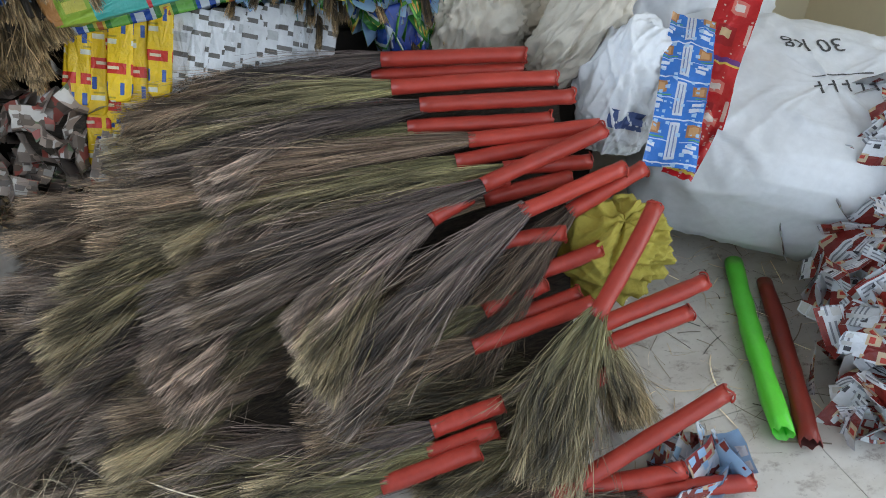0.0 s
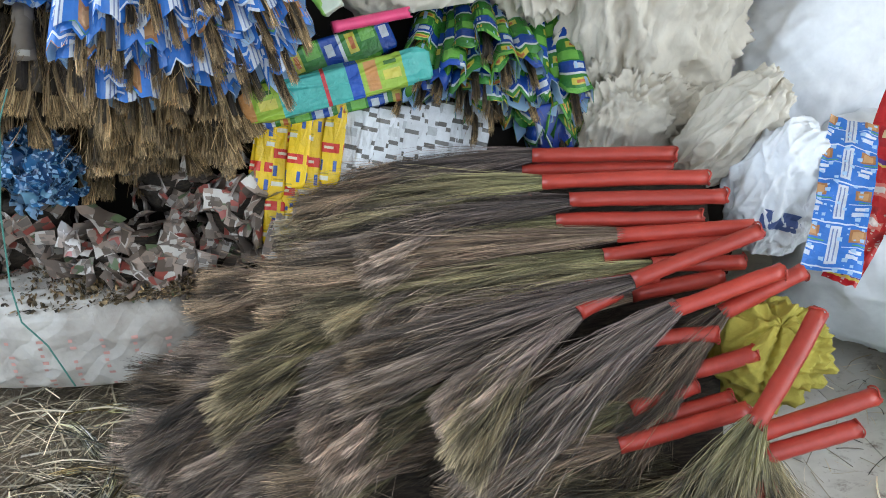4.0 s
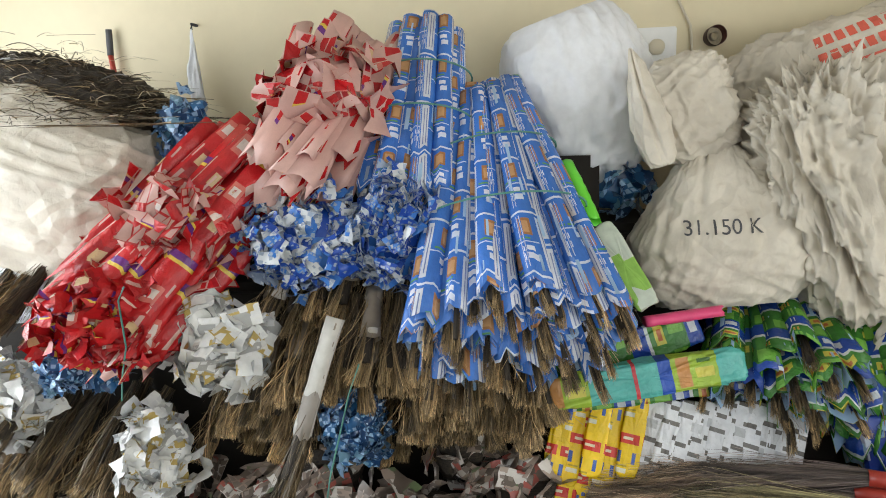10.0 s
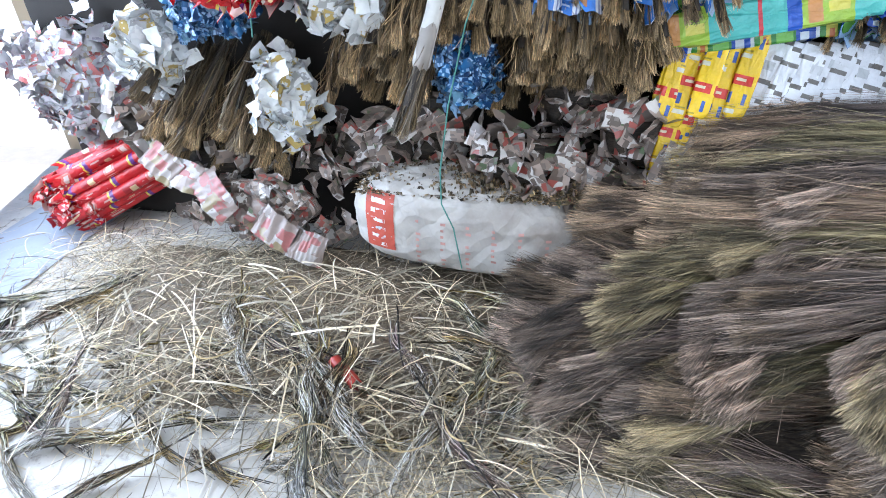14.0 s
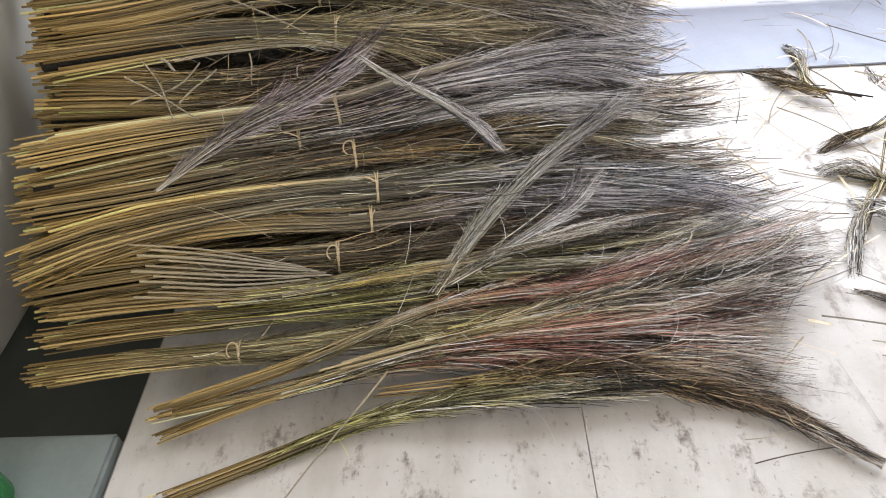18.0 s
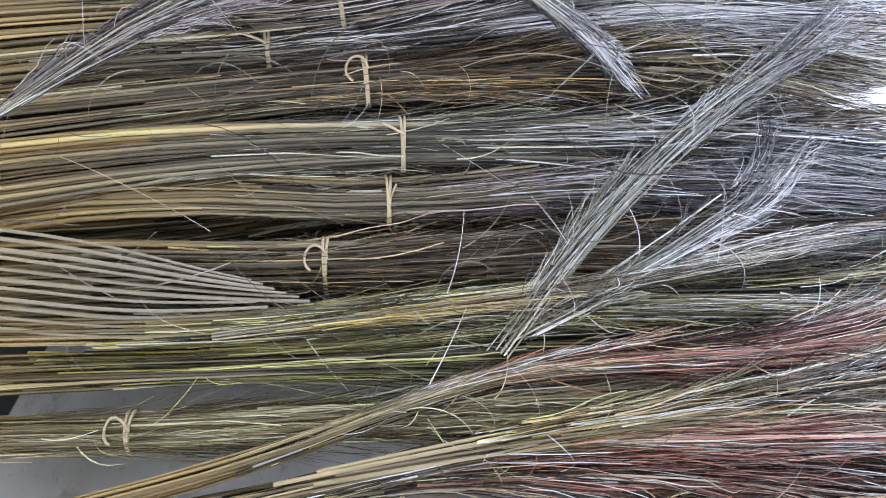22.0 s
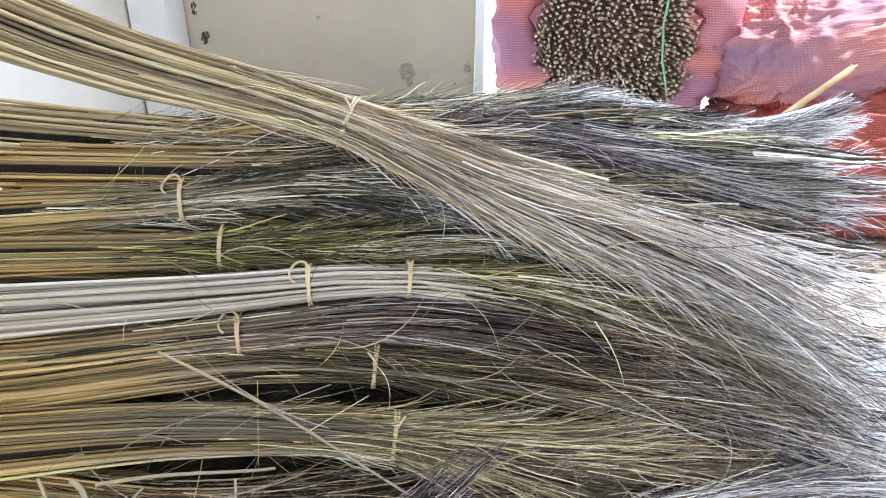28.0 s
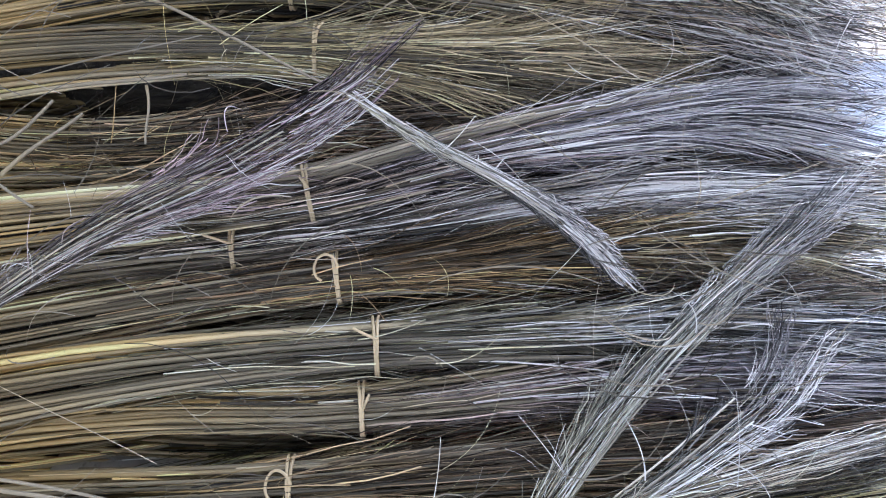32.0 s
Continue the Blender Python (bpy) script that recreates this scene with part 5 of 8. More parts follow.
def sheaf(points, r, tone, tie, n_stem, bare=False, splay=1.0, n_long=820, n_short=1400):
    """A sheaf of raw grass along the points; r: its radius at the cut end, the waist, the belly and the tip; tie: the point that it is tied at."""
    k = count[0]
    count[0] += 1
    rng = R(1300 + k)
    P = np.array(points, float)
    base = Vector(P[0])
    place, s, length = lay_axis(P - P[0])
    word, mat = TONES[tone]
    tied = ", tied with split cane" if tie is not None else ", lying loose on the heap"
    ob = root("grass_sheaf", base, f"{word} sheaf of raw grass{tied}", "grass sheaf", "heaped grass sheaves")
    waist = s[tie] if tie is not None else 0.4
    radius = lambda x: np.interp(x, [0, waist, waist + 0.55 * (1 - waist), 0.9, 1.0], [0.84 * r[0], 0.9 * r[1], 0.92 * r[2], r[2] * 0.3 + r[3] * 0.7, r[3]])
    # cut stems
    g = np.linspace(0, 1, 8)[None]
    q, a = np.sqrt(rng.rand(n_stem, 1)), rng.rand(n_stem, 1) * 6.283
    end = waist + rng.uniform(0.02, 0.3 if not bare else 0.1, (n_stem, 1))
    x = rng.uniform(0.0, 0.07, (n_stem, 1)) + g * end
    w = radius(x)
    drift = rng.normal(0, 0.12, (n_stem, 1)) * (g - 0.5)
    Y, Z = q * np.cos(a + 0.4 * g) + drift, q * np.sin(a + 0.4 * g)
    C = place(x, Y * w, Z * w * 0.9)
    thick = (0.0027 if bare else 0.0019 if n_stem > 50 else 0.0014) * rng.uniform(0.65, 1.4, (n_stem, 1)) * (1.2 - 0.6 * g)
    top = np.argsort(-Z[:, 4])[:10]
    rest = np.setdiff1d(np.arange(n_stem), top)
    lock = rng.rand(n_stem)
    for pick in [rest] + [[i] for i in top]:
        if not len(pick):
            continue
        v, f, uv = rods(C[pick], thick[pick], 5)
        uv = np.stack([np.repeat(x[pick].ravel(), 5), np.repeat(np.repeat(lock[pick], 8), 5)], 1)
        stem = part("stem_mass" if pick is rest else "stem", mesh_of("stem", v, f, [PALE_STALK if bare else FRESH_STALK if tone in ("bleached", "tan") else STALK], None, uv), ob)
        if pick is rest:
            tagged(stem, kind="stuff")
    # spray, with a matted heart whose near-black colour paints the gap shade
    first = waist + 0.02 if bare else max(0.12, waist - 0.14)
    groups = tuft_lines(rng, place, radius, n_long, n_short, first, splay) + [wild_hairs(rng, place, radius, 24, first)]
    v, f, uv = grass_strips(rng, groups)
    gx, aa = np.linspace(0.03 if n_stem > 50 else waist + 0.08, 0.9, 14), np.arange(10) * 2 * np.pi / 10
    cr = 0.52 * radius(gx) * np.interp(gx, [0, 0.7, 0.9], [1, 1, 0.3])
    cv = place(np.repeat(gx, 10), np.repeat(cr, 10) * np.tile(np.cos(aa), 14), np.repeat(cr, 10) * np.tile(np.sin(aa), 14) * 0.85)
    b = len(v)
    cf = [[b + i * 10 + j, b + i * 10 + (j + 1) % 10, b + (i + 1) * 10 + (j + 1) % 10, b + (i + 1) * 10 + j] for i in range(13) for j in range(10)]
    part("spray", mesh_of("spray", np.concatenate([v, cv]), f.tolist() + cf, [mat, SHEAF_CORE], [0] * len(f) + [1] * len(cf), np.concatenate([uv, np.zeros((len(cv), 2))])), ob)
    if tie is not None:
        cane_tie(place, s[tie], r[1], length, k, ob)
        if bare:
            cane_tie(place, s[tie] - 0.1, r[1] * 1.1, length, k + 1, ob)
    return ob


def spray_across(points, r, tone):
    """One cut panicle lying across the sheaves."""
    k = count[0]
    count[0] += 1
    rng = R(2300 + k)
    P = np.array(points, float)
    place, s, length = lay_axis(P - P[0])
    word, mat = TONES[tone]
    ob = root("grass_spray", Vector(P[0]), f"loose {word} spray of broom grass lying across the sheaves", "grass", "loose grass sprays")
    radius = lambda x: np.interp(x, [0, 0.4, 0.75, 1.0], r)
    v, f, uv = grass_strips(rng, tuft_lines(rng, place, radius, 50, 420, 0.05, 1.4, 15, 0.72) + [wild_hairs(rng, place, radius, 24, 0.1)])
    part("spray", mesh_of("spray", v, f, [mat], None, uv), ob)
    g = np.linspace(0, 0.7, 8)[None]
    n = 5
    x = g + np.zeros((n, 1))
    C = place(x, rng.normal(0, 0.3, (n, 1)) * radius(x), rng.normal(0, 0.3, (n, 1)) * radius(x))
    v, f, _ = rods(C, np.full((n, 8), 0.0009), 5)
    part("stalk", mesh_of("stalk", v, f, [PALE_STALK], None, np.stack([np.repeat(x.ravel(), 5), np.full(n * 40, 0.6)], 1)), ob)
    return ob


def straw(points, r):
    P = np.array(points, float)
    place, s, _ = lay_axis(P - P[0])
    x = np.linspace(0, 1, 10)
    C = place(x, 0.002 * np.sin(5 * x), 0 * x)[None]
    v, f, _ = rods(C, np.full((1, 10), r) * (1.1 - 0.35 * x)[None], 6)
    ob = new("straw", mesh_of("straw", v, f, [FRESH_STALK], None, np.stack([np.repeat(0.3 + 0.4 * x, 6), np.full(60, 0.8)], 1)))
    ob.location = P[0]
    return tagged(ob, "single dry straw lying across the sheaves", "straw", "loose straws")


# the sheaves as they lie, from the floor up
sheaf(((-2.007, -0.93, 0.45), (-2.046, -0.786, 0.449), (-2.088, -0.59, 0.448), (-2.109, -0.387, 0.434), (-2.127, -0.194, 0.403), (-2.171, 0.045, 0.352)), (0.044, 0.0264, 0.0484, 0.0308), "olive", 3, 90)
sheaf(((-2.009, -0.93, 0.391), (-2.031, -0.805, 0.38), (-2.052, -0.63, 0.356), (-2.087, -0.447, 0.353), (-2.118, -0.287, 0.352), (-2.157, -0.119, 0.339)), (0.05, 0.04, 0.04, 0.03), "brown", None, 110)
sheaf(((-1.963, -0.93, 0.36), (-1.986, -0.789, 0.347), (-2.017, -0.622, 0.328), (-2.054, -0.443, 0.322), (-2.069, -0.253, 0.302), (-2.139, -0.015, 0.29)), (0.05, 0.035, 0.045, 0.035), "brown", None, 110)
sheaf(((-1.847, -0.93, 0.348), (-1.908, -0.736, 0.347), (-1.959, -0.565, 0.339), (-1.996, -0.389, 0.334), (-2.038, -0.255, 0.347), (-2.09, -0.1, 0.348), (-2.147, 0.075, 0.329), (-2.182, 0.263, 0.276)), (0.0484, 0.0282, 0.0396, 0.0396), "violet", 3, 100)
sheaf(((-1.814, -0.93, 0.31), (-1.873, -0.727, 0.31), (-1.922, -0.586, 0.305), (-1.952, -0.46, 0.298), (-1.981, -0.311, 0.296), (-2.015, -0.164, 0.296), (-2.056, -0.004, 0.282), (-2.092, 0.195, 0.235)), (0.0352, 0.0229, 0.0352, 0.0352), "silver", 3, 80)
sheaf(((-1.781, -0.93, 0.291), (-1.835, -0.712, 0.286), (-1.89, -0.55, 0.279), (-1.938, -0.36, 0.276), (-1.964, -0.224, 0.275), (-1.996, -0.075, 0.267), (-2.033, 0.088, 0.243), (-2.052, 0.223, 0.208)), (0.0396, 0.0246, 0.0317, 0.0264), "cream", 3, 80)
sheaf(((-1.72, -0.93, 0.219), (-1.762, -0.787, 0.25), (-1.824, -0.595, 0.251), (-1.886, -0.32, 0.236), (-1.907, -0.128, 0.225), (-1.938, 0.093, 0.192), (-1.965, 0.331, 0.13)), (0.0572, 0.0264, 0.0317, 0.0264), "silver_green", 3, 120)
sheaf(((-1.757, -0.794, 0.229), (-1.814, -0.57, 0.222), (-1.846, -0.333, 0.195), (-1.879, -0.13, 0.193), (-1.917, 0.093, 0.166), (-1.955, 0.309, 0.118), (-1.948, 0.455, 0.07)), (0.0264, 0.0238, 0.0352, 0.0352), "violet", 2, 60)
sheaf(((-1.703, -0.93, 0.176), (-1.737, -0.699, 0.187), (-1.785, -0.392, 0.159), (-1.811, -0.186, 0.155), (-1.841, 0.03, 0.139), (-1.909, 0.328, 0.081)), (0.044, 0.0282, 0.0352, 0.0396), "brown", 2, 110)
sheaf(((-1.851, -0.93, 0.256), (-1.875, -0.788, 0.261), (-1.926, -0.586, 0.243), (-1.949, -0.371, 0.211), (-1.978, -0.124, 0.196), (-2.045, 0.174, 0.156)), (0.055, 0.04, 0.04, 0.04), "brown", None, 120)
sheaf(((-1.795, -0.93, 0.21), (-1.814, -0.786, 0.216), (-1.867, -0.584, 0.207), (-1.899, -0.371, 0.181), (-1.915, -0.128, 0.162), (-1.952, 0.163, 0.113)), (0.055, 0.04, 0.04, 0.04), "brown", None, 120)
sheaf(((-1.72, -0.93, 0.129), (-1.746, -0.769, 0.149), (-1.774, -0.564, 0.131), (-1.791, -0.351, 0.11), (-1.803, -0.133, 0.101), (-1.85, 0.149, 0.069)), (0.05, 0.04, 0.04, 0.04), "green", None, 110)
sheaf(((-1.655, -0.884, 0.176), (-1.67, -0.734, 0.178), (-1.701, -0.492, 0.16), (-1.738, -0.239, 0.158), (-1.759, -0.034, 0.151), (-1.815, 0.243, 0.101), (-1.89, 0.505, 0.059)), (0.02, 0.018, 0.034, 0.04), "straw_green", None, 26)
sheaf(((-1.632, -0.93, 0.13), (-1.649, -0.742, 0.141), (-1.686, -0.445, 0.128), (-1.709, -0.189, 0.127), (-1.74, 0.069, 0.113), (-1.818, 0.363, 0.051)), (0.0264, 0.0194, 0.0308, 0.0352), "green", None, 34)
sheaf(((-1.593, -0.93, 0.088), (-1.609, -0.745, 0.1), (-1.629, -0.556, 0.095), (-1.651, -0.343, 0.096), (-1.67, -0.14, 0.103), (-1.693, 0.115, 0.086)), (0.0282, 0.0194, 0.0264, 0.0264), "olive", 2, 46)
sheaf(((-1.533, -0.708, 0.058), (-1.601, -0.45, 0.095), (-1.678, -0.21, 0.137), (-1.724, 0.064, 0.131), (-1.805, 0.295, 0.093), (-1.886, 0.535, 0.064)), (0.014, 0.01, 0.034, 0.04), "rose", None, 26)
sheaf(((-1.531, -0.713, 0.043), (-1.58, -0.443, 0.065), (-1.632, -0.192, 0.099), (-1.661, 0.058, 0.097), (-1.716, 0.276, 0.066), (-1.805, 0.509, 0.017)), (0.012, 0.016, 0.045, 0.05), "rose", None, 20)
sheaf(((-1.509, -0.706, 0.015), (-1.572, -0.485, 0.051), (-1.612, -0.243, 0.078), (-1.631, 0.006, 0.082), (-1.638, 0.208, 0.055), (-1.637, 0.397, 0.015)), (0.012, 0.014, 0.045, 0.045), "rose", None, 20)
sheaf(((-1.587, -0.419, 0.088), (-1.631, -0.192, 0.116), (-1.681, 0.058, 0.12), (-1.738, 0.257, 0.089), (-1.822, 0.472, 0.05)), (0.008, 0.02, 0.05, 0.05), "tan", None, 10)
sheaf(((-1.567, -0.344, 0.044), (-1.577, -0.145, 0.055), (-1.598, 0.052, 0.058), (-1.605, 0.254, 0.031), (-1.578, 0.386, 0.015)), (0.01, 0.02, 0.04, 0.04), "brown", None, 4)
sheaf(((-1.395, -0.678, 0.015), (-1.462, -0.515, 0.015), (-1.53, -0.345, 0.02), (-1.551, -0.195, 0.04), (-1.563, -0.0, 0.044), (-1.574, 0.198, 0.027)), (0.016, 0.012, 0.022, 0.012), "green", None, 24)
sheaf(((-1.585, -0.047, 0.057), (-1.581, 0.15, 0.035), (-1.534, 0.332, 0.015), (-1.439, 0.457, 0.015)), (0.012, 0.02, 0.018, 0.006), "brown", None, 3)
sheaf(((-2.295, -0.93, 0.708), (-2.302, -0.824, 0.702), (-2.321, -0.615, 0.689), (-2.355, -0.405, 0.668), (-2.439, -0.176, 0.624)), (0.0528, 0.0396, 0.0352, 0.0264), "tan", None, 130)
sheaf(((-2.304, -0.641, 0.705), (-2.357, -0.476, 0.718), (-2.448, -0.338, 0.71), (-2.577, -0.125, 0.693), (-2.641, 0.07, 0.662)), (0.0264, 0.0264, 0.0308, 0.0176), "silver_green", None, 30)
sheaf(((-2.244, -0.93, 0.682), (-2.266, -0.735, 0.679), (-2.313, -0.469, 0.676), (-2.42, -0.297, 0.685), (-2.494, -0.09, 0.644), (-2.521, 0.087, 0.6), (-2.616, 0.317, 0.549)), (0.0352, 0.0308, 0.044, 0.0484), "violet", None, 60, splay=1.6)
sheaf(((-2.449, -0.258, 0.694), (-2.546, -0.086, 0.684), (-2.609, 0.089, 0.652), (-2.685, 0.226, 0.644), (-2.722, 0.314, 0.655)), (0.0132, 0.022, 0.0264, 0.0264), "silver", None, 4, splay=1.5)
sheaf(((-2.193, -0.93, 0.634), (-2.21, -0.848, 0.639), (-2.246, -0.647, 0.648), (-2.279, -0.497, 0.655), (-2.306, -0.328, 0.63), (-2.329, -0.146, 0.571)), (0.0352, 0.0264, 0.0352, 0.0308), "silver_green", 2, 80)
sheaf(((-2.168, -0.93, 0.598), (-2.183, -0.84, 0.599), (-2.22, -0.598, 0.599), (-2.252, -0.426, 0.598), (-2.292, -0.292, 0.595), (-2.323, -0.109, 0.543)), (0.0308, 0.0238, 0.0308, 0.0264), "green", 2, 60)
sheaf(((-2.097, -0.93, 0.558), (-2.123, -0.807, 0.562), (-2.163, -0.601, 0.569), (-2.209, -0.381, 0.574), (-2.23, -0.256, 0.555), (-2.251, -0.083, 0.503), (-2.253, 0.136, 0.413)), (0.042, 0.02, 0.045, 0.05), "green", 3, 46, bare=True)
sheaf(((-2.074, -0.93, 0.51), (-2.102, -0.806, 0.51), (-2.158, -0.564, 0.525), (-2.196, -0.386, 0.531), (-2.225, -0.187, 0.496), (-2.255, 0.03, 0.432), (-2.266, 0.245, 0.356)), (0.0352, 0.0238, 0.044, 0.0528), "mauve", 2, 80)
sheaf(((-2.063, -0.93, 0.482), (-2.104, -0.75, 0.482), (-2.147, -0.574, 0.494), (-2.168, -0.416, 0.487), (-2.186, -0.253, 0.463), (-2.217, -0.045, 0.414), (-2.259, 0.233, 0.334)), (0.0352, 0.0264, 0.044, 0.0484), "silver_olive", 3, 80)
sheaf(((-2.2, -0.902, 0.899), (-2.25, -0.728, 0.815), (-2.3, -0.461, 0.73), (-2.284, -0.259, 0.648), (-2.292, -0.034, 0.562), (-2.279, 0.179, 0.456)), (.05, .03, .07, .08), "bleached", 2, 140)
# loose sprays across the heap
spray_across(((-1.804, -0.678, 0.315), (-1.902, -0.563, 0.357), (-1.977, -0.418, 0.395), (-2.017, -0.342, 0.426), (-2.063, -0.28, 0.462)), (0.005, 0.024, 0.027, 0.018), "purple")
spray_across(((-2.026, -0.346, 0.428), (-2.001, -0.278, 0.392), (-1.979, -0.201, 0.357), (-1.948, -0.131, 0.318), (-1.908, -0.081, 0.28)), (0.005, 0.009, 0.012, 0.009), "pale")
spray_across(((-1.689, -0.219, 0.158), (-1.794, -0.136, 0.208), (-1.911, -0.017, 0.256), (-1.999, 0.087, 0.279), (-2.12, 0.216, 0.306)), (0.012, 0.018, 0.02, 0.016), "pale")
spray_across(((-1.7, -0.209, 0.158), (-1.754, -0.112, 0.179), (-1.811, -0.022, 0.195), (-1.854, 0.035, 0.205), (-1.91, 0.081, 0.223)), (0.008, 0.018, 0.027, 0.026), "pale")
spray_across(((-1.683, -0.475, 0.175), (-1.727, -0.237, 0.18), (-1.758, -0.086, 0.184), (-1.808, 0.073, 0.177), (-1.86, 0.21, 0.16)), (0.006, 0.012, 0.016, 0.008), "tan")
# single straws
straw(((-2.089, -0.622, 0.543), (-2.061, -0.483, 0.487), (-2.025, -0.343, 0.427)), 0.0016)
straw(((-1.581, -0.299, 0.092), (-1.495, -0.393, 0.032), (-1.381, -0.459, 0.032)), 0.0020)
straw(((-1.975, -0.744, 0.435), (-1.953, -0.68, 0.403), (-1.93, -0.619, 0.372)), 0.0018)
straw(((-2.003, -0.717, 0.45), (-1.972, -0.688, 0.419), (-1.921, -0.658, 0.376)), 0.0016)
straw(((-2.0, -0.681, 0.453), (-1.987, -0.655, 0.436)), 0.0030)
straw(((-2.031, -0.534, 0.438), (-1.989, -0.529, 0.399)), 0.0014)
straw(((-2.008, -0.663, 0.442), (-2.033, -0.552, 0.443), (-2.044, -0.497, 0.444)), 0.0020)
straw(((-1.952, -0.655, 0.391), (-2.01, -0.594, 0.423)), 0.0020)
straw(((-1.941, -0.736, 0.4), (-1.984, -0.655, 0.411), (-2.019, -0.624, 0.433)), 0.0020)
straw(((-1.74, -0.727, 0.254), (-1.745, -0.586, 0.224), (-1.74, -0.45, 0.19)), 0.0017)
straw(((-1.735, -0.692, 0.245), (-1.738, -0.583, 0.219), (-1.737, -0.439, 0.188)), 0.0021)
straw(((-1.725, -0.712, 0.243), (-1.73, -0.579, 0.215), (-1.733, -0.427, 0.186)), 0.0025)
straw(((-1.721, -0.677, 0.234), (-1.723, -0.576, 0.211), (-1.73, -0.416, 0.185)), 0.0017)
straw(((-1.716, -0.701, 0.227), (-1.72, -0.575, 0.201), (-1.732, -0.406, 0.177)), 0.0021)
straw(((-1.706, -0.723, 0.225), (-1.713, -0.571, 0.197), (-1.728, -0.395, 0.176)), 0.0025)
straw(((-1.701, -0.687, 0.216), (-1.706, -0.568, 0.193), (-1.722, -0.443, 0.181)), 0.0017)
straw(((-1.692, -0.708, 0.214), (-1.698, -0.564, 0.189), (-1.718, -0.432, 0.179)), 0.0021)
straw(((-1.692, -0.676, 0.199), (-1.696, -0.564, 0.179), (-1.72, -0.422, 0.172)), 0.0025)
straw(((-1.682, -0.697, 0.198), (-1.689, -0.56, 0.175), (-1.716, -0.411, 0.17)), 0.0017)
straw(((-1.673, -0.719, 0.196), (-1.681, -0.557, 0.171), (-1.713, -0.399, 0.169)), 0.0021)
# the lower layer
LOW_SHEAF = [[bundle_meshes(150 + k, TONES[t][1], False)] for k, t in enumerate(("brown", "green", "brown", "olive", "rose", "brown"))]
bundle((-1.770, -0.971, 0.161), (-1.864, 0.323, 0.167), 1.00, 0, 0.46, 0.2)
bundle((-1.807, -0.959, 0.215), (-1.896, 0.318, 0.217), 0.90, 1, 0.51, 0.2)
bundle((-1.885, -0.994, 0.317), (-1.912, 0.283, 0.252), 0.90, 0, 0.54, 0.2)
bundle((-1.907, -1.009, 0.327), (-1.948, 0.276, 0.277), 1.00, 2, 0.51, 0.2)
bundle((-1.965, -1.030, 0.376), (-1.981, 0.259, 0.299), 0.90, 1, 0.44, 0.2)
bundle((-1.973, -1.030, 0.413), (-2.029, 0.180, 0.386), 1.00, 2, 0.53, 0.2)
bundle((-2.052, -0.963, 0.450), (-2.028, 0.252, 0.336), 1.10, 0, 0.38, 0.2)
bundle((-2.062, -0.947, 0.489), (-2.047, 0.318, 0.379), 1.20, 3, 0.44, 0.2)
bundle((-1.685, -0.996, 0.087), (-1.793, 0.436, 0.096), 1.00, 3, 0.31, 0.2)
bundle((-1.650, -0.964, 0.032), (-1.712, 0.485, 0.030), 1.10, 4, 0.35, 0.2)
bundle((-1.725, -0.976, 0.114), (-1.829, 0.419, 0.122), 1.00, 4, 0.40, 0.2)
bundle((-2.062, -1.030, 0.450), (-2.146, 0.167, 0.455), 1.20, 3, 0.45, 0.2)
bundle((-2.088, -1.030, 0.508), (-2.161, 0.168, 0.501), 1.00, 0, 0.52, 0.2)
bundle((-2.085, -1.030, 0.533), (-2.153, 0.168, 0.526), 1.00, 2, 0.41, 0.2)
bundle((-2.097, -1.030, 0.560), (-2.205, 0.165, 0.594), 0.90, 3, 0.55, 0.2)
bundle((-2.166, -1.030, 0.591), (-2.246, 0.167, 0.595), 1.00, 3, 0.38, 0.2)
bundle((-2.188, -1.030, 0.630), (-2.273, 0.167, 0.639), 1.10, 1, 0.33, 0.2)
bundle((-2.255, -1.030, 0.688), (-2.265, 0.168, 0.613), 1.10, 2, 0.38, 0.2)
bundle((-2.260, -1.030, 0.722), (-2.277, 0.168, 0.654), 1.20, 1, 0.44, 0.2)
bundle((-2.248, -1.030, 0.738), (-2.343, 0.166, 0.758), 1.10, 1, 0.46, 0.2)
bundle((-2.275, -1.030, 0.707), (-2.352, 0.167, 0.707), 1.00, 1, 0.45, 0.2)
bundle((-2.019, -1.000, 0.433), (-2.094, 0.197, 0.411), 1.35, 3, 0.52, 0.2)
bundle((-2.070, -1.000, 0.473), (-2.135, 0.198, 0.441), 1.20, 3, 0.50, 0.2)
bundle((-1.960, -1.000, 0.354), (-2.083, 0.193, 0.385), 1.20, 0, 0.46, 0.2)
bundle((-1.910, -1.000, 0.300), (-2.032, 0.193, 0.330), 1.10, 0, 0.50, 0.2)
bundle((-2.160, -1.000, 0.569), (-2.212, 0.198, 0.523), 1.20, 3, 0.47, 0.2)
bundle((-1.790, -1.000, 0.171), (-1.858, 0.407, 0.124), 1.10, 4, 0.38, 0.2)
bundle((-1.861, -1.000, 0.240), (-1.906, 0.387, 0.170), 1.10, 0, 0.42, 0.2)


def plume_mesh(seed, mat):
    rng, stems, long, short = grass_lines(seed, 3, 50, 300, 0.34, 0.8)
    n = len(stems)
    x = stems[:, :, :1] * 1.5
    stems = np.concatenate([x, stems[:, :, 1:] * 0.3], 2)
    v, f, uv = rods(stems, 0.0012 * np.ones((n, 7)), 5)
    w, q, u2 = spray_of(rng, (long, short), 0.0012)
    return mesh_of("spray", np.concatenate([v, w]) / (1.3, 1, 1), [list(a) for a in f] + (q + len(v)).tolist(), [mat], None, np.concatenate([uv * 0.3, u2]))


LOOSE = [plume_mesh(600 + k, TONES[t][1]) for k, t in enumerate(("brown", "tan", "mauve", "silver_green"))]


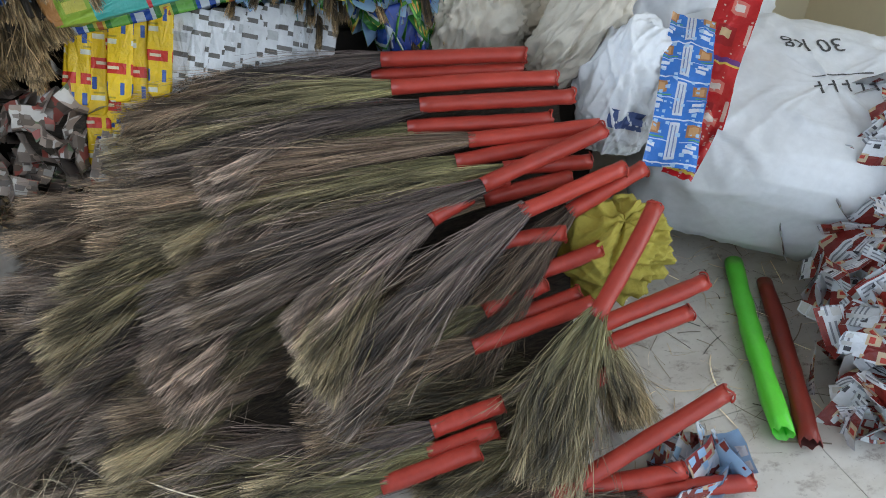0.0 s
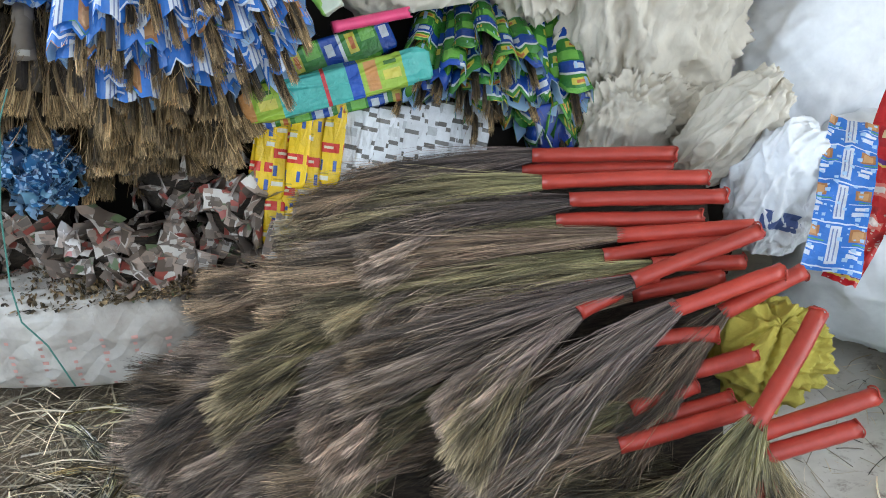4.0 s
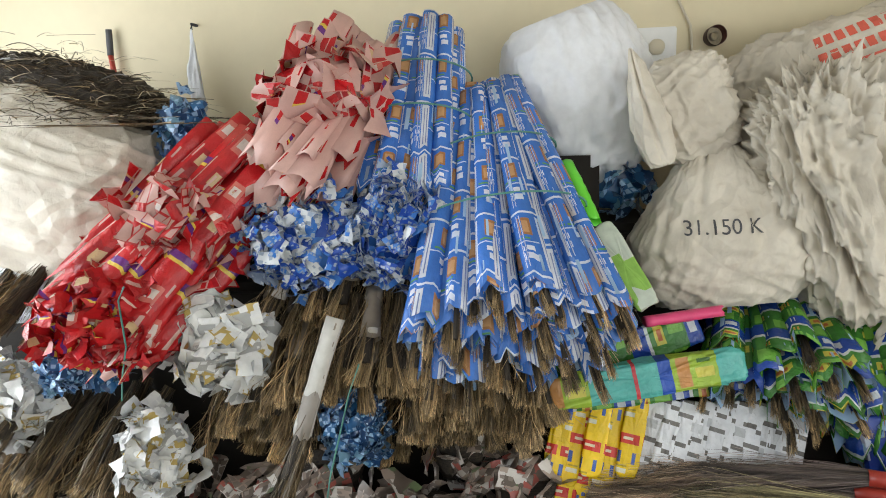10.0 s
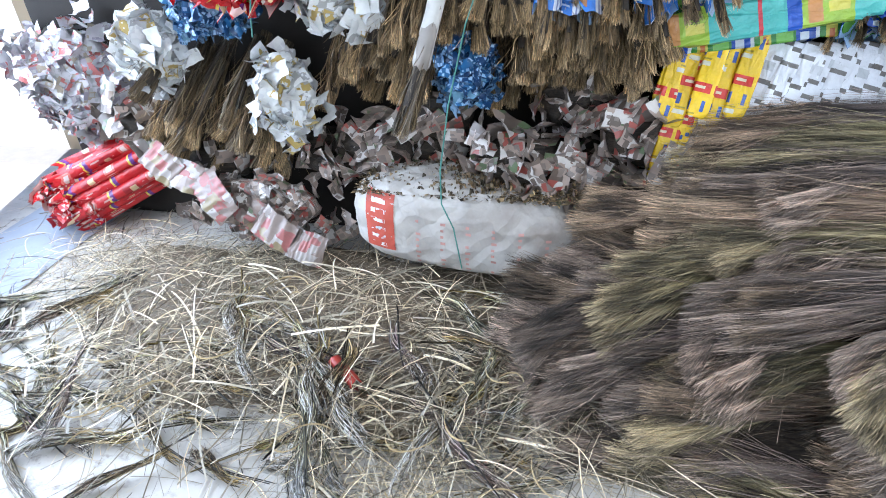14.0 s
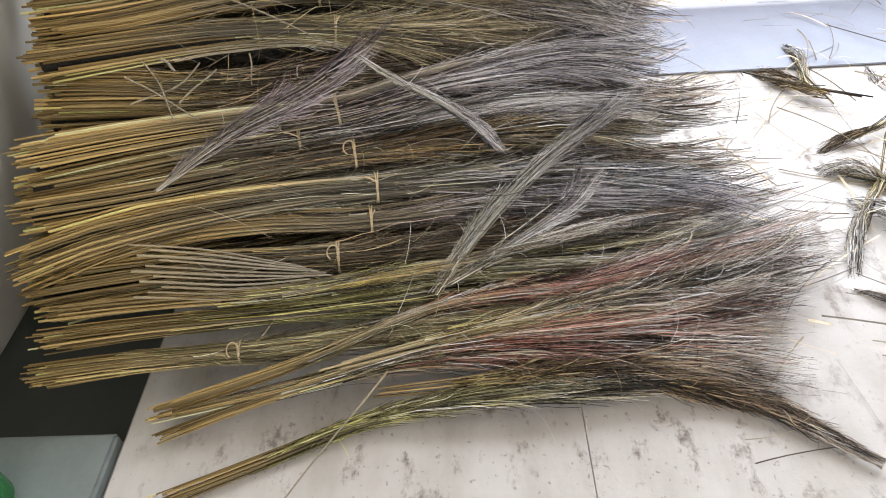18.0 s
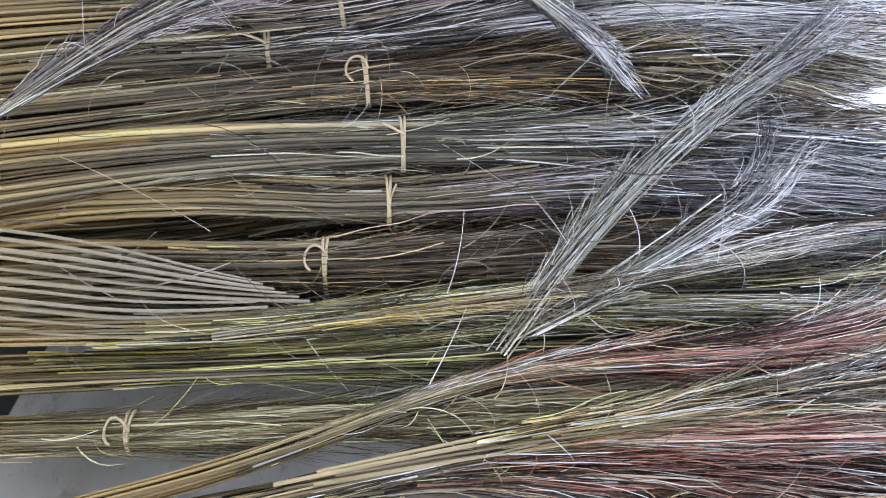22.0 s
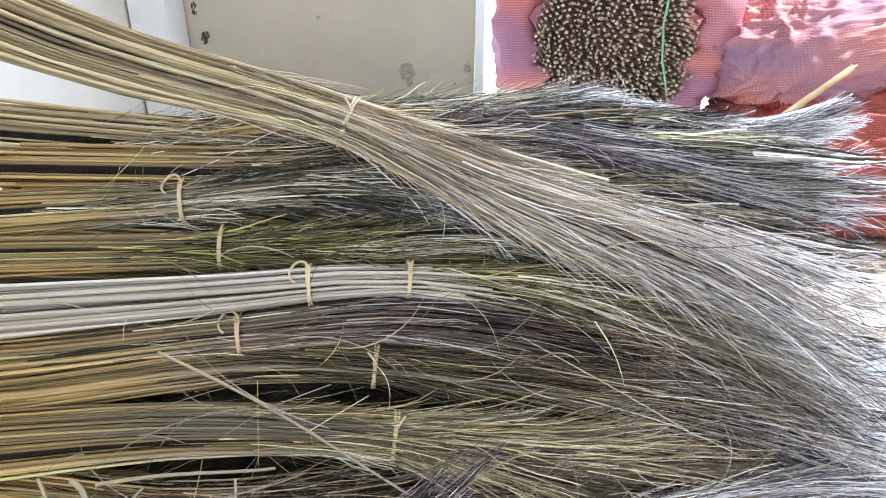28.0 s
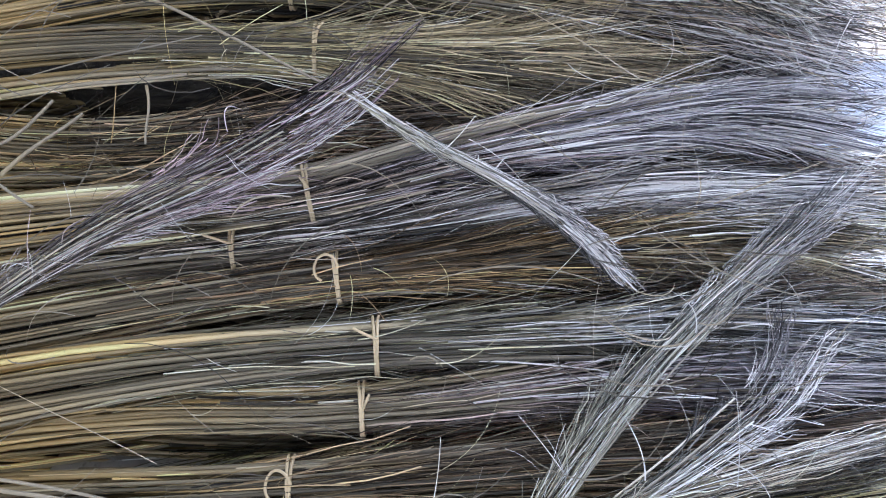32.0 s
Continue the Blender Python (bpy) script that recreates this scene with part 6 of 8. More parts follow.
def loose_grass(a, b, kind=0, wide=1.0, lift=0.0):
    ob = root("grass_spray", a, "loose spray of broom grass lying across", "grass", "loose grass sprays")
    d = Vector(b) - Vector(a)
    part("spray", LOOSE[kind], ob, along((0, 0, lift), d + Vector((0, 0, lift)), sx=d.length, sy=wide, sz=wide))
    return ob


# fine hairs that have come loose over the sheaves
rng = R(660)
n = 220
g = np.linspace(-0.5, 0.5, 9)[None]
hx, hy = rng.uniform(-2.16, -1.74, (n, 1)), rng.uniform(-0.75, 0.15, (n, 1))
ang = rng.normal(0, 0.75, (n, 1)) + rng.normal(0, 1.3, (n, 1)) * g
hl = rng.uniform(0.04, 0.2, (n, 1)) / 9
hy, across = hy + np.cumsum(np.cos(ang) * hl, 1), np.cumsum(np.sin(ang) * hl, 1)
up = 0.05 + 0.03 * rng.rand(n, 1) + 0.03 * rng.rand(n, 1) * np.cos(3 * g)
C = np.stack([hx - 0.66 * across + 0.73 * up, hy, 0.17 - 1.15 * (hx + 1.79) + 0.75 * across + 0.68 * up], 2)
v, f, uv = ribbons(C, 0.001 * rng.uniform(0.6, 1.4, (n, 1)) * (1.1 - 0.8 * np.abs(g)), np.tile([[0.6, 0.2, -0.7]], (n, 1)))
tagged(new("loose_hair", mesh_of("loose_hair", v, f, [BLADE], None, uv)), "fine pale grass hairs loose over the sheaves", "grass", kind="stuff")

# sprays trodden into the floor litter
rng = R(640)
for i in range(110):
    x, y, a, L = rng.uniform(-2.45, -0.55), rng.uniform(0.72, 1.5), rng.rand() * 6.283, rng.uniform(0.3, 0.62)
    z = 0.012 + 0.11 * max(0, 1 - ((x + 1.4) / 1.0) ** 2 - ((y - 1.4) / 0.55) ** 2)
    if x + L * math.cos(a) < -0.3 and 0.55 < y + L * math.sin(a) < 1.6:
        loose_grass((x, y, z + 0.02), (x + L * math.cos(a), y + L * math.sin(a), z), i % 4, rng.uniform(0.9, 1.7))

# ---- litter on the floor ----
def litter(name, label, seed, n, lo, hi, height, length, mat, wide, clear=None, bent=0.3):
    rng = R(seed)
    s = 7
    p = rng.uniform(lo, hi, (n, 2))
    if clear is not None:
        p = p[[clear(x, y) for x, y in p]]
    n = len(p)
    a = rng.rand(n, 1) * 6.283
    L = rng.uniform(*length, (n, 1))
    g = np.linspace(-0.5, 0.5, s)[None]
    curve = rng.normal(0, bent, (n, 1))
    ang = a + curve * g
    x = p[:, :1] + np.cumsum(np.cos(ang) * L / s, 1)
    y = p[:, 1:] + np.cumsum(np.sin(ang) * L / s, 1)
    h = height(p[:, 0], p[:, 1])[:, None] * rng.rand(n, 1) + 0.004
    z = h + 0.02 * rng.rand(n, 1) * np.sin((g + 0.5) * 3.1) * (h > 0.012)
    C = np.stack([x, y, np.maximum(z, 0.003)], 2)
    side = rng.normal(0, 1, (n, 3)) * (1, 1, 0.5)
    side /= np.linalg.norm(side, axis=1, keepdims=True)
    v, f, uv = ribbons(C, wide * rng.uniform(0.5, 1.6, (n, 1)) * np.ones((1, s)), side)
    return tagged(new(name, mesh_of(name, v, f, [mat], None, uv)), label, "litter", kind="stuff")


def heap(cx, cy, rx, ry, top):
    return lambda x, y: top * np.clip(1 - ((x - cx) / rx) ** 2 - ((y - cy) / ry) ** 2, 0, 1)


litter("straw_litter", "tangled dry grass waste heaped on the marble floor", 5, 13000, (-2.55, 0.3), (-0.35, 1.65), heap(-1.4, 1.25, 1.2, 0.75, 0.13), (0.05, 0.34), STRAW, 0.0019,
       lambda x, y: min((x + 1.5) ** 2 / 1.15 + (y - 1.42) ** 2 / 0.3, (x + 0.95) ** 2 / 0.3 + (y - 1.1) ** 2 / 0.16) < 0.8 + 0.3 * math.sin(9 * x + 5 * y))
litter("straw_blades", "pale flattened grass blades over the litter", 9, 620, (-2.3, 0.92), (-0.7, 1.6), heap(-1.4, 1.3, 1.1, 0.6, 0.15), (0.06, 0.3), BLADE, 0.005)
litter("straw_edge", "dry grass waste pushed up against the wrappers", 15, 2400, (-2.6, 1.38), (-1.15, 1.74), heap(-1.8, 1.6, 0.9, 0.3, 0.12), (0.05, 0.3), STRAW, 0.0021)
litter("broken_stalks", "straight broken grass stalks strewn over the litter", 12, 420, (-2.3, 0.75), (-0.62, 1.6), heap(-1.4, 1.3, 1.1, 0.62, 0.17), (0.1, 0.42), BLADE, 0.0042, None, 0.08)
litter("straw_scatter", "thin scatter of grass bits over the floor", 6, 1100, (-3.6, 0.3), (-0.6, 2.2), heap(-2.2, 1.5, 1.2, 0.9, 0.05), (0.04, 0.3), STRAW, 0.003)
litter("grass_by_the_bags", "flattened dry grass in front of the net bags", 7, 900, (-4.3, 0.3), (-3.3, 1.4), heap(-3.8, 0.8, 0.6, 0.6, 0.06), (0.1, 0.45), STRAW, 0.004)
litter("straw_behind", "straw bits on the floor beside the white sack", 8, 350, (0.7, 0.7), (1.7, 1.6), heap(1.2, 1.3, 0.4, 0.3, 0.03), (0.03, 0.15), STRAW, 0.0025)


def wedge(name, label, lo, hi, turn, top, mat, seed):
    """A low matted heap: a closed grid whose top follows a slope."""
    rng = R(seed)
    n = 40
    c, s = math.cos(radians(turn)), math.sin(radians(turn))
    u, v = np.meshgrid(np.linspace(lo[0], hi[0], n), np.linspace(lo[1], hi[1], n))
    z = top(u, v) + rng.normal(0, 0.006, u.shape)
    z[0] = z[-1] = z[:, 0] = z[:, -1] = -0.012
    V = np.stack([u * c - v * s, u * s + v * c, np.where(top(u, v) < 0.014, -0.012, z)], 2).reshape(-1, 3)
    f = [[i * n + j, i * n + j + 1, (i + 1) * n + j + 1, (i + 1) * n + j] for i in range(n - 1) for j in range(n - 1)]
    f.append([i * n for i in range(n)] + [(n - 1) * n + j for j in range(1, n)] + [i * n + n - 1 for i in range(n - 2, -1, -1)] + [j for j in range(n - 2, 0, -1)])
    return tagged(new(name, mesh_of(name, V, f, [mat])), label, "broom stock")


def cane_curl(x, y, z, seed):
    rng = R(seed)
    a = np.linspace(0, rng.uniform(2.5, 8), 20)
    r = rng.uniform(0.018, 0.04)
    d = rng.rand() * 6.28
    sx = rng.uniform(0.2, 1.2) * r
    C = np.stack([r * np.cos(a) + a * sx * math.cos(d), r * np.sin(a) + a * sx * math.sin(d), 0.012 + 0.01 * np.sin(a * 1.3)], 1)[None]
    v, f, uv = ribbons(C, np.full((1, 20), rng.uniform(0.003, 0.006)), np.array([[0.3, 0.3, 0.9]]))
    ob = new("cane_peel", mesh_of("cane_peel", v, f, [PEEL], None, uv))
    ob.location = (x, y, z)
    return tagged(ob, "curled pale strip of split cane on the litter", "cane strip", "cane strips on the litter")


wedge("litter_bed", "trodden brown grass waste under the litter", (-2.5, 0.5), (-0.35, 1.75), 0, lambda u, v: 0.085 * np.clip(1.1 - ((u + 1.4) / 1.0) ** 2 - ((v - 1.45) / 0.5) ** 2 + 0.18 * np.sin(9 * u + 5 * v), 0, 1), streaked("trodden_straw", (0.1, 0.075, 0.05), (0.3, 0.23, 0.15), (60, 90, 60)), 522)

rng = R(77)
hh = heap(-1.4, 1.2, 1.2, 0.8, 0.13)
for k in range(36):
    x, y = rng.uniform(-2.2, -0.6), rng.uniform(0.6, 1.45)
    cane_curl(x, y, float(hh(x, y)) * 0.9 + 0.01, 900 + k)

# ---- wrapped goods ----
def family(fn, name, seeds, *args, **more):
    return [fn(name, s, *args, **more) for s in seeds]


TUFT = [spray_mesh("bristles", 200 + k, HEADS[k % 2], n=150, s=5, L=0.2, w=(0.018, 0.034), t=(0.016, 0.026), droop=0.01, bend=0.01 * (k - 1.5), wave=0.005, wide=0.0018, taper=0.4, short=0.1, ragged=0.92, clumps=6) for k in range(4)]


def wrapped_bundle(name, label, top, bot, wt, wb, n, outer, inner, seed, r=0.02, tuft=0.0, L=0.45, cord=True, jag=0.05, dome=0.06, flat=0.8, loose=0.0, tier=0.0):
    """Brooms in film sleeves tied together: they run from top to bot and fan out there. wt and wb: half width and half depth at the two ends."""
    rng = R(seed)
    ob = root(name, bot, label, "wrapped brooms")
    B, T = Vector(bot), Vector(top) - Vector(bot)
    ln = T.length
    shapes = family(tube_mesh, "sleeve", [seed * 10 + k for k in range(4)], outer, inner, L, r, flat, jag, 0.07, 12, 7, 0.25)
    axis = T.normalized()
    xs = Vector((1, 0, 0))
    xs = (xs - axis * xs.dot(axis)).normalized()
    ys = axis.cross(xs)
    for i in range(n):
        k = math.sqrt((i + 0.5) / n)
        a = i * 2.399963 + rng.uniform(-0.2, 0.2)
        px, py = k * math.cos(a), k * math.sin(a)
        end = xs * px * wb[0] + ys * py * wb[1] - axis * (dome * (1 - k * k)) + axis * rng.uniform(-0.025, 0.025) + axis * tier * (-py if ys.y > 0 else py)
        start = T + xs * px * wt[0] + ys * py * wt[1] + axis * rng.uniform(-0.03, 0.03)
        start += Vector(rng.normal(0, 1, 3)) * loose * 0.003
        part("sleeve", shapes[i % 4], ob, along(start, end, (0, -1, 0.3), sx=(end - start).length / L * (1 + loose * 0.012 * rng.uniform(-1, 0.6)), spin=rng.rand() * 360 if not loose else rng.uniform(-50, 50)))
        if rng.rand() < tuft:
            d = (end - start).normalized()
            part("bristles", TUFT[i % 4], ob, along(end - d * 0.08, end + d, (0, -1, 0.3), sx=rng.uniform(0.65, 1.0), sy=0.62, sz=0.62, spin=rng.rand() * 360))
    if cord:
        for h in (0.45, 0.72):
            c = T * h
            w0 = wb[0] + (wt[0] - wb[0]) * h + r
            w1 = wb[1] + (wt[1] - wb[1]) * h + r
            pts = [c + xs * math.cos(q) * w0 + ys * math.sin(q) * w1 for q in np.linspace(0, 2 * math.pi, 40)]
            part("cord", tube_line("cord", pts, 0.003, CORD), ob, None, "green twine")
    return ob


def scrap_cluster(name, label, centre, size, n, front, back, seed, w=0.045, h=0.034, curl=0.6, category="wrapper bundle", core=None, out=0.5):
    """The snipped ends of a tied pack of film wrappers: pieces standing out of a stuffed heart."""
    rng = R(seed)
    ob = root(name, centre, label, category)
    ph = rng.rand() * 6
    part("heart", blob("heart", (size[0] * 0.7, size[1] * 0.7, size[2] * 0.7), seed, [core or front], 0.012, 0.9, 9, res=(30, 20), flat=2), ob)
    shapes = family(scrap_mesh, "wrapper_piece", [seed * 10 + k for k in range(6)], front, back, w, h, curl)
    for i in range(n):
        z = 1 - 2 * (i + 0.5) / n
        a = i * 2.399963
        q = math.sqrt(max(0, 1 - z * z))
        d = Vector((q * math.cos(a), -abs(q * math.sin(a)) if i % 7 else q * math.sin(a), z))
        lump = 0.86 + 0.2 * math.sin(3.1 * d.x + ph) * math.sin(4.3 * d.z + 2 * ph) + 0.13 * math.sin(7 * d.x - 5 * d.z + ph)
        p = Vector((d.x * size[0], d.y * size[1], d.z * size[2])) * lump * rng.uniform(0.85, 1.12)
        m = d.to_track_quat("Z", "Y").to_matrix().to_4x4()
        part("wrapper_piece", shapes[i % 6], ob, Matrix.Translation(p) @ m @ pose(0, 0, 0, rng.uniform(-65, 65) * out * 1.6, rng.uniform(-65, 65) * out * 1.6, rng.rand() * 360) @ Matrix.Diagonal((rng.uniform(0.7, 1.3), rng.uniform(0.7, 1.3), 1, 1)))
    return ob


def packet(name, label, a, b, width, thick, front, seed, group="", up=(0, -1, 0.3)):
    """A flat filled film packet between a and b, with crimped ends."""
    ob = new(name, blob(name, ((Vector(b) - Vector(a)).length / 2, width / 2, thick / 2), seed, [front], thick * 0.2, 0.32, 16, (0.5, 1, 1), (44, 24), flat=2, planar=True))
    mid = (Vector(a) + Vector(b)) / 2
    ob.matrix_basis = along(mid, mid + (Vector(b) - Vector(a)), up)
    return tagged(ob, label, "packet", group)


def film_strip(name, label, a, b, width, mat, back, seed, up, bow=0.0):
    """A limp strip of printed film, creased and a little twisted."""
    rng = R(seed)
    nx, ny, L = 34, 9, (Vector(b) - Vector(a)).length
    x, y = np.meshgrid(np.linspace(0, 1, nx), np.linspace(-0.5, 0.5, ny))
    z = bow * np.sin(3.1 * x) + 0.25 * width * (x - 0.5) * y
    for k in range(6):
        d, f = rng.normal(0, 1, 2), rng.uniform(5, 16)
        z = z + 0.0045 * (1 - 2 * np.abs(np.sin(f * (d[0] * x * L / width * 0.4 + d[1] * y) + rng.rand() * 6))) / (1 + 0.3 * k)
    edge = 0.04 * np.sin(9 * x + rng.rand() * 6) * y
    top = np.stack([x * L, (y + edge) * width, z], 2).reshape(-1, 3)
    n = nx * ny
    q = [[i * nx + j, i * nx + j + 1, (i + 1) * nx + j + 1, (i + 1) * nx + j] for i in range(ny - 1) for j in range(nx - 1)]
    under = [[n + f[3], n + f[2], n + f[1], n + f[0]] for f in q]
    uv = top[:, :2]
    ob = new(name, mesh_of(name, np.concatenate([top, top - (0, 0, 0.0012)]), q + under, [mat, back], [0] * len(q) + [1] * len(q), np.concatenate([uv, uv])))
    ob.matrix_basis = along(a, b, up)
    return tagged(ob, label, "packet")


def roll(name, label, a, b, r, outer, inner, seed, category="plastic roll"):
    ob = new(name, tube_mesh(name, seed, outer, inner, (Vector(b) - Vector(a)).length, r, 0.8, 0.02, 0.04, 16, 14))
    ob.matrix_basis = along(a, b)
    return tagged(ob, label, category)


def sack(name, label, centre, size, seed, mat, rot=(0, 0, 0), **more):
    ob = new(name, blob(name, size, seed, [mat], **more))
    ob.matrix_basis = pose(*centre, *rot)
    return tagged(ob, label, "sack")


# blue fan and the bundle beside it
wrapped_bundle("wrapped_broom_bundle", "fan of brooms in blue printed film tied with green twine", (-0.6, 2.14, 1.66), (-0.5, 1.66, 1.04), (0.1, 0.05), (0.29, 0.11), 62, BLUE_PRINT, PALE_BLUE, 1, 0.032, 0.75, tier=0.1, dome=0.0, jag=0.02)
wrapped_bundle("wrapped_broom_bundle", "second bundle of blue printed film sleeves leaning on the heap", (-0.78, 2.2, 1.86), (-0.8, 1.92, 1.36), (0.1, 0.06), (0.15, 0.09), 26, BLUE_PRINT, PALE_BLUE, 2, 0.034, 0.0)
scrap_cluster("wrapper_bundle", "snipped blue and white film ends, tightly bunched", (-1.1, 1.84, 1.26), (0.23, 0.13, 0.16), 260, SNIP_PRINT, SNIP_BACK, 3, 0.05, 0.03)
scrap_cluster("wrapper_bundle", "blue and white crimped film ends above the paper wraps", (-0.86, 1.86, 1.27), (0.16, 0.12, 0.19), 220, SNIP_PRINT, SNIP_BACK, 4, 0.05, 0.03)
# red bundles
wrapped_bundle("wrapped_broom_bundle", "bundle of red printed film sleeves with frayed purple ends", (-1.28, 1.98, 1.52), (-1.64, 1.66, 1.08), (0.13, 0.09), (0.19, 0.1), 44, RED_PRINT, PALE_RED, 5, 0.036, 0.0, cord=False, jag=0.06, flat=0.5, loose=9)
scrap_cluster("wrapper_bundle", "torn red and purple film ends of the red bundle", (-1.62, 1.62, 1.08), (0.19, 0.1, 0.13), 80, RED_PRINT, RED_PRINT, 6, 0.085, 0.06, 0.9)
wrapped_bundle("wrapped_broom_bundle", "bundle of red film sleeves showing their pale insides", (-0.98, 2.15, 1.83), (-1.14, 1.84, 1.43), (0.16, 0.07), (0.14, 0.09), 30, PALE_RED, RED_PRINT, 7, 0.04, 0.0, cord=False, jag=0.06, flat=0.4, loose=14)
scrap_cluster("wrapper_bundle", "large loose red film sleeves over the red bundle", (-1.47, 1.78, 1.3), (0.2, 0.1, 0.17), 34, RED_PRINT, PALE_RED, 61, 0.19, 0.07, 0.45, out=0.22)
scrap_cluster("wrapper_bundle", "faded red film pieces heaped by the wall", (-1.06, 1.98, 1.66), (0.2, 0.12, 0.17), 44, PALE_RED, RED_PRINT, 62, 0.15, 0.08, 0.55, out=0.3)
scrap_cluster("wrapper_bundle", "blue crumpled wrappers gathered in a clear bag", (-1.53, 2.0, 1.57), (0.09, 0.07, 0.14), 50, NAVY_PRINT, PALE_BLUE, 8, 0.06, 0.045)
# clusters
scrap_cluster("wrapper_bundle", "white and gold foil wrapper ends, loosely bunched", (-1.33, 1.72, 1.0), (0.15, 0.1, 0.14), 80, GOLD_PRINT, WHITE_BACK, 9, 0.085, 0.06, 0.3)
scrap_cluster("wrapper_bundle", "hanging bunch of white and gold foil wrappers", (-1.56, 1.74, 0.66), (0.12, 0.1, 0.17), 96, GOLD_PRINT, WHITE_BACK, 10, 0.07, 0.05, 0.4)
scrap_cluster("wrapper_bundle", "dark navy crumpled film bunch", (-1.78, 1.76, 0.92), (0.15, 0.1, 0.1), 130, NAVY_PRINT, PALE_BLUE, 11, 0.05, 0.035)
scrap_cluster("wrapper_bundle", "navy crumpled film bunch between the bristle ends", (-0.96, 1.76, 0.73), (0.11, 0.08, 0.12), 110, NAVY_PRINT, PALE_BLUE, 12, 0.045, 0.03)
scrap_cluster("wrapper_bundle", "white foil wrapper ends under the white sack", (-2.06, 1.8, 0.8), (0.14, 0.1, 0.15), 84, GOLD_PRINT, WHITE_BACK, 13, 0.075, 0.052, 0.4)
scrap_cluster("wrapper_bundle", "rose and silver film ends beside the doorway", (-2.55, 1.95, 0.62), (0.3, 0.16, 0.24), 230, ROSE_PRINT, FILM_BACK, 14, 0.07, 0.05)
wrapped_bundle("wrapped_broom_bundle", "low bunch of red film sleeves on the floor", (-2.3, 2.0, 0.32), (-2.72, 1.86, 0.14), (0.12, 0.1), (0.14, 0.1), 30, RED_PRINT, PALE_RED, 15, 0.026, 0.0, cord=False, jag=0.1)
scrap_cluster("wrapper_bundle", "bright red crumpled film ends on the floor", (-2.7, 1.84, 0.14), (0.17, 0.1, 0.11), 60, RED_PRINT, PALE_RED, 16, 0.06, 0.045)

# bristle ends in paper wraps
PAPER = family(tube_mesh, "paper_wrap", (301, 302, 303), PAPER_PRINT, PAPER_PRINT, 0.3, 0.03, 0.8, 0.04, 0.05, 12, 6, 0.1)
HEAD = [spray_mesh("bristles", 220 + k, HEADS[k % 2], n=560, s=6, L=0.3, w=(0.018, 0.04), t=(0.018, 0.036), droop=0.0, bend=0.02 * (k - 1.5), wave=0.008, wide=0.0019, taper=0.3, short=0.09, ragged=0.95, clumps=7, core=0.7) for k in range(4)]


def hanging_broom(x, y, z, lean, k, wrap=True, long=1.0):
    ob = root("paper_wrapped_broom", (x, y, z), "brown broom head hanging out of a grey paper wrap" if wrap else "bare brown broom head in the stack", "broom", "stacked broom heads")
    d = Vector((lean, -0.62, -0.78)).normalized()
    wrap = wrap and k % 3 == 0
    part("bristles", HEAD[k % 4], ob, along(-d * 0.3 * long, d, (0, -1, 0.3), sx=long, spin=40 * k))
    if wrap:
        part("paper_wrap", PAPER[k % 3], ob, along(-d * (0.3 * long), -d * 0.17, sx=0.5, up=(0, -1, 0.3), spin=77 * k))
    return ob


rng = R(31)
k = 0
for row, (z0, n, x0, x1, y0) in enumerate(((0.9, 9, -1.16, -0.5, 1.64), (0.84, 9, -1.24, -0.42, 1.67), (0.77, 10, -0.82, -0.4, 1.68), (0.72, 9, -0.8, -0.42, 1.7), (0.68, 6, -0.74, -0.48, 1.74), (0.76, 6, -1.34, -1.1, 1.66))):
    for i in range(n):
        x = x0 + (x1 - x0) * (i + 0.5) / n + rng.uniform(-0.02, 0.02)
        hanging_broom(x, y0 + rng.uniform(-0.02, 0.02), z0 + rng.uniform(-0.03, 0.03) - (0.1 if -1.2 < x < -1.1 else 0), (x + 0.85) * 0.22, k, row != 4)
        k += 1
for i in range(16):
    hanging_broom(rng.uniform(-2.1, -1.72), rng.uniform(1.66, 1.76), rng.uniform(0.42, 0.66), rng.uniform(-0.5, -0.1), i, False, 1.15)
for i in range(11):
    hanging_broom(-1.22 + 0.075 * i, 1.74 + rng.uniform(-0.02, 0.02), 1.0 + rng.uniform(-0.03, 0.03), (i - 5) * 0.03, i)
for i in range(7):
    hanging_broom(-2.2 + i * 0.06, 1.72, 0.98 + rng.uniform(-0.02, 0.02), -0.3, i, False)
for i in range(14):
    hanging_broom(-1.45 + i * 0.055, 1.8, 0.62 + rng.uniform(-0.06, 0.06), 0, i, False)
for i in range(12):
    hanging_broom(rng.uniform(-2.2, -1.6), 1.78, rng.uniform(0.3, 0.5), -0.2, i, False, 1.2)
ob = root("paper_wrapped_broom", (-1.05, 1.5, 0.72), "long white paper wrapped broom leaning out of the stack", "broom")
part("paper_wrap", tube_mesh("paper_wrap", 310, printed("white_paper_wrap", [((0.5, 0.48, 0.44), 5), ((0.26, 0.23, 0.2), 1.6), ((0.4, 0.37, 0.33), 1.6)], scale=9, rough=0.55), PAPER_PRINT, 0.3, 0.03, 0.6, 0.03, 0.05, 14, 8), ob, along((0.085, 0.14, 0.37), (-0.005, 0.02, 0.05)))
part("bristles", HEAD[1], ob, along((0.045, 0.1, 0.22), (-0.03, -0.03, -0.06), sx=1.15, sy=0.85, sz=0.85))

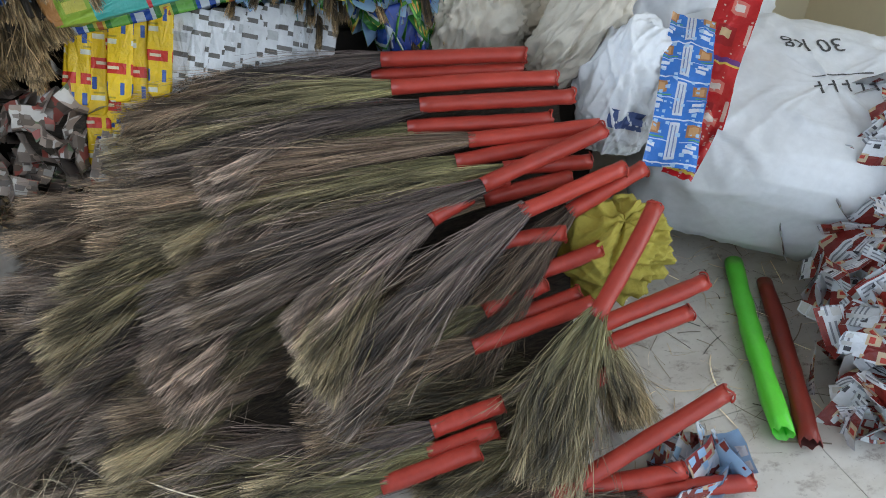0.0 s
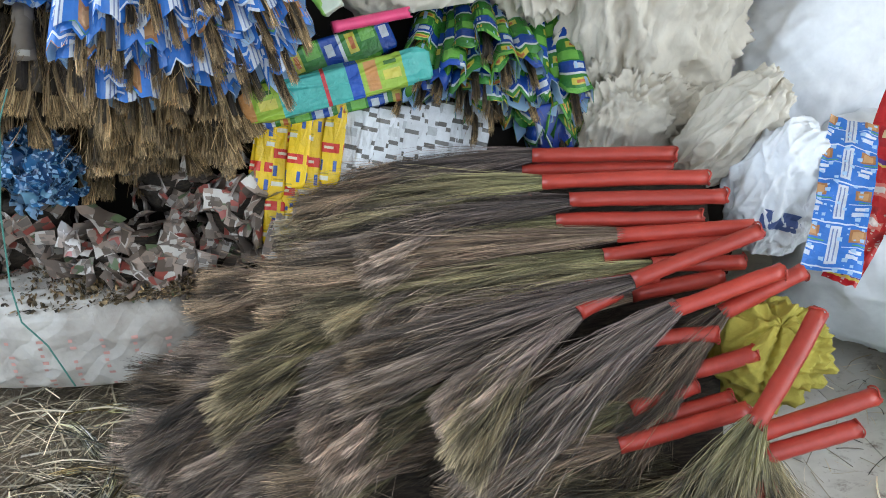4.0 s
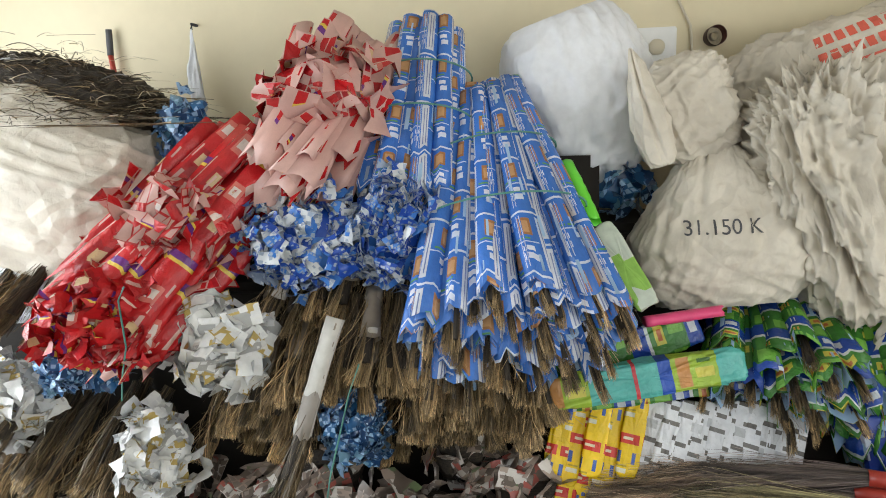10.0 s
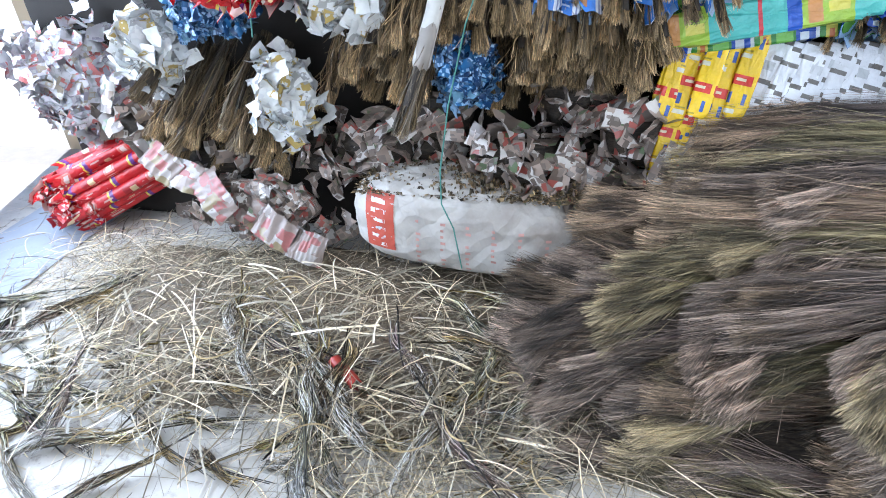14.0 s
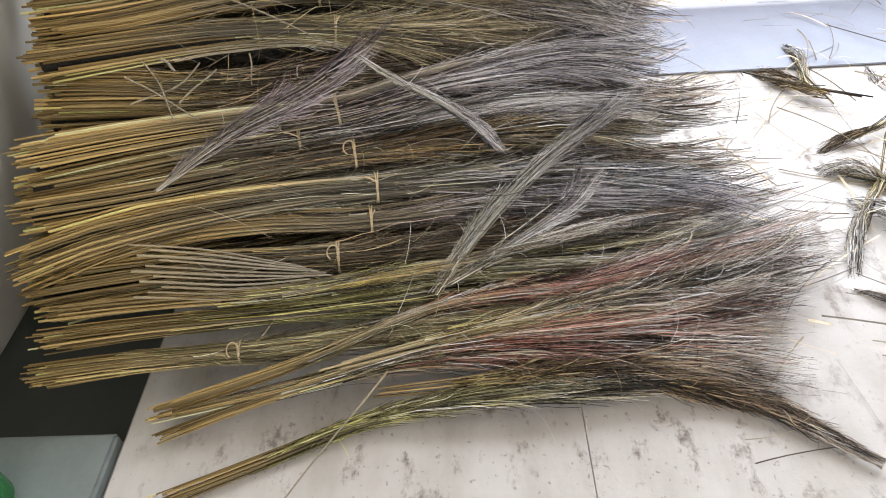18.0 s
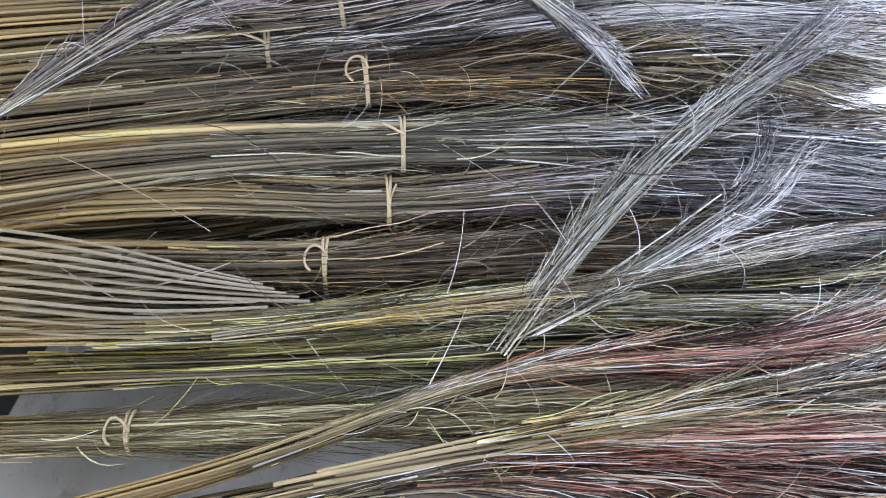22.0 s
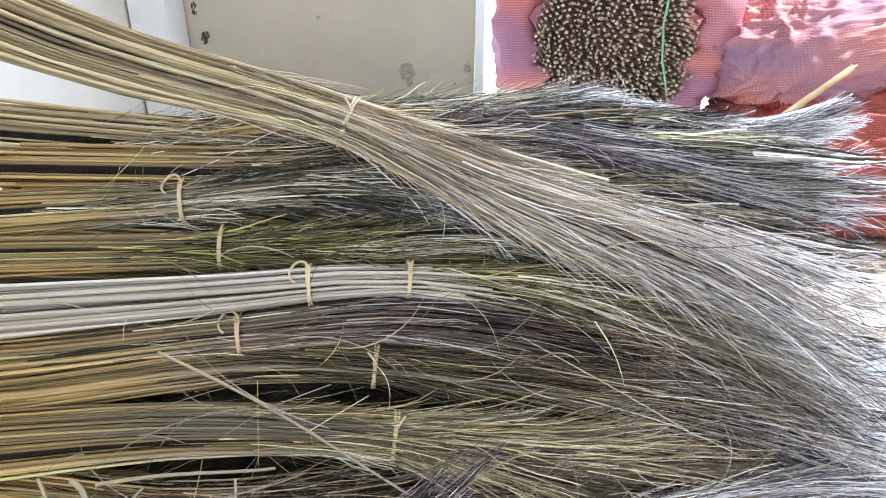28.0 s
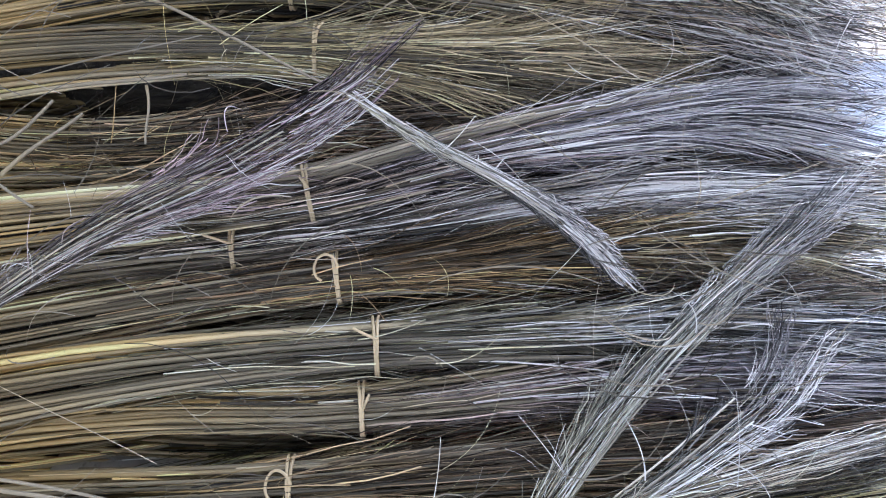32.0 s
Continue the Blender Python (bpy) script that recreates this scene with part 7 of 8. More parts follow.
# green, yellow and white packs
packet("snack_packet", "long aqua and lime printed film pack, shiny", (-0.42, 1.74, 0.85), (0.1, 1.8, 0.93), 0.1, 0.05, LIME_PRINT, 401)
packet("snack_packet", "dark green printed film pack", (-0.42, 1.83, 0.88), (0.0, 1.9, 0.99), 0.1, 0.05, GREEN_PRINT, 402)
packet("snack_packet", "green and blue film pack under the others", (-0.42, 1.8, 0.81), (0.05, 1.86, 0.86), 0.09, 0.05, GREEN_PRINT, 403)
wrapped_bundle("wrapped_broom_bundle", "brooms in green, blue and yellow film with open ends", (0.28, 2.2, 1.02), (0.22, 1.84, 0.86), (0.16, 0.05), (0.24, 0.09), 24, GREEN_PRINT, PALE_BLUE, 17, 0.036, 0.7, cord=False, tier=0.05, jag=0.1)
wrapped_bundle("wrapped_broom_bundle", "brooms in blue and green film hanging over the edge", (0.5, 2.1, 0.98), (0.46, 1.84, 0.72), (0.1, 0.05), (0.13, 0.09), 12, GREEN_PRINT, PALE_BLUE, 18, 0.04, 0.5, cord=False, tier=0.05, jag=0.1)
packet("snack_packet", "flattened blue film pack with a pale panel", (0.44, 1.82, 0.78), (0.47, 1.78, 0.6), 0.1, 0.03, printed("deep_blue_film", [((0.015, 0.05, 0.32), 6), ((0.5, 0.55, 0.65), 1)], scale=9), 404)
for i in range(7):
    x = -0.36 + 0.032 * i
    packet("snack_packet", "bright yellow printed film packet", (x, 1.83 + 0.01 * (i % 3), 0.83 - 0.01 * (i % 2)), (x - 0.05, 1.73, 0.62 - 0.03 * (i % 3)), 0.062, 0.03, YELLOW_PRINT, 410 + i, "yellow packets")
for i in range(2):
    packet("snack_packet", "yellow printed packet hanging below the stack", (-0.37 + 0.025 * i, 1.74, 0.6 - 0.02 * i), (-0.4 + 0.02 * i, 1.7, 0.44), 0.06, 0.03, YELLOW_PRINT, 420 + i, "yellow packets")
for i in range(9):
    x = -0.14 + 0.045 * i
    packet("snack_packet", "white and grey film packet with dark bars", (x + 0.03, 1.84, 0.8), (x - 0.04, 1.74, 0.58), 0.075, 0.03, GREY_PRINT, 430 + i, "white packets")
roll("plastic_roll", "rolled pink plastic film with a red end", (-0.16, 1.82, 1.03), (0.05, 1.87, 1.05), 0.019, PINK, PINK, 440)
roll("plastic_roll", "bright lime green plastic tube between the bundles", (-0.36, 2.06, 1.45), (-0.29, 1.88, 1.3), 0.022, GREEN, GREEN, 441)
packet("snack_packet", "white and lime film pack beside the blue fan", (-0.27, 1.94, 1.28), (-0.15, 1.82, 1.07), 0.07, 0.04, printed("white_lime_film", [((0.6, 0.66, 0.55), 4), ((0.3, 0.55, 0.1), 2)], scale=10), 442)
scrap_cluster("wrapper_bundle", "dark blue wrapped pack in the shade behind the sacks", (-0.2, 2.3, 1.38), (0.16, 0.1, 0.14), 40, NAVY_PRINT, PALE_BLUE, 19, 0.07, 0.05)

# sacks on the heap
sack("white_sack", "bulging white woven sack leaning on the wall", (-0.3, 2.3, 1.66), (0.24, 0.2, 0.3), 501, SACK_SMOOTH, (180, -18, 10), wr=0.012, fine=6, pleats=(9, 0.022, 1.6), power=0.8)
s2 = sack("tied_sack", "off-white woven sack with a marked weight and a twisted neck", (0.085, 2.07, 1.255), (0.26, 0.17, 0.255), 502, SACK_WHITE, (0, -5, 0), wr=0.012, fine=8, pinch=(-0.1, 0.3), pleats=(11, 0.035, 1.2), power=0.62, crumple=0.5)
sack("sack_neck", "mouth of an off-white sack folded over with a dark stripe", (-0.0, 2.1, 1.6), (0.16, 0.11, 0.13), 503, SACK_WHITE, (0, 74, 0), wr=0.01, fine=9, power=0.62, pleats=(8, 0.02, 0.6), crumple=0.5)
sack("sack_neck", "pulled-up corner of an off-white sack", (-0.14, 1.96, 1.59), (0.055, 0.06, 0.18), 504, SACK_WHITE, (0, -16, 0), wr=0.012, fine=9, stretch=(1, 1, 0.3), power=0.8, pleats=(5, 0.03, 0.3), pinch=(-0.2, 0.35))
sack("draped_sack", "empty off-white sacks draped in long folds", (0.42, 2.05, 1.33), (0.21, 0.17, 0.39), 505, SACK_WHITE, (0, -24, 0), wr=0.038, fine=9, stretch=(1.3, 1.3, 0.45), power=0.6, pleats=(12, 0.075, 0.2), crumple=0.8, res=(240, 150))
sack("draped_sack", "loose fold of off-white sacking hanging beside the draped ones", (0.68, 2.0, 1.36), (0.14, 0.13, 0.36), 515, SACK_WHITE, (0, -14, 20), wr=0.034, fine=10, stretch=(1.3, 1.3, 0.45), power=0.65, pleats=(9, 0.065, 0.2), crumple=0.8, res=(240, 150))
sack("white_sack", "off-white sack with red lettering at the wall", (0.55, 2.4, 1.68), (0.42, 0.15, 0.2), 506, SACK_WHITE, (0, -14, 0), wr=0.02, fine=6, power=0.6, crumple=0.5)
sack("draped_sack", "crumpled empty white sacks pushed into a heap", (0.8, 2.05, 0.95), (0.3, 0.24, 0.4), 507, SACK_WHITE, (0, 0, 0), wr=0.034, fine=11, stretch=(1.2, 1.2, 0.4), pleats=(10, 0.05, 0.3), crumple=0.8)
sack("draped_sack", "crumpled white sack hanging beside the brooms", (0.72, 1.9, 0.66), (0.22, 0.16, 0.2), 508, SACK_WHITE, (0, 10, 0), wr=0.032, fine=12, stretch=(1.2, 1.2, 0.5), pleats=(8, 0.04, 0.3), crumple=0.8)
sack("draped_sack", "white sack corner drooping over the brooms", (0.9, 1.62, 0.72), (0.09, 0.1, 0.2), 509, SACK_WHITE, (20, 28, 0), wr=0.02, fine=10, stretch=(1.4, 1.4, 0.4), pleats=(6, 0.035, 0.3))
sack("grass_sack", "big soft white sack of grass with long creases", (-2.04, 2.06, 1.4), (0.47, 0.24, 0.34), 510, SACK_WHITE, (0, 20, 0), wr=0.02, fine=7, stretch=(0.2, 1, 1.6), crumple=0.6)
sack("grass_sack", "lower soft white sack under the grass sack", (-2.1, 2.05, 1.14), (0.44, 0.2, 0.18), 511, SACK_CLEAN, (0, 0, 0), wr=0.018, fine=6, stretch=(0.3, 1, 1.4), crumple=0.5)
sack("printed_sack", "dusty white woven sack with red print lying on its side", (-0.97, 1.68, 0.28), (0.37, 0.16, 0.15), 512, SACK_DUSTY, (0, 4, -2), wr=0.006, fine=5, power=0.6)

# grass in the open sack
litter("loose_grass_heap", "dark dry grass stuffed in the mouth of the sack", 21, 3600, (-2.4, 1.85), (-1.52, 2.35), heap(-2.08, 2.08, 0.5, 0.28, 0.26), (0.05, 0.2), HEADS[0], 0.0026, None, 0.6).location = (0, 0, 1.6)
litter("grass_tufts", "pale broken grass ends sticking out of the sack", 22, 420, (-2.35, 1.84), (-1.6, 2.3), heap(-2.08, 2.06, 0.5, 0.28, 0.3), (0.06, 0.2), STRAW, 0.0024, None, 0.6).location = (0, 0, 1.62)
sack("grass_mound", "dark matted grass bulging from the white sack", (-2.0, 2.14, 1.68), (0.36, 0.18, 0.15), 513, CORE, (0, 15, 0), wr=0.02, fine=8)

litter("sack_debris", "brown grass debris and dust on top of the printed sack", 29, 4200, (-1.3, 1.56), (-0.62, 1.82), heap(-0.96, 1.72, 0.5, 0.2, 0.02), (0.004, 0.022), HEADS[1], 0.007).location = (0, 0, 0.405)

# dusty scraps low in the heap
# CORE hearts paint the shade between the pieces
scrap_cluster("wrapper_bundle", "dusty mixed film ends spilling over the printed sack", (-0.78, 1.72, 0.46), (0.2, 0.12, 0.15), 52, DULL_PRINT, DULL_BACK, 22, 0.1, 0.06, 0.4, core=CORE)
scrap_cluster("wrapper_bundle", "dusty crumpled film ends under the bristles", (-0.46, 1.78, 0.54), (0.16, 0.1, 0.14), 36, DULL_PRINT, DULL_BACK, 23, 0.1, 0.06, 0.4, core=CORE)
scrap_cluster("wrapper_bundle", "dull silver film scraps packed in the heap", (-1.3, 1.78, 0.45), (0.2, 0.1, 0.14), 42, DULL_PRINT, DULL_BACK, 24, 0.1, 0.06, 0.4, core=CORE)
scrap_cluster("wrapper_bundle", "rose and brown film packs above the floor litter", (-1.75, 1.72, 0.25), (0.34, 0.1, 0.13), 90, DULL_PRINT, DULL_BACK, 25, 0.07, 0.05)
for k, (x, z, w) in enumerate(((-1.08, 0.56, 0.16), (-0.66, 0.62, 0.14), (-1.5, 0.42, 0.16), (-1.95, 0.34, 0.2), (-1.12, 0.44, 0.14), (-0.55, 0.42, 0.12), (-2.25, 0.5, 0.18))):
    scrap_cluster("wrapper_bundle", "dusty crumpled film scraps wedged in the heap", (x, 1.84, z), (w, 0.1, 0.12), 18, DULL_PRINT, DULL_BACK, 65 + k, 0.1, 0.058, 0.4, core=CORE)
rng = R(451)
for i in range(6):
    x, z = -2.15 + 0.115 * i, 0.44 - 0.045 * i
    film_strip("snack_packet", "crumpled rose and silver film packet on the litter", (x, 1.7 - 0.02 * i + rng.uniform(-0.03, 0.03), z + rng.uniform(-0.03, 0.03)), (x + 0.13, 1.66 - 0.02 * i + rng.uniform(-0.04, 0.04), z - 0.06 + rng.uniform(-0.03, 0.03)), 0.11, DUSTY_ROSE, DULL_BACK, 480 + i, (0, -1, 0.6), 0.02)

# heart of the heap, solid behind its face; near-black to paint gap shade
gap_dark = plain("heap_gap_dark", (0.016, 0.012, 0.009), 0.9, 0.4, 14)
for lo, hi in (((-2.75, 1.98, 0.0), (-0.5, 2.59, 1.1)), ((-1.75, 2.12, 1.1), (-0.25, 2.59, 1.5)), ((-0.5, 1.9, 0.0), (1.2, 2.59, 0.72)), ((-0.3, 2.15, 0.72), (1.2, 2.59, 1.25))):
    tagged(new("packed_stock", box("packed_stock", lo, hi, gap_dark, 0.03)), "near-black filler block inside the heap, coloured as gap shade", "broom stock")


# bed coloured near-black, as the shade under the brooms
wedge("broom_bed", "near-black matted grass under the heaped brooms, coloured as shade", (-0.95, 0.8), (0.36, 1.9), -17.5, lambda u, v: np.clip(0.05 + 0.72 * (v - 0.85) - 0.13, 0, 0.6), CORE, 520)
# the bed's near-black streaks stand for shade under the sheaves
sack("sheaf_bed", "packed grass under the tied sheaves, near-black as painted shade", (-2.5, -0.42, 0.0), (0.5, 0.56, 0.4), 521, streaked("sheaf_bed_shade", (0.006, 0.005, 0.004), (0.07, 0.058, 0.04), (170, 5, 170)), (0, -28, 0), wr=0.03, fine=8, flat=2)

# ---- beside the brooms ----
big = sack("white_sack", "full clean white woven sack with a hand-marked weight", (1.63, 1.46, 0.36), (0.5, 0.37, 0.24), 530, SACK_SMOOTH, (22, 6, -34), wr=0.014, fine=4, power=0.5)
sack("white_sack", "plump white sack standing behind the marked one", (1.55, 2.15, 0.62), (0.42, 0.3, 0.5), 533, SACK_SMOOTH, (0, 0, 12), wr=0.02, fine=5)
sack("small_bag", "small white bag with blue lettering, crumpled", (1.0, 1.5, 0.58), (0.12, 0.1, 0.2), 531, SACK_CLEAN, (-10, 12, 0), wr=0.022, fine=8)
film_strip("snack_packet", "hanging blue printed film strip with cracker pictures", (1.2, 1.52, 0.76), (0.97, 1.2, 0.5), 0.125, BLUE_PRINT, PALE_BLUE, 460, (-0.35, -0.6, 0.7), 0.02)
film_strip("snack_packet", "red printed film strip curling beside the sack", (1.42, 1.6, 0.86), (1.12, 1.3, 0.55), 0.11, RED_PRINT, PALE_RED, 461, (-0.35, -0.6, 0.7), -0.02)
film_strip("snack_packet", "creased red film sleeve end under the strips", (1.22, 1.38, 0.6), (1.0, 1.2, 0.47), 0.08, RED_PRINT, PALE_RED, 465, (-0.35, -0.6, 0.7), 0.02)
sack("yellow_cloth", "crumpled mustard yellow cloth stuffed behind handles", (0.84, 1.2, 0.27), (0.16, 0.13, 0.15), 532, YELLOW_CLOTH, (20, 0, 0), wr=0.024, fine=7, crumple=0.7, power=0.8, pleats=(7, 0.03, 0.3), stretch=(0.6, 1, 1))
roll("plastic_roll", "lime green rolled plastic sheet lying on the floor", (1.39, 1.31, 0.03), (1.07, 0.7, 0.03), 0.028, GREEN, GREEN, 462)
roll("plastic_roll", "maroon plastic sleeve lying beside the green roll", (1.42, 1.2, 0.025), (1.11, 0.66, 0.025), 0.024, DARK_RED, HOLE, 463)
roll("plastic_roll", "short broken red sleeve on the litter", (-1.23, 1.12, 0.12), (-1.14, 1.05, 0.1), 0.018, RED, HOLE, 464)
scrap_cluster("sachet_pile", "strung maroon and silver sachets piled beside the sack", (1.62, 1.0, 0.16), (0.22, 0.3, 0.22), 130, SACHET_PRINT, FILM_BACK, 26, 0.12, 0.085, 0.16)
scrap_cluster("sachet_pile", "maroon and silver sachets heaped on the white sack", (1.8, 1.2, 0.44), (0.24, 0.24, 0.2), 150, SACHET_PRINT, FILM_BACK, 27, 0.12, 0.085, 0.16)
scrap_cluster("sachet_pile", "silver and maroon sachets sliding off the pile", (1.5, 0.88, 0.12), (0.16, 0.2, 0.16), 110, SACHET_PRINT, FILM_BACK, 63, 0.12, 0.085, 0.16)
scrap_cluster("sachet_pile", "maroon sachets between the sack and the wall", (1.72, 1.14, 0.3), (0.2, 0.22, 0.2), 110, SACHET_PRINT, FILM_BACK, 64, 0.12, 0.085, 0.16)
scrap_cluster("sachet_pile", "loose silver sachets lying at the foot of the pile", (1.4, 0.72, 0.05), (0.18, 0.16, 0.06), 60, SACHET_PRINT, FILM_BACK, 28, 0.12, 0.085, 0.16)
scrap_cluster("sachet_pile", "few silver and blue sachets under the handles", (0.82, 0.72, 0.02), (0.12, 0.09, 0.03), 16, SACHET_PRINT, PALE_BLUE, 29, 0.12, 0.085, 0.16)

# ---- outside the doorway ----
def bag(name, label, centre, size, seed, mat, rot=(0, 0, 0), **more):
    return tagged(sack(name, label, centre, size, seed, mat, rot, **more), category="net bag")


bag("net_bag", "big red net bag stuffed with grass in horizontal folds", (-4.0, 0.92, 0.25), (0.4, 0.44, 0.28), 540, NET, wr=0.04, fine=6, stretch=(0.5, 0.5, 2.2), flat=0.95)
bag("net_bag", "low red net bag lying beside the doorway", (-3.95, 1.8, 0.19), (0.28, 0.42, 0.22), 542, NET, wr=0.035, fine=7, flat=0.95)
bag("net_bag", "pink net bag lying on top of the red one", (-4.02, 0.8, 0.62), (0.34, 0.4, 0.17), 543, BAND_NET, (8, 0, 6), wr=0.04, fine=7)
pink = bag("stem_bag", "pink net bag with its mouth open on cut grass stems", (-4.45, 0.1, 0.6), (0.5, 0.4, 0.5), 541, NET_PINK, wr=0.04, fine=5, flat=0.95)
# the packed stems in the mouth of the pink bag
rng = R(88)
n = 900
a = rng.rand(n) * 6.283
r = 0.27 * np.sqrt((np.arange(n) + 0.5) / n)
a = np.arange(n) * 2.399963
C = np.stack([np.stack([np.full(n, 0.0), r * np.cos(a) + rng.normal(0, 0.002, n), r * np.sin(a) * 1.05 + rng.normal(0, 0.002, n)], 1), np.stack([0.2 + rng.uniform(-0.02, 0.02, n), r * np.cos(a) + rng.normal(0, 0.006, n), r * np.sin(a) * 1.05], 1)], 1)[:, ::-1]
v, f, uv = rods(C, np.full((n, 2), 0.0052) * rng.uniform(0.7, 1.15, (n, 1)), 6)
ob = new("cut_stems", mesh_of("cut_stems", v, f, [plain("cut_stem_ends", (0.46, 0.4, 0.29), 0.8, 0.3, 60)], smooth=False))
ob.location = (-4.06, 0.1, 0.62)
tagged(ob, "tightly packed cut ends of grass stems", "grass stems", kind="stuff")


def torn_rim(place, R0, r0, mat, seed):
    """The loose rim of net round the mouth of the bag."""
    rng = R(seed)
    n, k = 64, 14
    u, w = np.meshgrid(np.arange(n) * 2 * np.pi / n, np.arange(k) * 2 * np.pi / k, indexing="ij")
    rr = r0 * (1 + 0.5 * np.sin(u * 5 + 1) * np.sin(w + u) + 0.25 * np.sin(17 * u + 2 * w) + 0.3 * rng.normal(0, 0.4, (n, 1)))
    rad = R0 + rr * np.cos(w) + 0.03 * np.sin(3 * u)
    V = np.stack([rr * 0.8 * np.sin(w), rad * np.cos(u), rad * 1.05 * np.sin(u)], 2).reshape(-1, 3)
    f = [[i * k + j, ((i + 1) % n) * k + j, ((i + 1) % n) * k + (j + 1) % k, i * k + (j + 1) % k] for i in range(n) for j in range(k)]
    ob = new("net_rim", mesh_of("net_rim", V, f, [mat]))
    ob.parent = pink
    ob.location = Vector(place) - pink.location
    return ob


torn_rim((-3.92, 0.1, 0.62), 0.33, 0.075, NET_PINK, 89)
part("cord", tube_line("cord", [(0.6, 0.18, 0.36), (0.61, 0.155, 0.23), (0.6, 0.145, 0.1), (0.61, 0.155, -0.02), (0.6, 0.185, -0.12)], 0.004, plain("pale_green_string", (0.25, 0.5, 0.28), 0.5)), pink, None, "green plastic string")
part("cord", tube_line("cord", [(0.58, -0.1, 0.45), (0.62, -0.02, 0.4), (0.6, 0.06, 0.47)], 0.005, plain("blue_string", (0.03, 0.25, 0.6), 0.5)), pink, None, "blue plastic string")
YELLOW_FILM = plain("yellow_plastic_sheet", (0.75, 0.6, 0.03), 0.35, 0.12, 10)
sack("plastic_sheet", "bright yellow plastic sheet thrown over the net bag", (-3.78, 1.75, 0.42), (0.2, 0.3, 0.04), 544, YELLOW_FILM, (4, 16, 0), wr=0.022, fine=11, crumple=0.6)
sack("plastic_sheet", "yellow plastic sheet hanging down the red net bag", (-3.62, 1.22, 0.42), (0.04, 0.09, 0.24), 545, YELLOW_FILM, (24, 12, 0), wr=0.018, fine=12, crumple=0.6)
sack("plastic_sheet", "pink and white crumpled cloth on the net bag", (-3.64, 1.38, 0.36), (0.08, 0.14, 0.1), 546, plain("lilac_cloth", (0.6, 0.36, 0.5), 0.7, 0.3, 18, hue=(0.7, 0.66, 0.68)), (0, 0, 0), wr=0.04, fine=12)
roll("bamboo_slat", "pale split bamboo slat leaning on the net bag", (-3.41, -0.09, 0.016), (-3.55, 0.715, 0.615), 0.011, PEEL, PEEL, 465, "bamboo slat")

# ---- small things ----
def bottle(x, y, z):
    """A green soft drink bottle, turned from its profile."""
    rr = [(r * 1.72, h * 1.5) for r, h in ((0.0, 0.0), (0.026, 0.0), (0.031, 0.006), (0.031, 0.09), (0.028, 0.11), (0.031, 0.13), (0.03, 0.17), (0.024, 0.2), (0.013, 0.228), (0.012, 0.24))]
    ob = root("plastic_bottle", (x, y, z), "green translucent plastic bottle standing on the slab", "bottle")
    nu = 24
    a = np.arange(nu) * 2 * np.pi / nu
    V = np.array([(r * np.cos(t), r * np.sin(t), h) for r, h in rr for t in a])
    f = [[i * nu + j, i * nu + (j + 1) % nu, (i + 1) * nu + (j + 1) % nu, (i + 1) * nu + j] for i in range(len(rr) - 1) for j in range(nu)]
    m, nt, b = node_material("green_bottle_plastic")
    b.inputs["Base Color"].default_value = (0.01, 0.36, 0.06, 1)
    b.inputs["Roughness"].default_value, b.inputs["Transmission Weight"].default_value = 0.12, 0.35
    part("body", mesh_of("body", V, f, [m]), ob)
    cap = tube_mesh("cap", 5, GREEN, GREEN, 0.03, 0.023, 1, 0, 0.0, 20, 3)
    part("cap", cap, ob, along((0, 0, 0.382), (0, 0, 0.352), (1, 0, 0)), "green screw cap")
    return ob


bottle(-1.4, -0.945, 0.012)


# writing on the sacks, laid on their cloth
from mathutils.bvhtree import BVHTree


def on_cloth(name, me, m, target, parent_label, away):
    """Lays a flat mesh, posed by m, on the target's surface along the direction away."""
    dg = bpy.context.evaluated_depsgraph_get()
    dg.update()
    inv = target.matrix_basis.inverted()
    bm = bmesh.new()
    bm.from_mesh(target.data)
    tree = BVHTree.FromBMesh(bm)
    bm.free()
    d = (inv.to_3x3() @ Vector(away)).normalized()
    for v in me.vertices:
        p = inv @ (m @ v.co)
        hit = tree.ray_cast(p, d)
        v.co = (hit[0] if hit[0] else p) - d * 0.002
    ob = new(name, me)
    ob.parent = target
    return tagged(ob, parent_label)


def text_mesh(words, size, mat):
    cu = bpy.data.curves.new("writing", "FONT")
    cu.body, cu.size, cu.align_x, cu.align_y = words, size, "CENTER", "CENTER"
    ob = new("writing", cu)
    bpy.context.view_layer.update()
    me = bpy.data.meshes.new_from_object(ob.evaluated_get(bpy.context.evaluated_depsgraph_get()))
    bpy.data.objects.remove(ob)
    me.materials.clear()
    me.materials.append(mat)
    bm = bmesh.new()
    bm.from_mesh(me)
    bmesh.ops.triangulate(bm, faces=bm.faces[:])
    bmesh.ops.subdivide_edges(bm, edges=bm.edges[:], cuts=1)
    bm.to_mesh(me)
    bm.free()
    return me


def bar_mesh(rects, mat):
    """Flat bars (x, y, width, height) cut fine enough to follow the cloth."""
    V, F = [], []
    for x, y, w, h in rects:
        nx, ny = max(2, int(w / 0.015)), max(2, int(h / 0.015))
        b = len(V)
        V += [(x + w * i / nx, y + h * j / ny, 0) for j in range(ny + 1) for i in range(nx + 1)]
        F += [[b + j * (nx + 1) + i, b + j * (nx + 1) + i + 1, b + (j + 1) * (nx + 1) + i + 1, b + (j + 1) * (nx + 1) + i] for j in range(ny) for i in range(nx)]
    return mesh_of("writing", V, F, [mat], smooth=False)



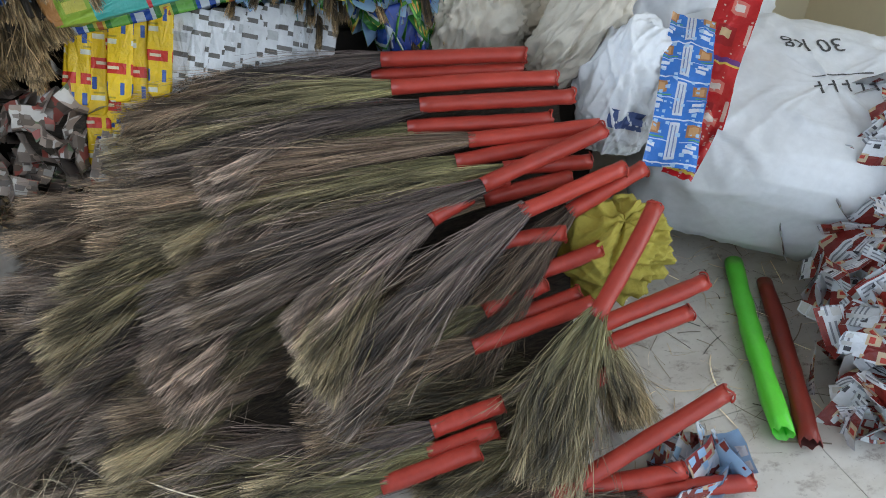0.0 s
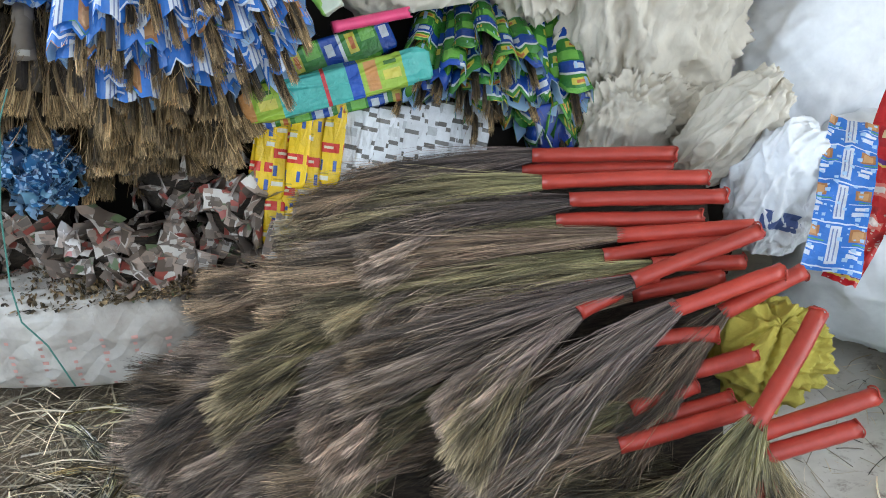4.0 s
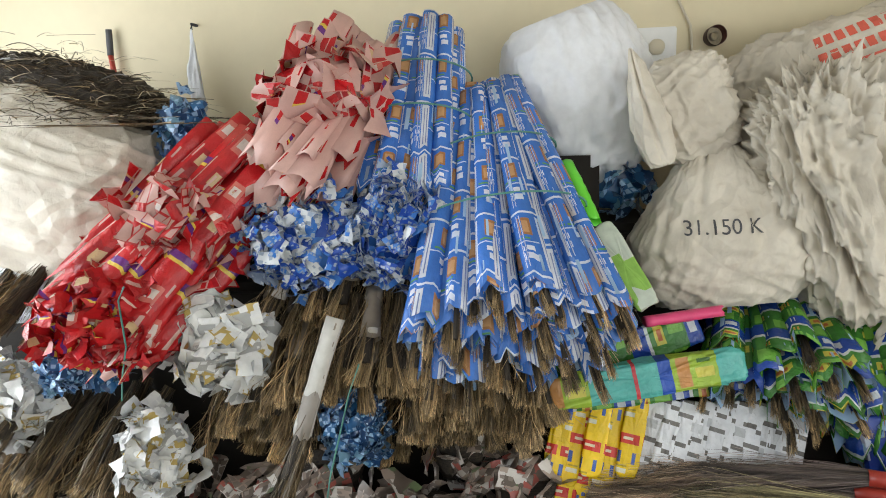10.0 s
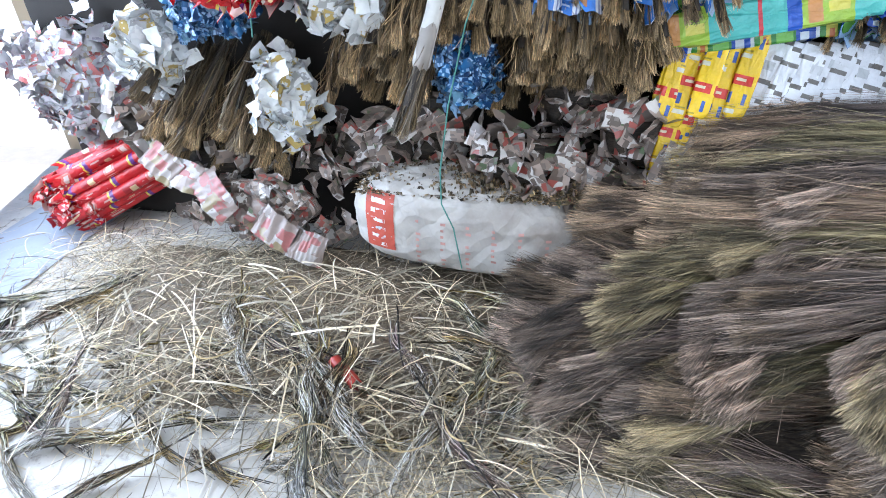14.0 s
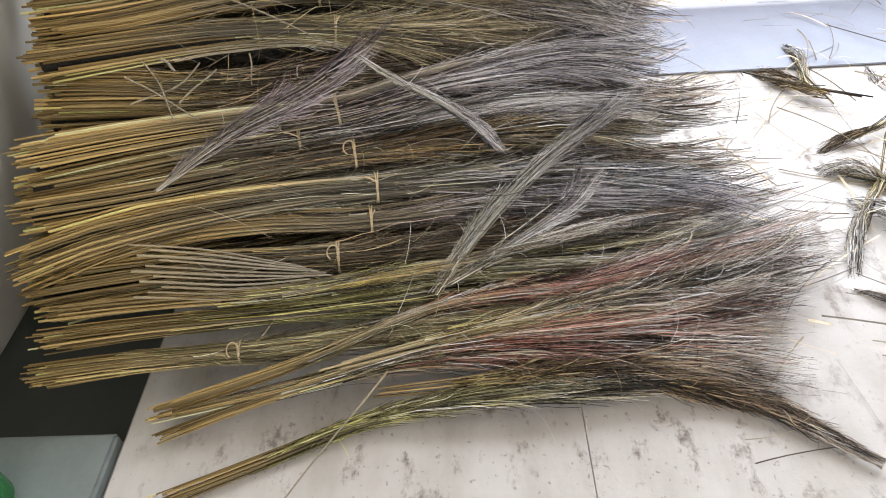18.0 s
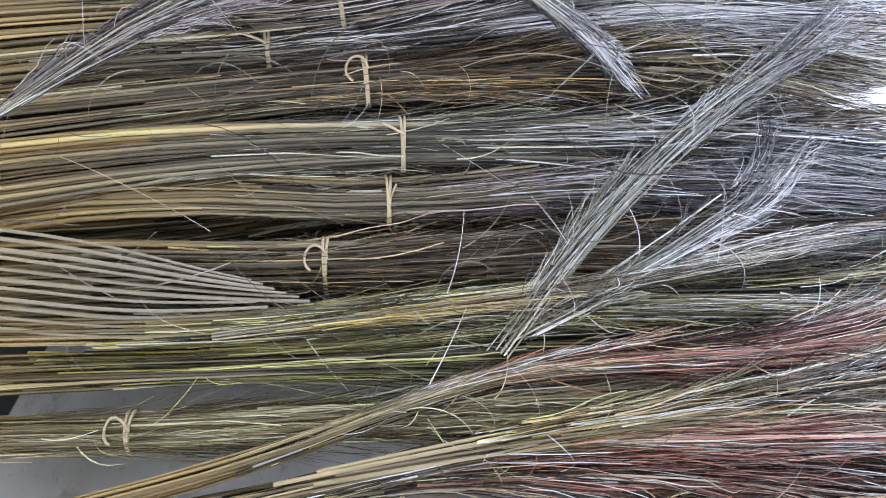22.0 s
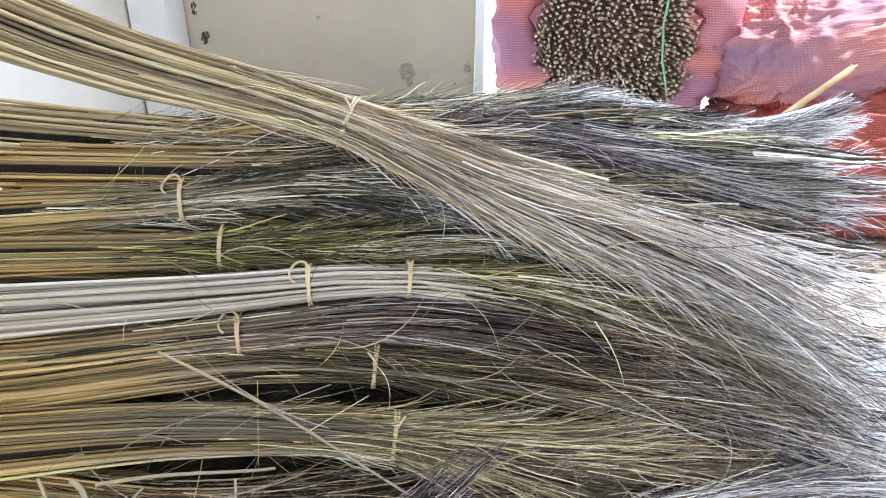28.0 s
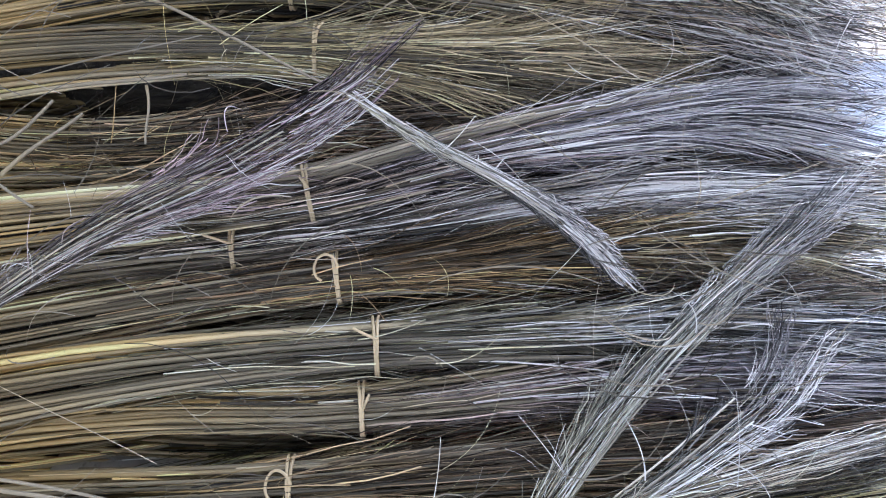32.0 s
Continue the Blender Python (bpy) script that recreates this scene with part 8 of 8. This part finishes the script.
# twine hanging over the heap
tagged(new("twine", tube_line("twine", [(-1.47, 1.53, 1.2), (-1.476, 1.51, 1.17), (-1.491, 1.54, 1.04), (-1.52, 1.55, 0.95), (-1.535, 1.56, 0.885)], 0.0025, CORD)), "thin green twine hanging from the red bundle", "twine", "hanging twine")
tagged(new("twine", tube_line("twine", [(-0.9, 1.6, 0.98), (-0.916, 1.55, 0.92), (-0.961, 1.5, 0.724), (-0.988, 1.47, 0.543), (-0.985, 1.45, 0.45), (-0.96, 1.47, 0.36), (-0.95, 1.5, 0.2)], 0.0022, CORD)), "thin green twine trailing down over the printed sack", "twine", "hanging twine")

# ---- on the wall ----
ob = root("wall_brush", (-2.12, 2.585, 1.9), "short brush with a red and black handle hung on the wall", "brush")
part("handle", tube_mesh("handle", 71, INK, INK, 0.1, 0.013, 0.8, 0, 0.02, 12, 6), ob, along((0, -0.01, 0.1), (0, -0.012, 0.0)), "black grip")
part("shaft", tube_mesh("shaft", 72, RED, RED, 0.14, 0.012, 0.8, 0, 0.01, 12, 6), ob, along((0, -0.012, 0.0), (0.01, -0.012, -0.14)), "red shaft")
ob = root("hanging_bag", (-1.76, 2.58, 1.98), "thin white plastic bag hung on a wall hook", "bag")
part("hook", tube_line("hook", [(0, 0.02, 0.02), (0, -0.02, 0.02), (0, -0.025, 0.0)], 0.006, INK), ob)
part("strap", blob("strap", (0.03, 0.02, 0.2), 73, [SACK_CLEAN], 0.012, 0.8, 14, (1, 1, 0.3), (30, 30), pinch=(-0.2, 0.25)), ob, pose(0.0, -0.03, -0.19))
ob = root("wall_switch_box", (-0.0, 2.585, 1.83), "old cream electrical box with a brown stain", "switch box")
part("plate", box("plate", (-0.09, -0.012, -0.08), (0.06, 0.014, 0.07), WHITE_PAINT, 0.004), ob)
part("knob", blob("knob", (0.03, 0.012, 0.03), 74, [WALL_GREY], 0.002, 1, 8, res=(20, 12)), ob, pose(-0.01, -0.02, 0.0))
ob = root("wall_pipe_end", (0.19, 2.575, 1.86), "dark round pipe end sticking out of the wall", "pipe")
part("ring", tube_mesh("ring", 75, plain("rusty_iron", (0.07, 0.045, 0.03), 0.7, 0.3, 40), HOLE, 0.05, 0.034, 1, 0, 0.02, 20, 4), ob, along((0, 0.025, 0), (0, -0.03, 0)))
part("core", tube_mesh("core", 76, WALL_GREY, WALL_GREY, 0.04, 0.015, 1, 0, 0.02, 14, 3), ob, along((0, 0.025, 0), (0, -0.012, 0)))
tagged(new("wall_cable", tube_line("wall_cable", [(-0.02, 2.592, 2.25), (0.03, 2.59, 2.1), (0.07, 2.59, 1.98), (0.11, 2.588, 1.9), (0.12, 2.59, 1.78), (0.09, 2.592, 1.7)], 0.005, WALL_GREY)), "thin cream cable running down the wall", "cable")
stain = plain("damp_mould", (0.06, 0.055, 0.045), 0.9, 0.3, 40)
rng = R(91)
for k in range(44):
    y = -0.997 + abs(rng.normal(0, 0.012))
    z = rng.uniform(0.6, 1.9)
    r = rng.uniform(0.002, 0.009)
    ob = new("mould_spot", blob("mould_spot", (0.0012, r, r * rng.uniform(0.8, 2.2)), 700 + k, [stain], 0.003, 1.0, 60, res=(12, 8)))
    ob.parent = wl
    ob.location = (-3.1, y, z)
faded = plain("faded_damp_stain", (0.42, 0.38, 0.31), 0.85, 0.25, 60)
for k, (y, z, r) in enumerate(((-0.5, 0.66, 0.02), (-0.495, 0.635, 0.009), (-0.881, 0.645, 0.018), (-0.864, 0.655, 0.008), (-0.7, 0.78, 0.005), (-0.36, 0.67, 0.011), (-0.39, 0.63, 0.005), (-0.58, 0.9, 0.008))):
    ob = new("damp_stain", blob("damp_stain", (0.0012, r, r * 1.15), 760 + k, [faded], 0.007, 1.0, 60, res=(22, 14)))
    ob.parent = wl
    ob.location = (-3.1, y, z)

# ---- writing ----
def flat_frame(o, right, up):
    r, u = Vector(right).normalized(), Vector(up).normalized()
    n = r.cross(u).normalized()
    u = n.cross(r)
    return Matrix.Translation(o) @ Matrix((r, u, n)).transposed().to_4x4()


on_cloth("writing", text_mesh("31.150 K", 0.058, INK), flat_frame((0.06, 1.6, 1.27), (1, 0, 0.03), (0, 0, 1)), s2, "black marker weight", (0, 1, 0))
ps = bpy.data.objects["printed_sack"]
on_cloth("printing", bar_mesh([(-0.05, -0.09, 0.1, 0.19)], RED_INK), flat_frame((-1.22, 1.3, 0.31), (1, 0, -0.05), (0, 0, 1)), ps, "red printed panel", (0, 1, 0))
on_cloth("printing", bar_mesh([(-0.03, 0.03 * k - 0.08, 0.05, 0.014) for k in range(6)], SACK_CLEAN), flat_frame((-1.22, 1.3, 0.31), (1, 0, -0.05), (0, 0, 1)), ps, "white bars on the red panel", (0, 0.999, 0))
on_cloth("printing", bar_mesh([(0.08 * i, -0.1 + 0.022 * k, 0.01 if (i + k) % 3 else 0.016, 0.009) for i in range(6) for k in range(9) if (i * 5 + k * 3) % 7], FAINT_INK), flat_frame((-1.1, 1.3, 0.26), (1, 0, -0.05), (0, 0, 1)), ps, "rows of small red print", (0, 1, 0))["kind"] = "stuff"
w4 = [o for o in bpy.data.objects if o.get("label", "").startswith("off-white sack with red lettering")][0]
on_cloth("printing", bar_mesh([(0.035 * i, 0.05 * k, 0.024, 0.03) for i in range(8) for k in range(2)] + [(0, -0.03, 0.3, 0.008)], RED_INK), flat_frame((0.42, 2.0, 1.72), (1, 0, 0.35), (-0.35, 0, 1)), w4, "worn red block lettering", (0, 1, 0))
on_cloth("writing", text_mesh("30 kg", 0.085, INK), flat_frame((1.63, 1.47, 0.95), (-0.95, 0.25, 0), (-0.1, -0.8, -0.4)), big, "black marker weight, upside down", (0.05, 0.15, -1))
on_cloth("writing", bar_mesh([(-0.09, 0, 0.18, 0.005)] + [(-0.085 + 0.04 * k, -0.065, 0.007, 0.045) for k in range(5)] + [(-0.085 + 0.04 * k, -0.04, 0.022, 0.006) for k in range(5)], INK), flat_frame((1.63, 1.33, 0.95), (-0.95, 0.25, 0), (0.1, 0.8, 0.4)), big, "black marker bars under the weight", (0.05, 0.15, -1))
sb = bpy.data.objects["small_bag"]
on_cloth("printing", bar_mesh([(-0.06, -0.02, 0.11, 0.05)], BLUE_INK), flat_frame((0.97, 1.15, 0.58), (1, 0.1, -0.3), (0.3, 0, 1)), sb, "dark blue printed block", (0, 1, -0.2))
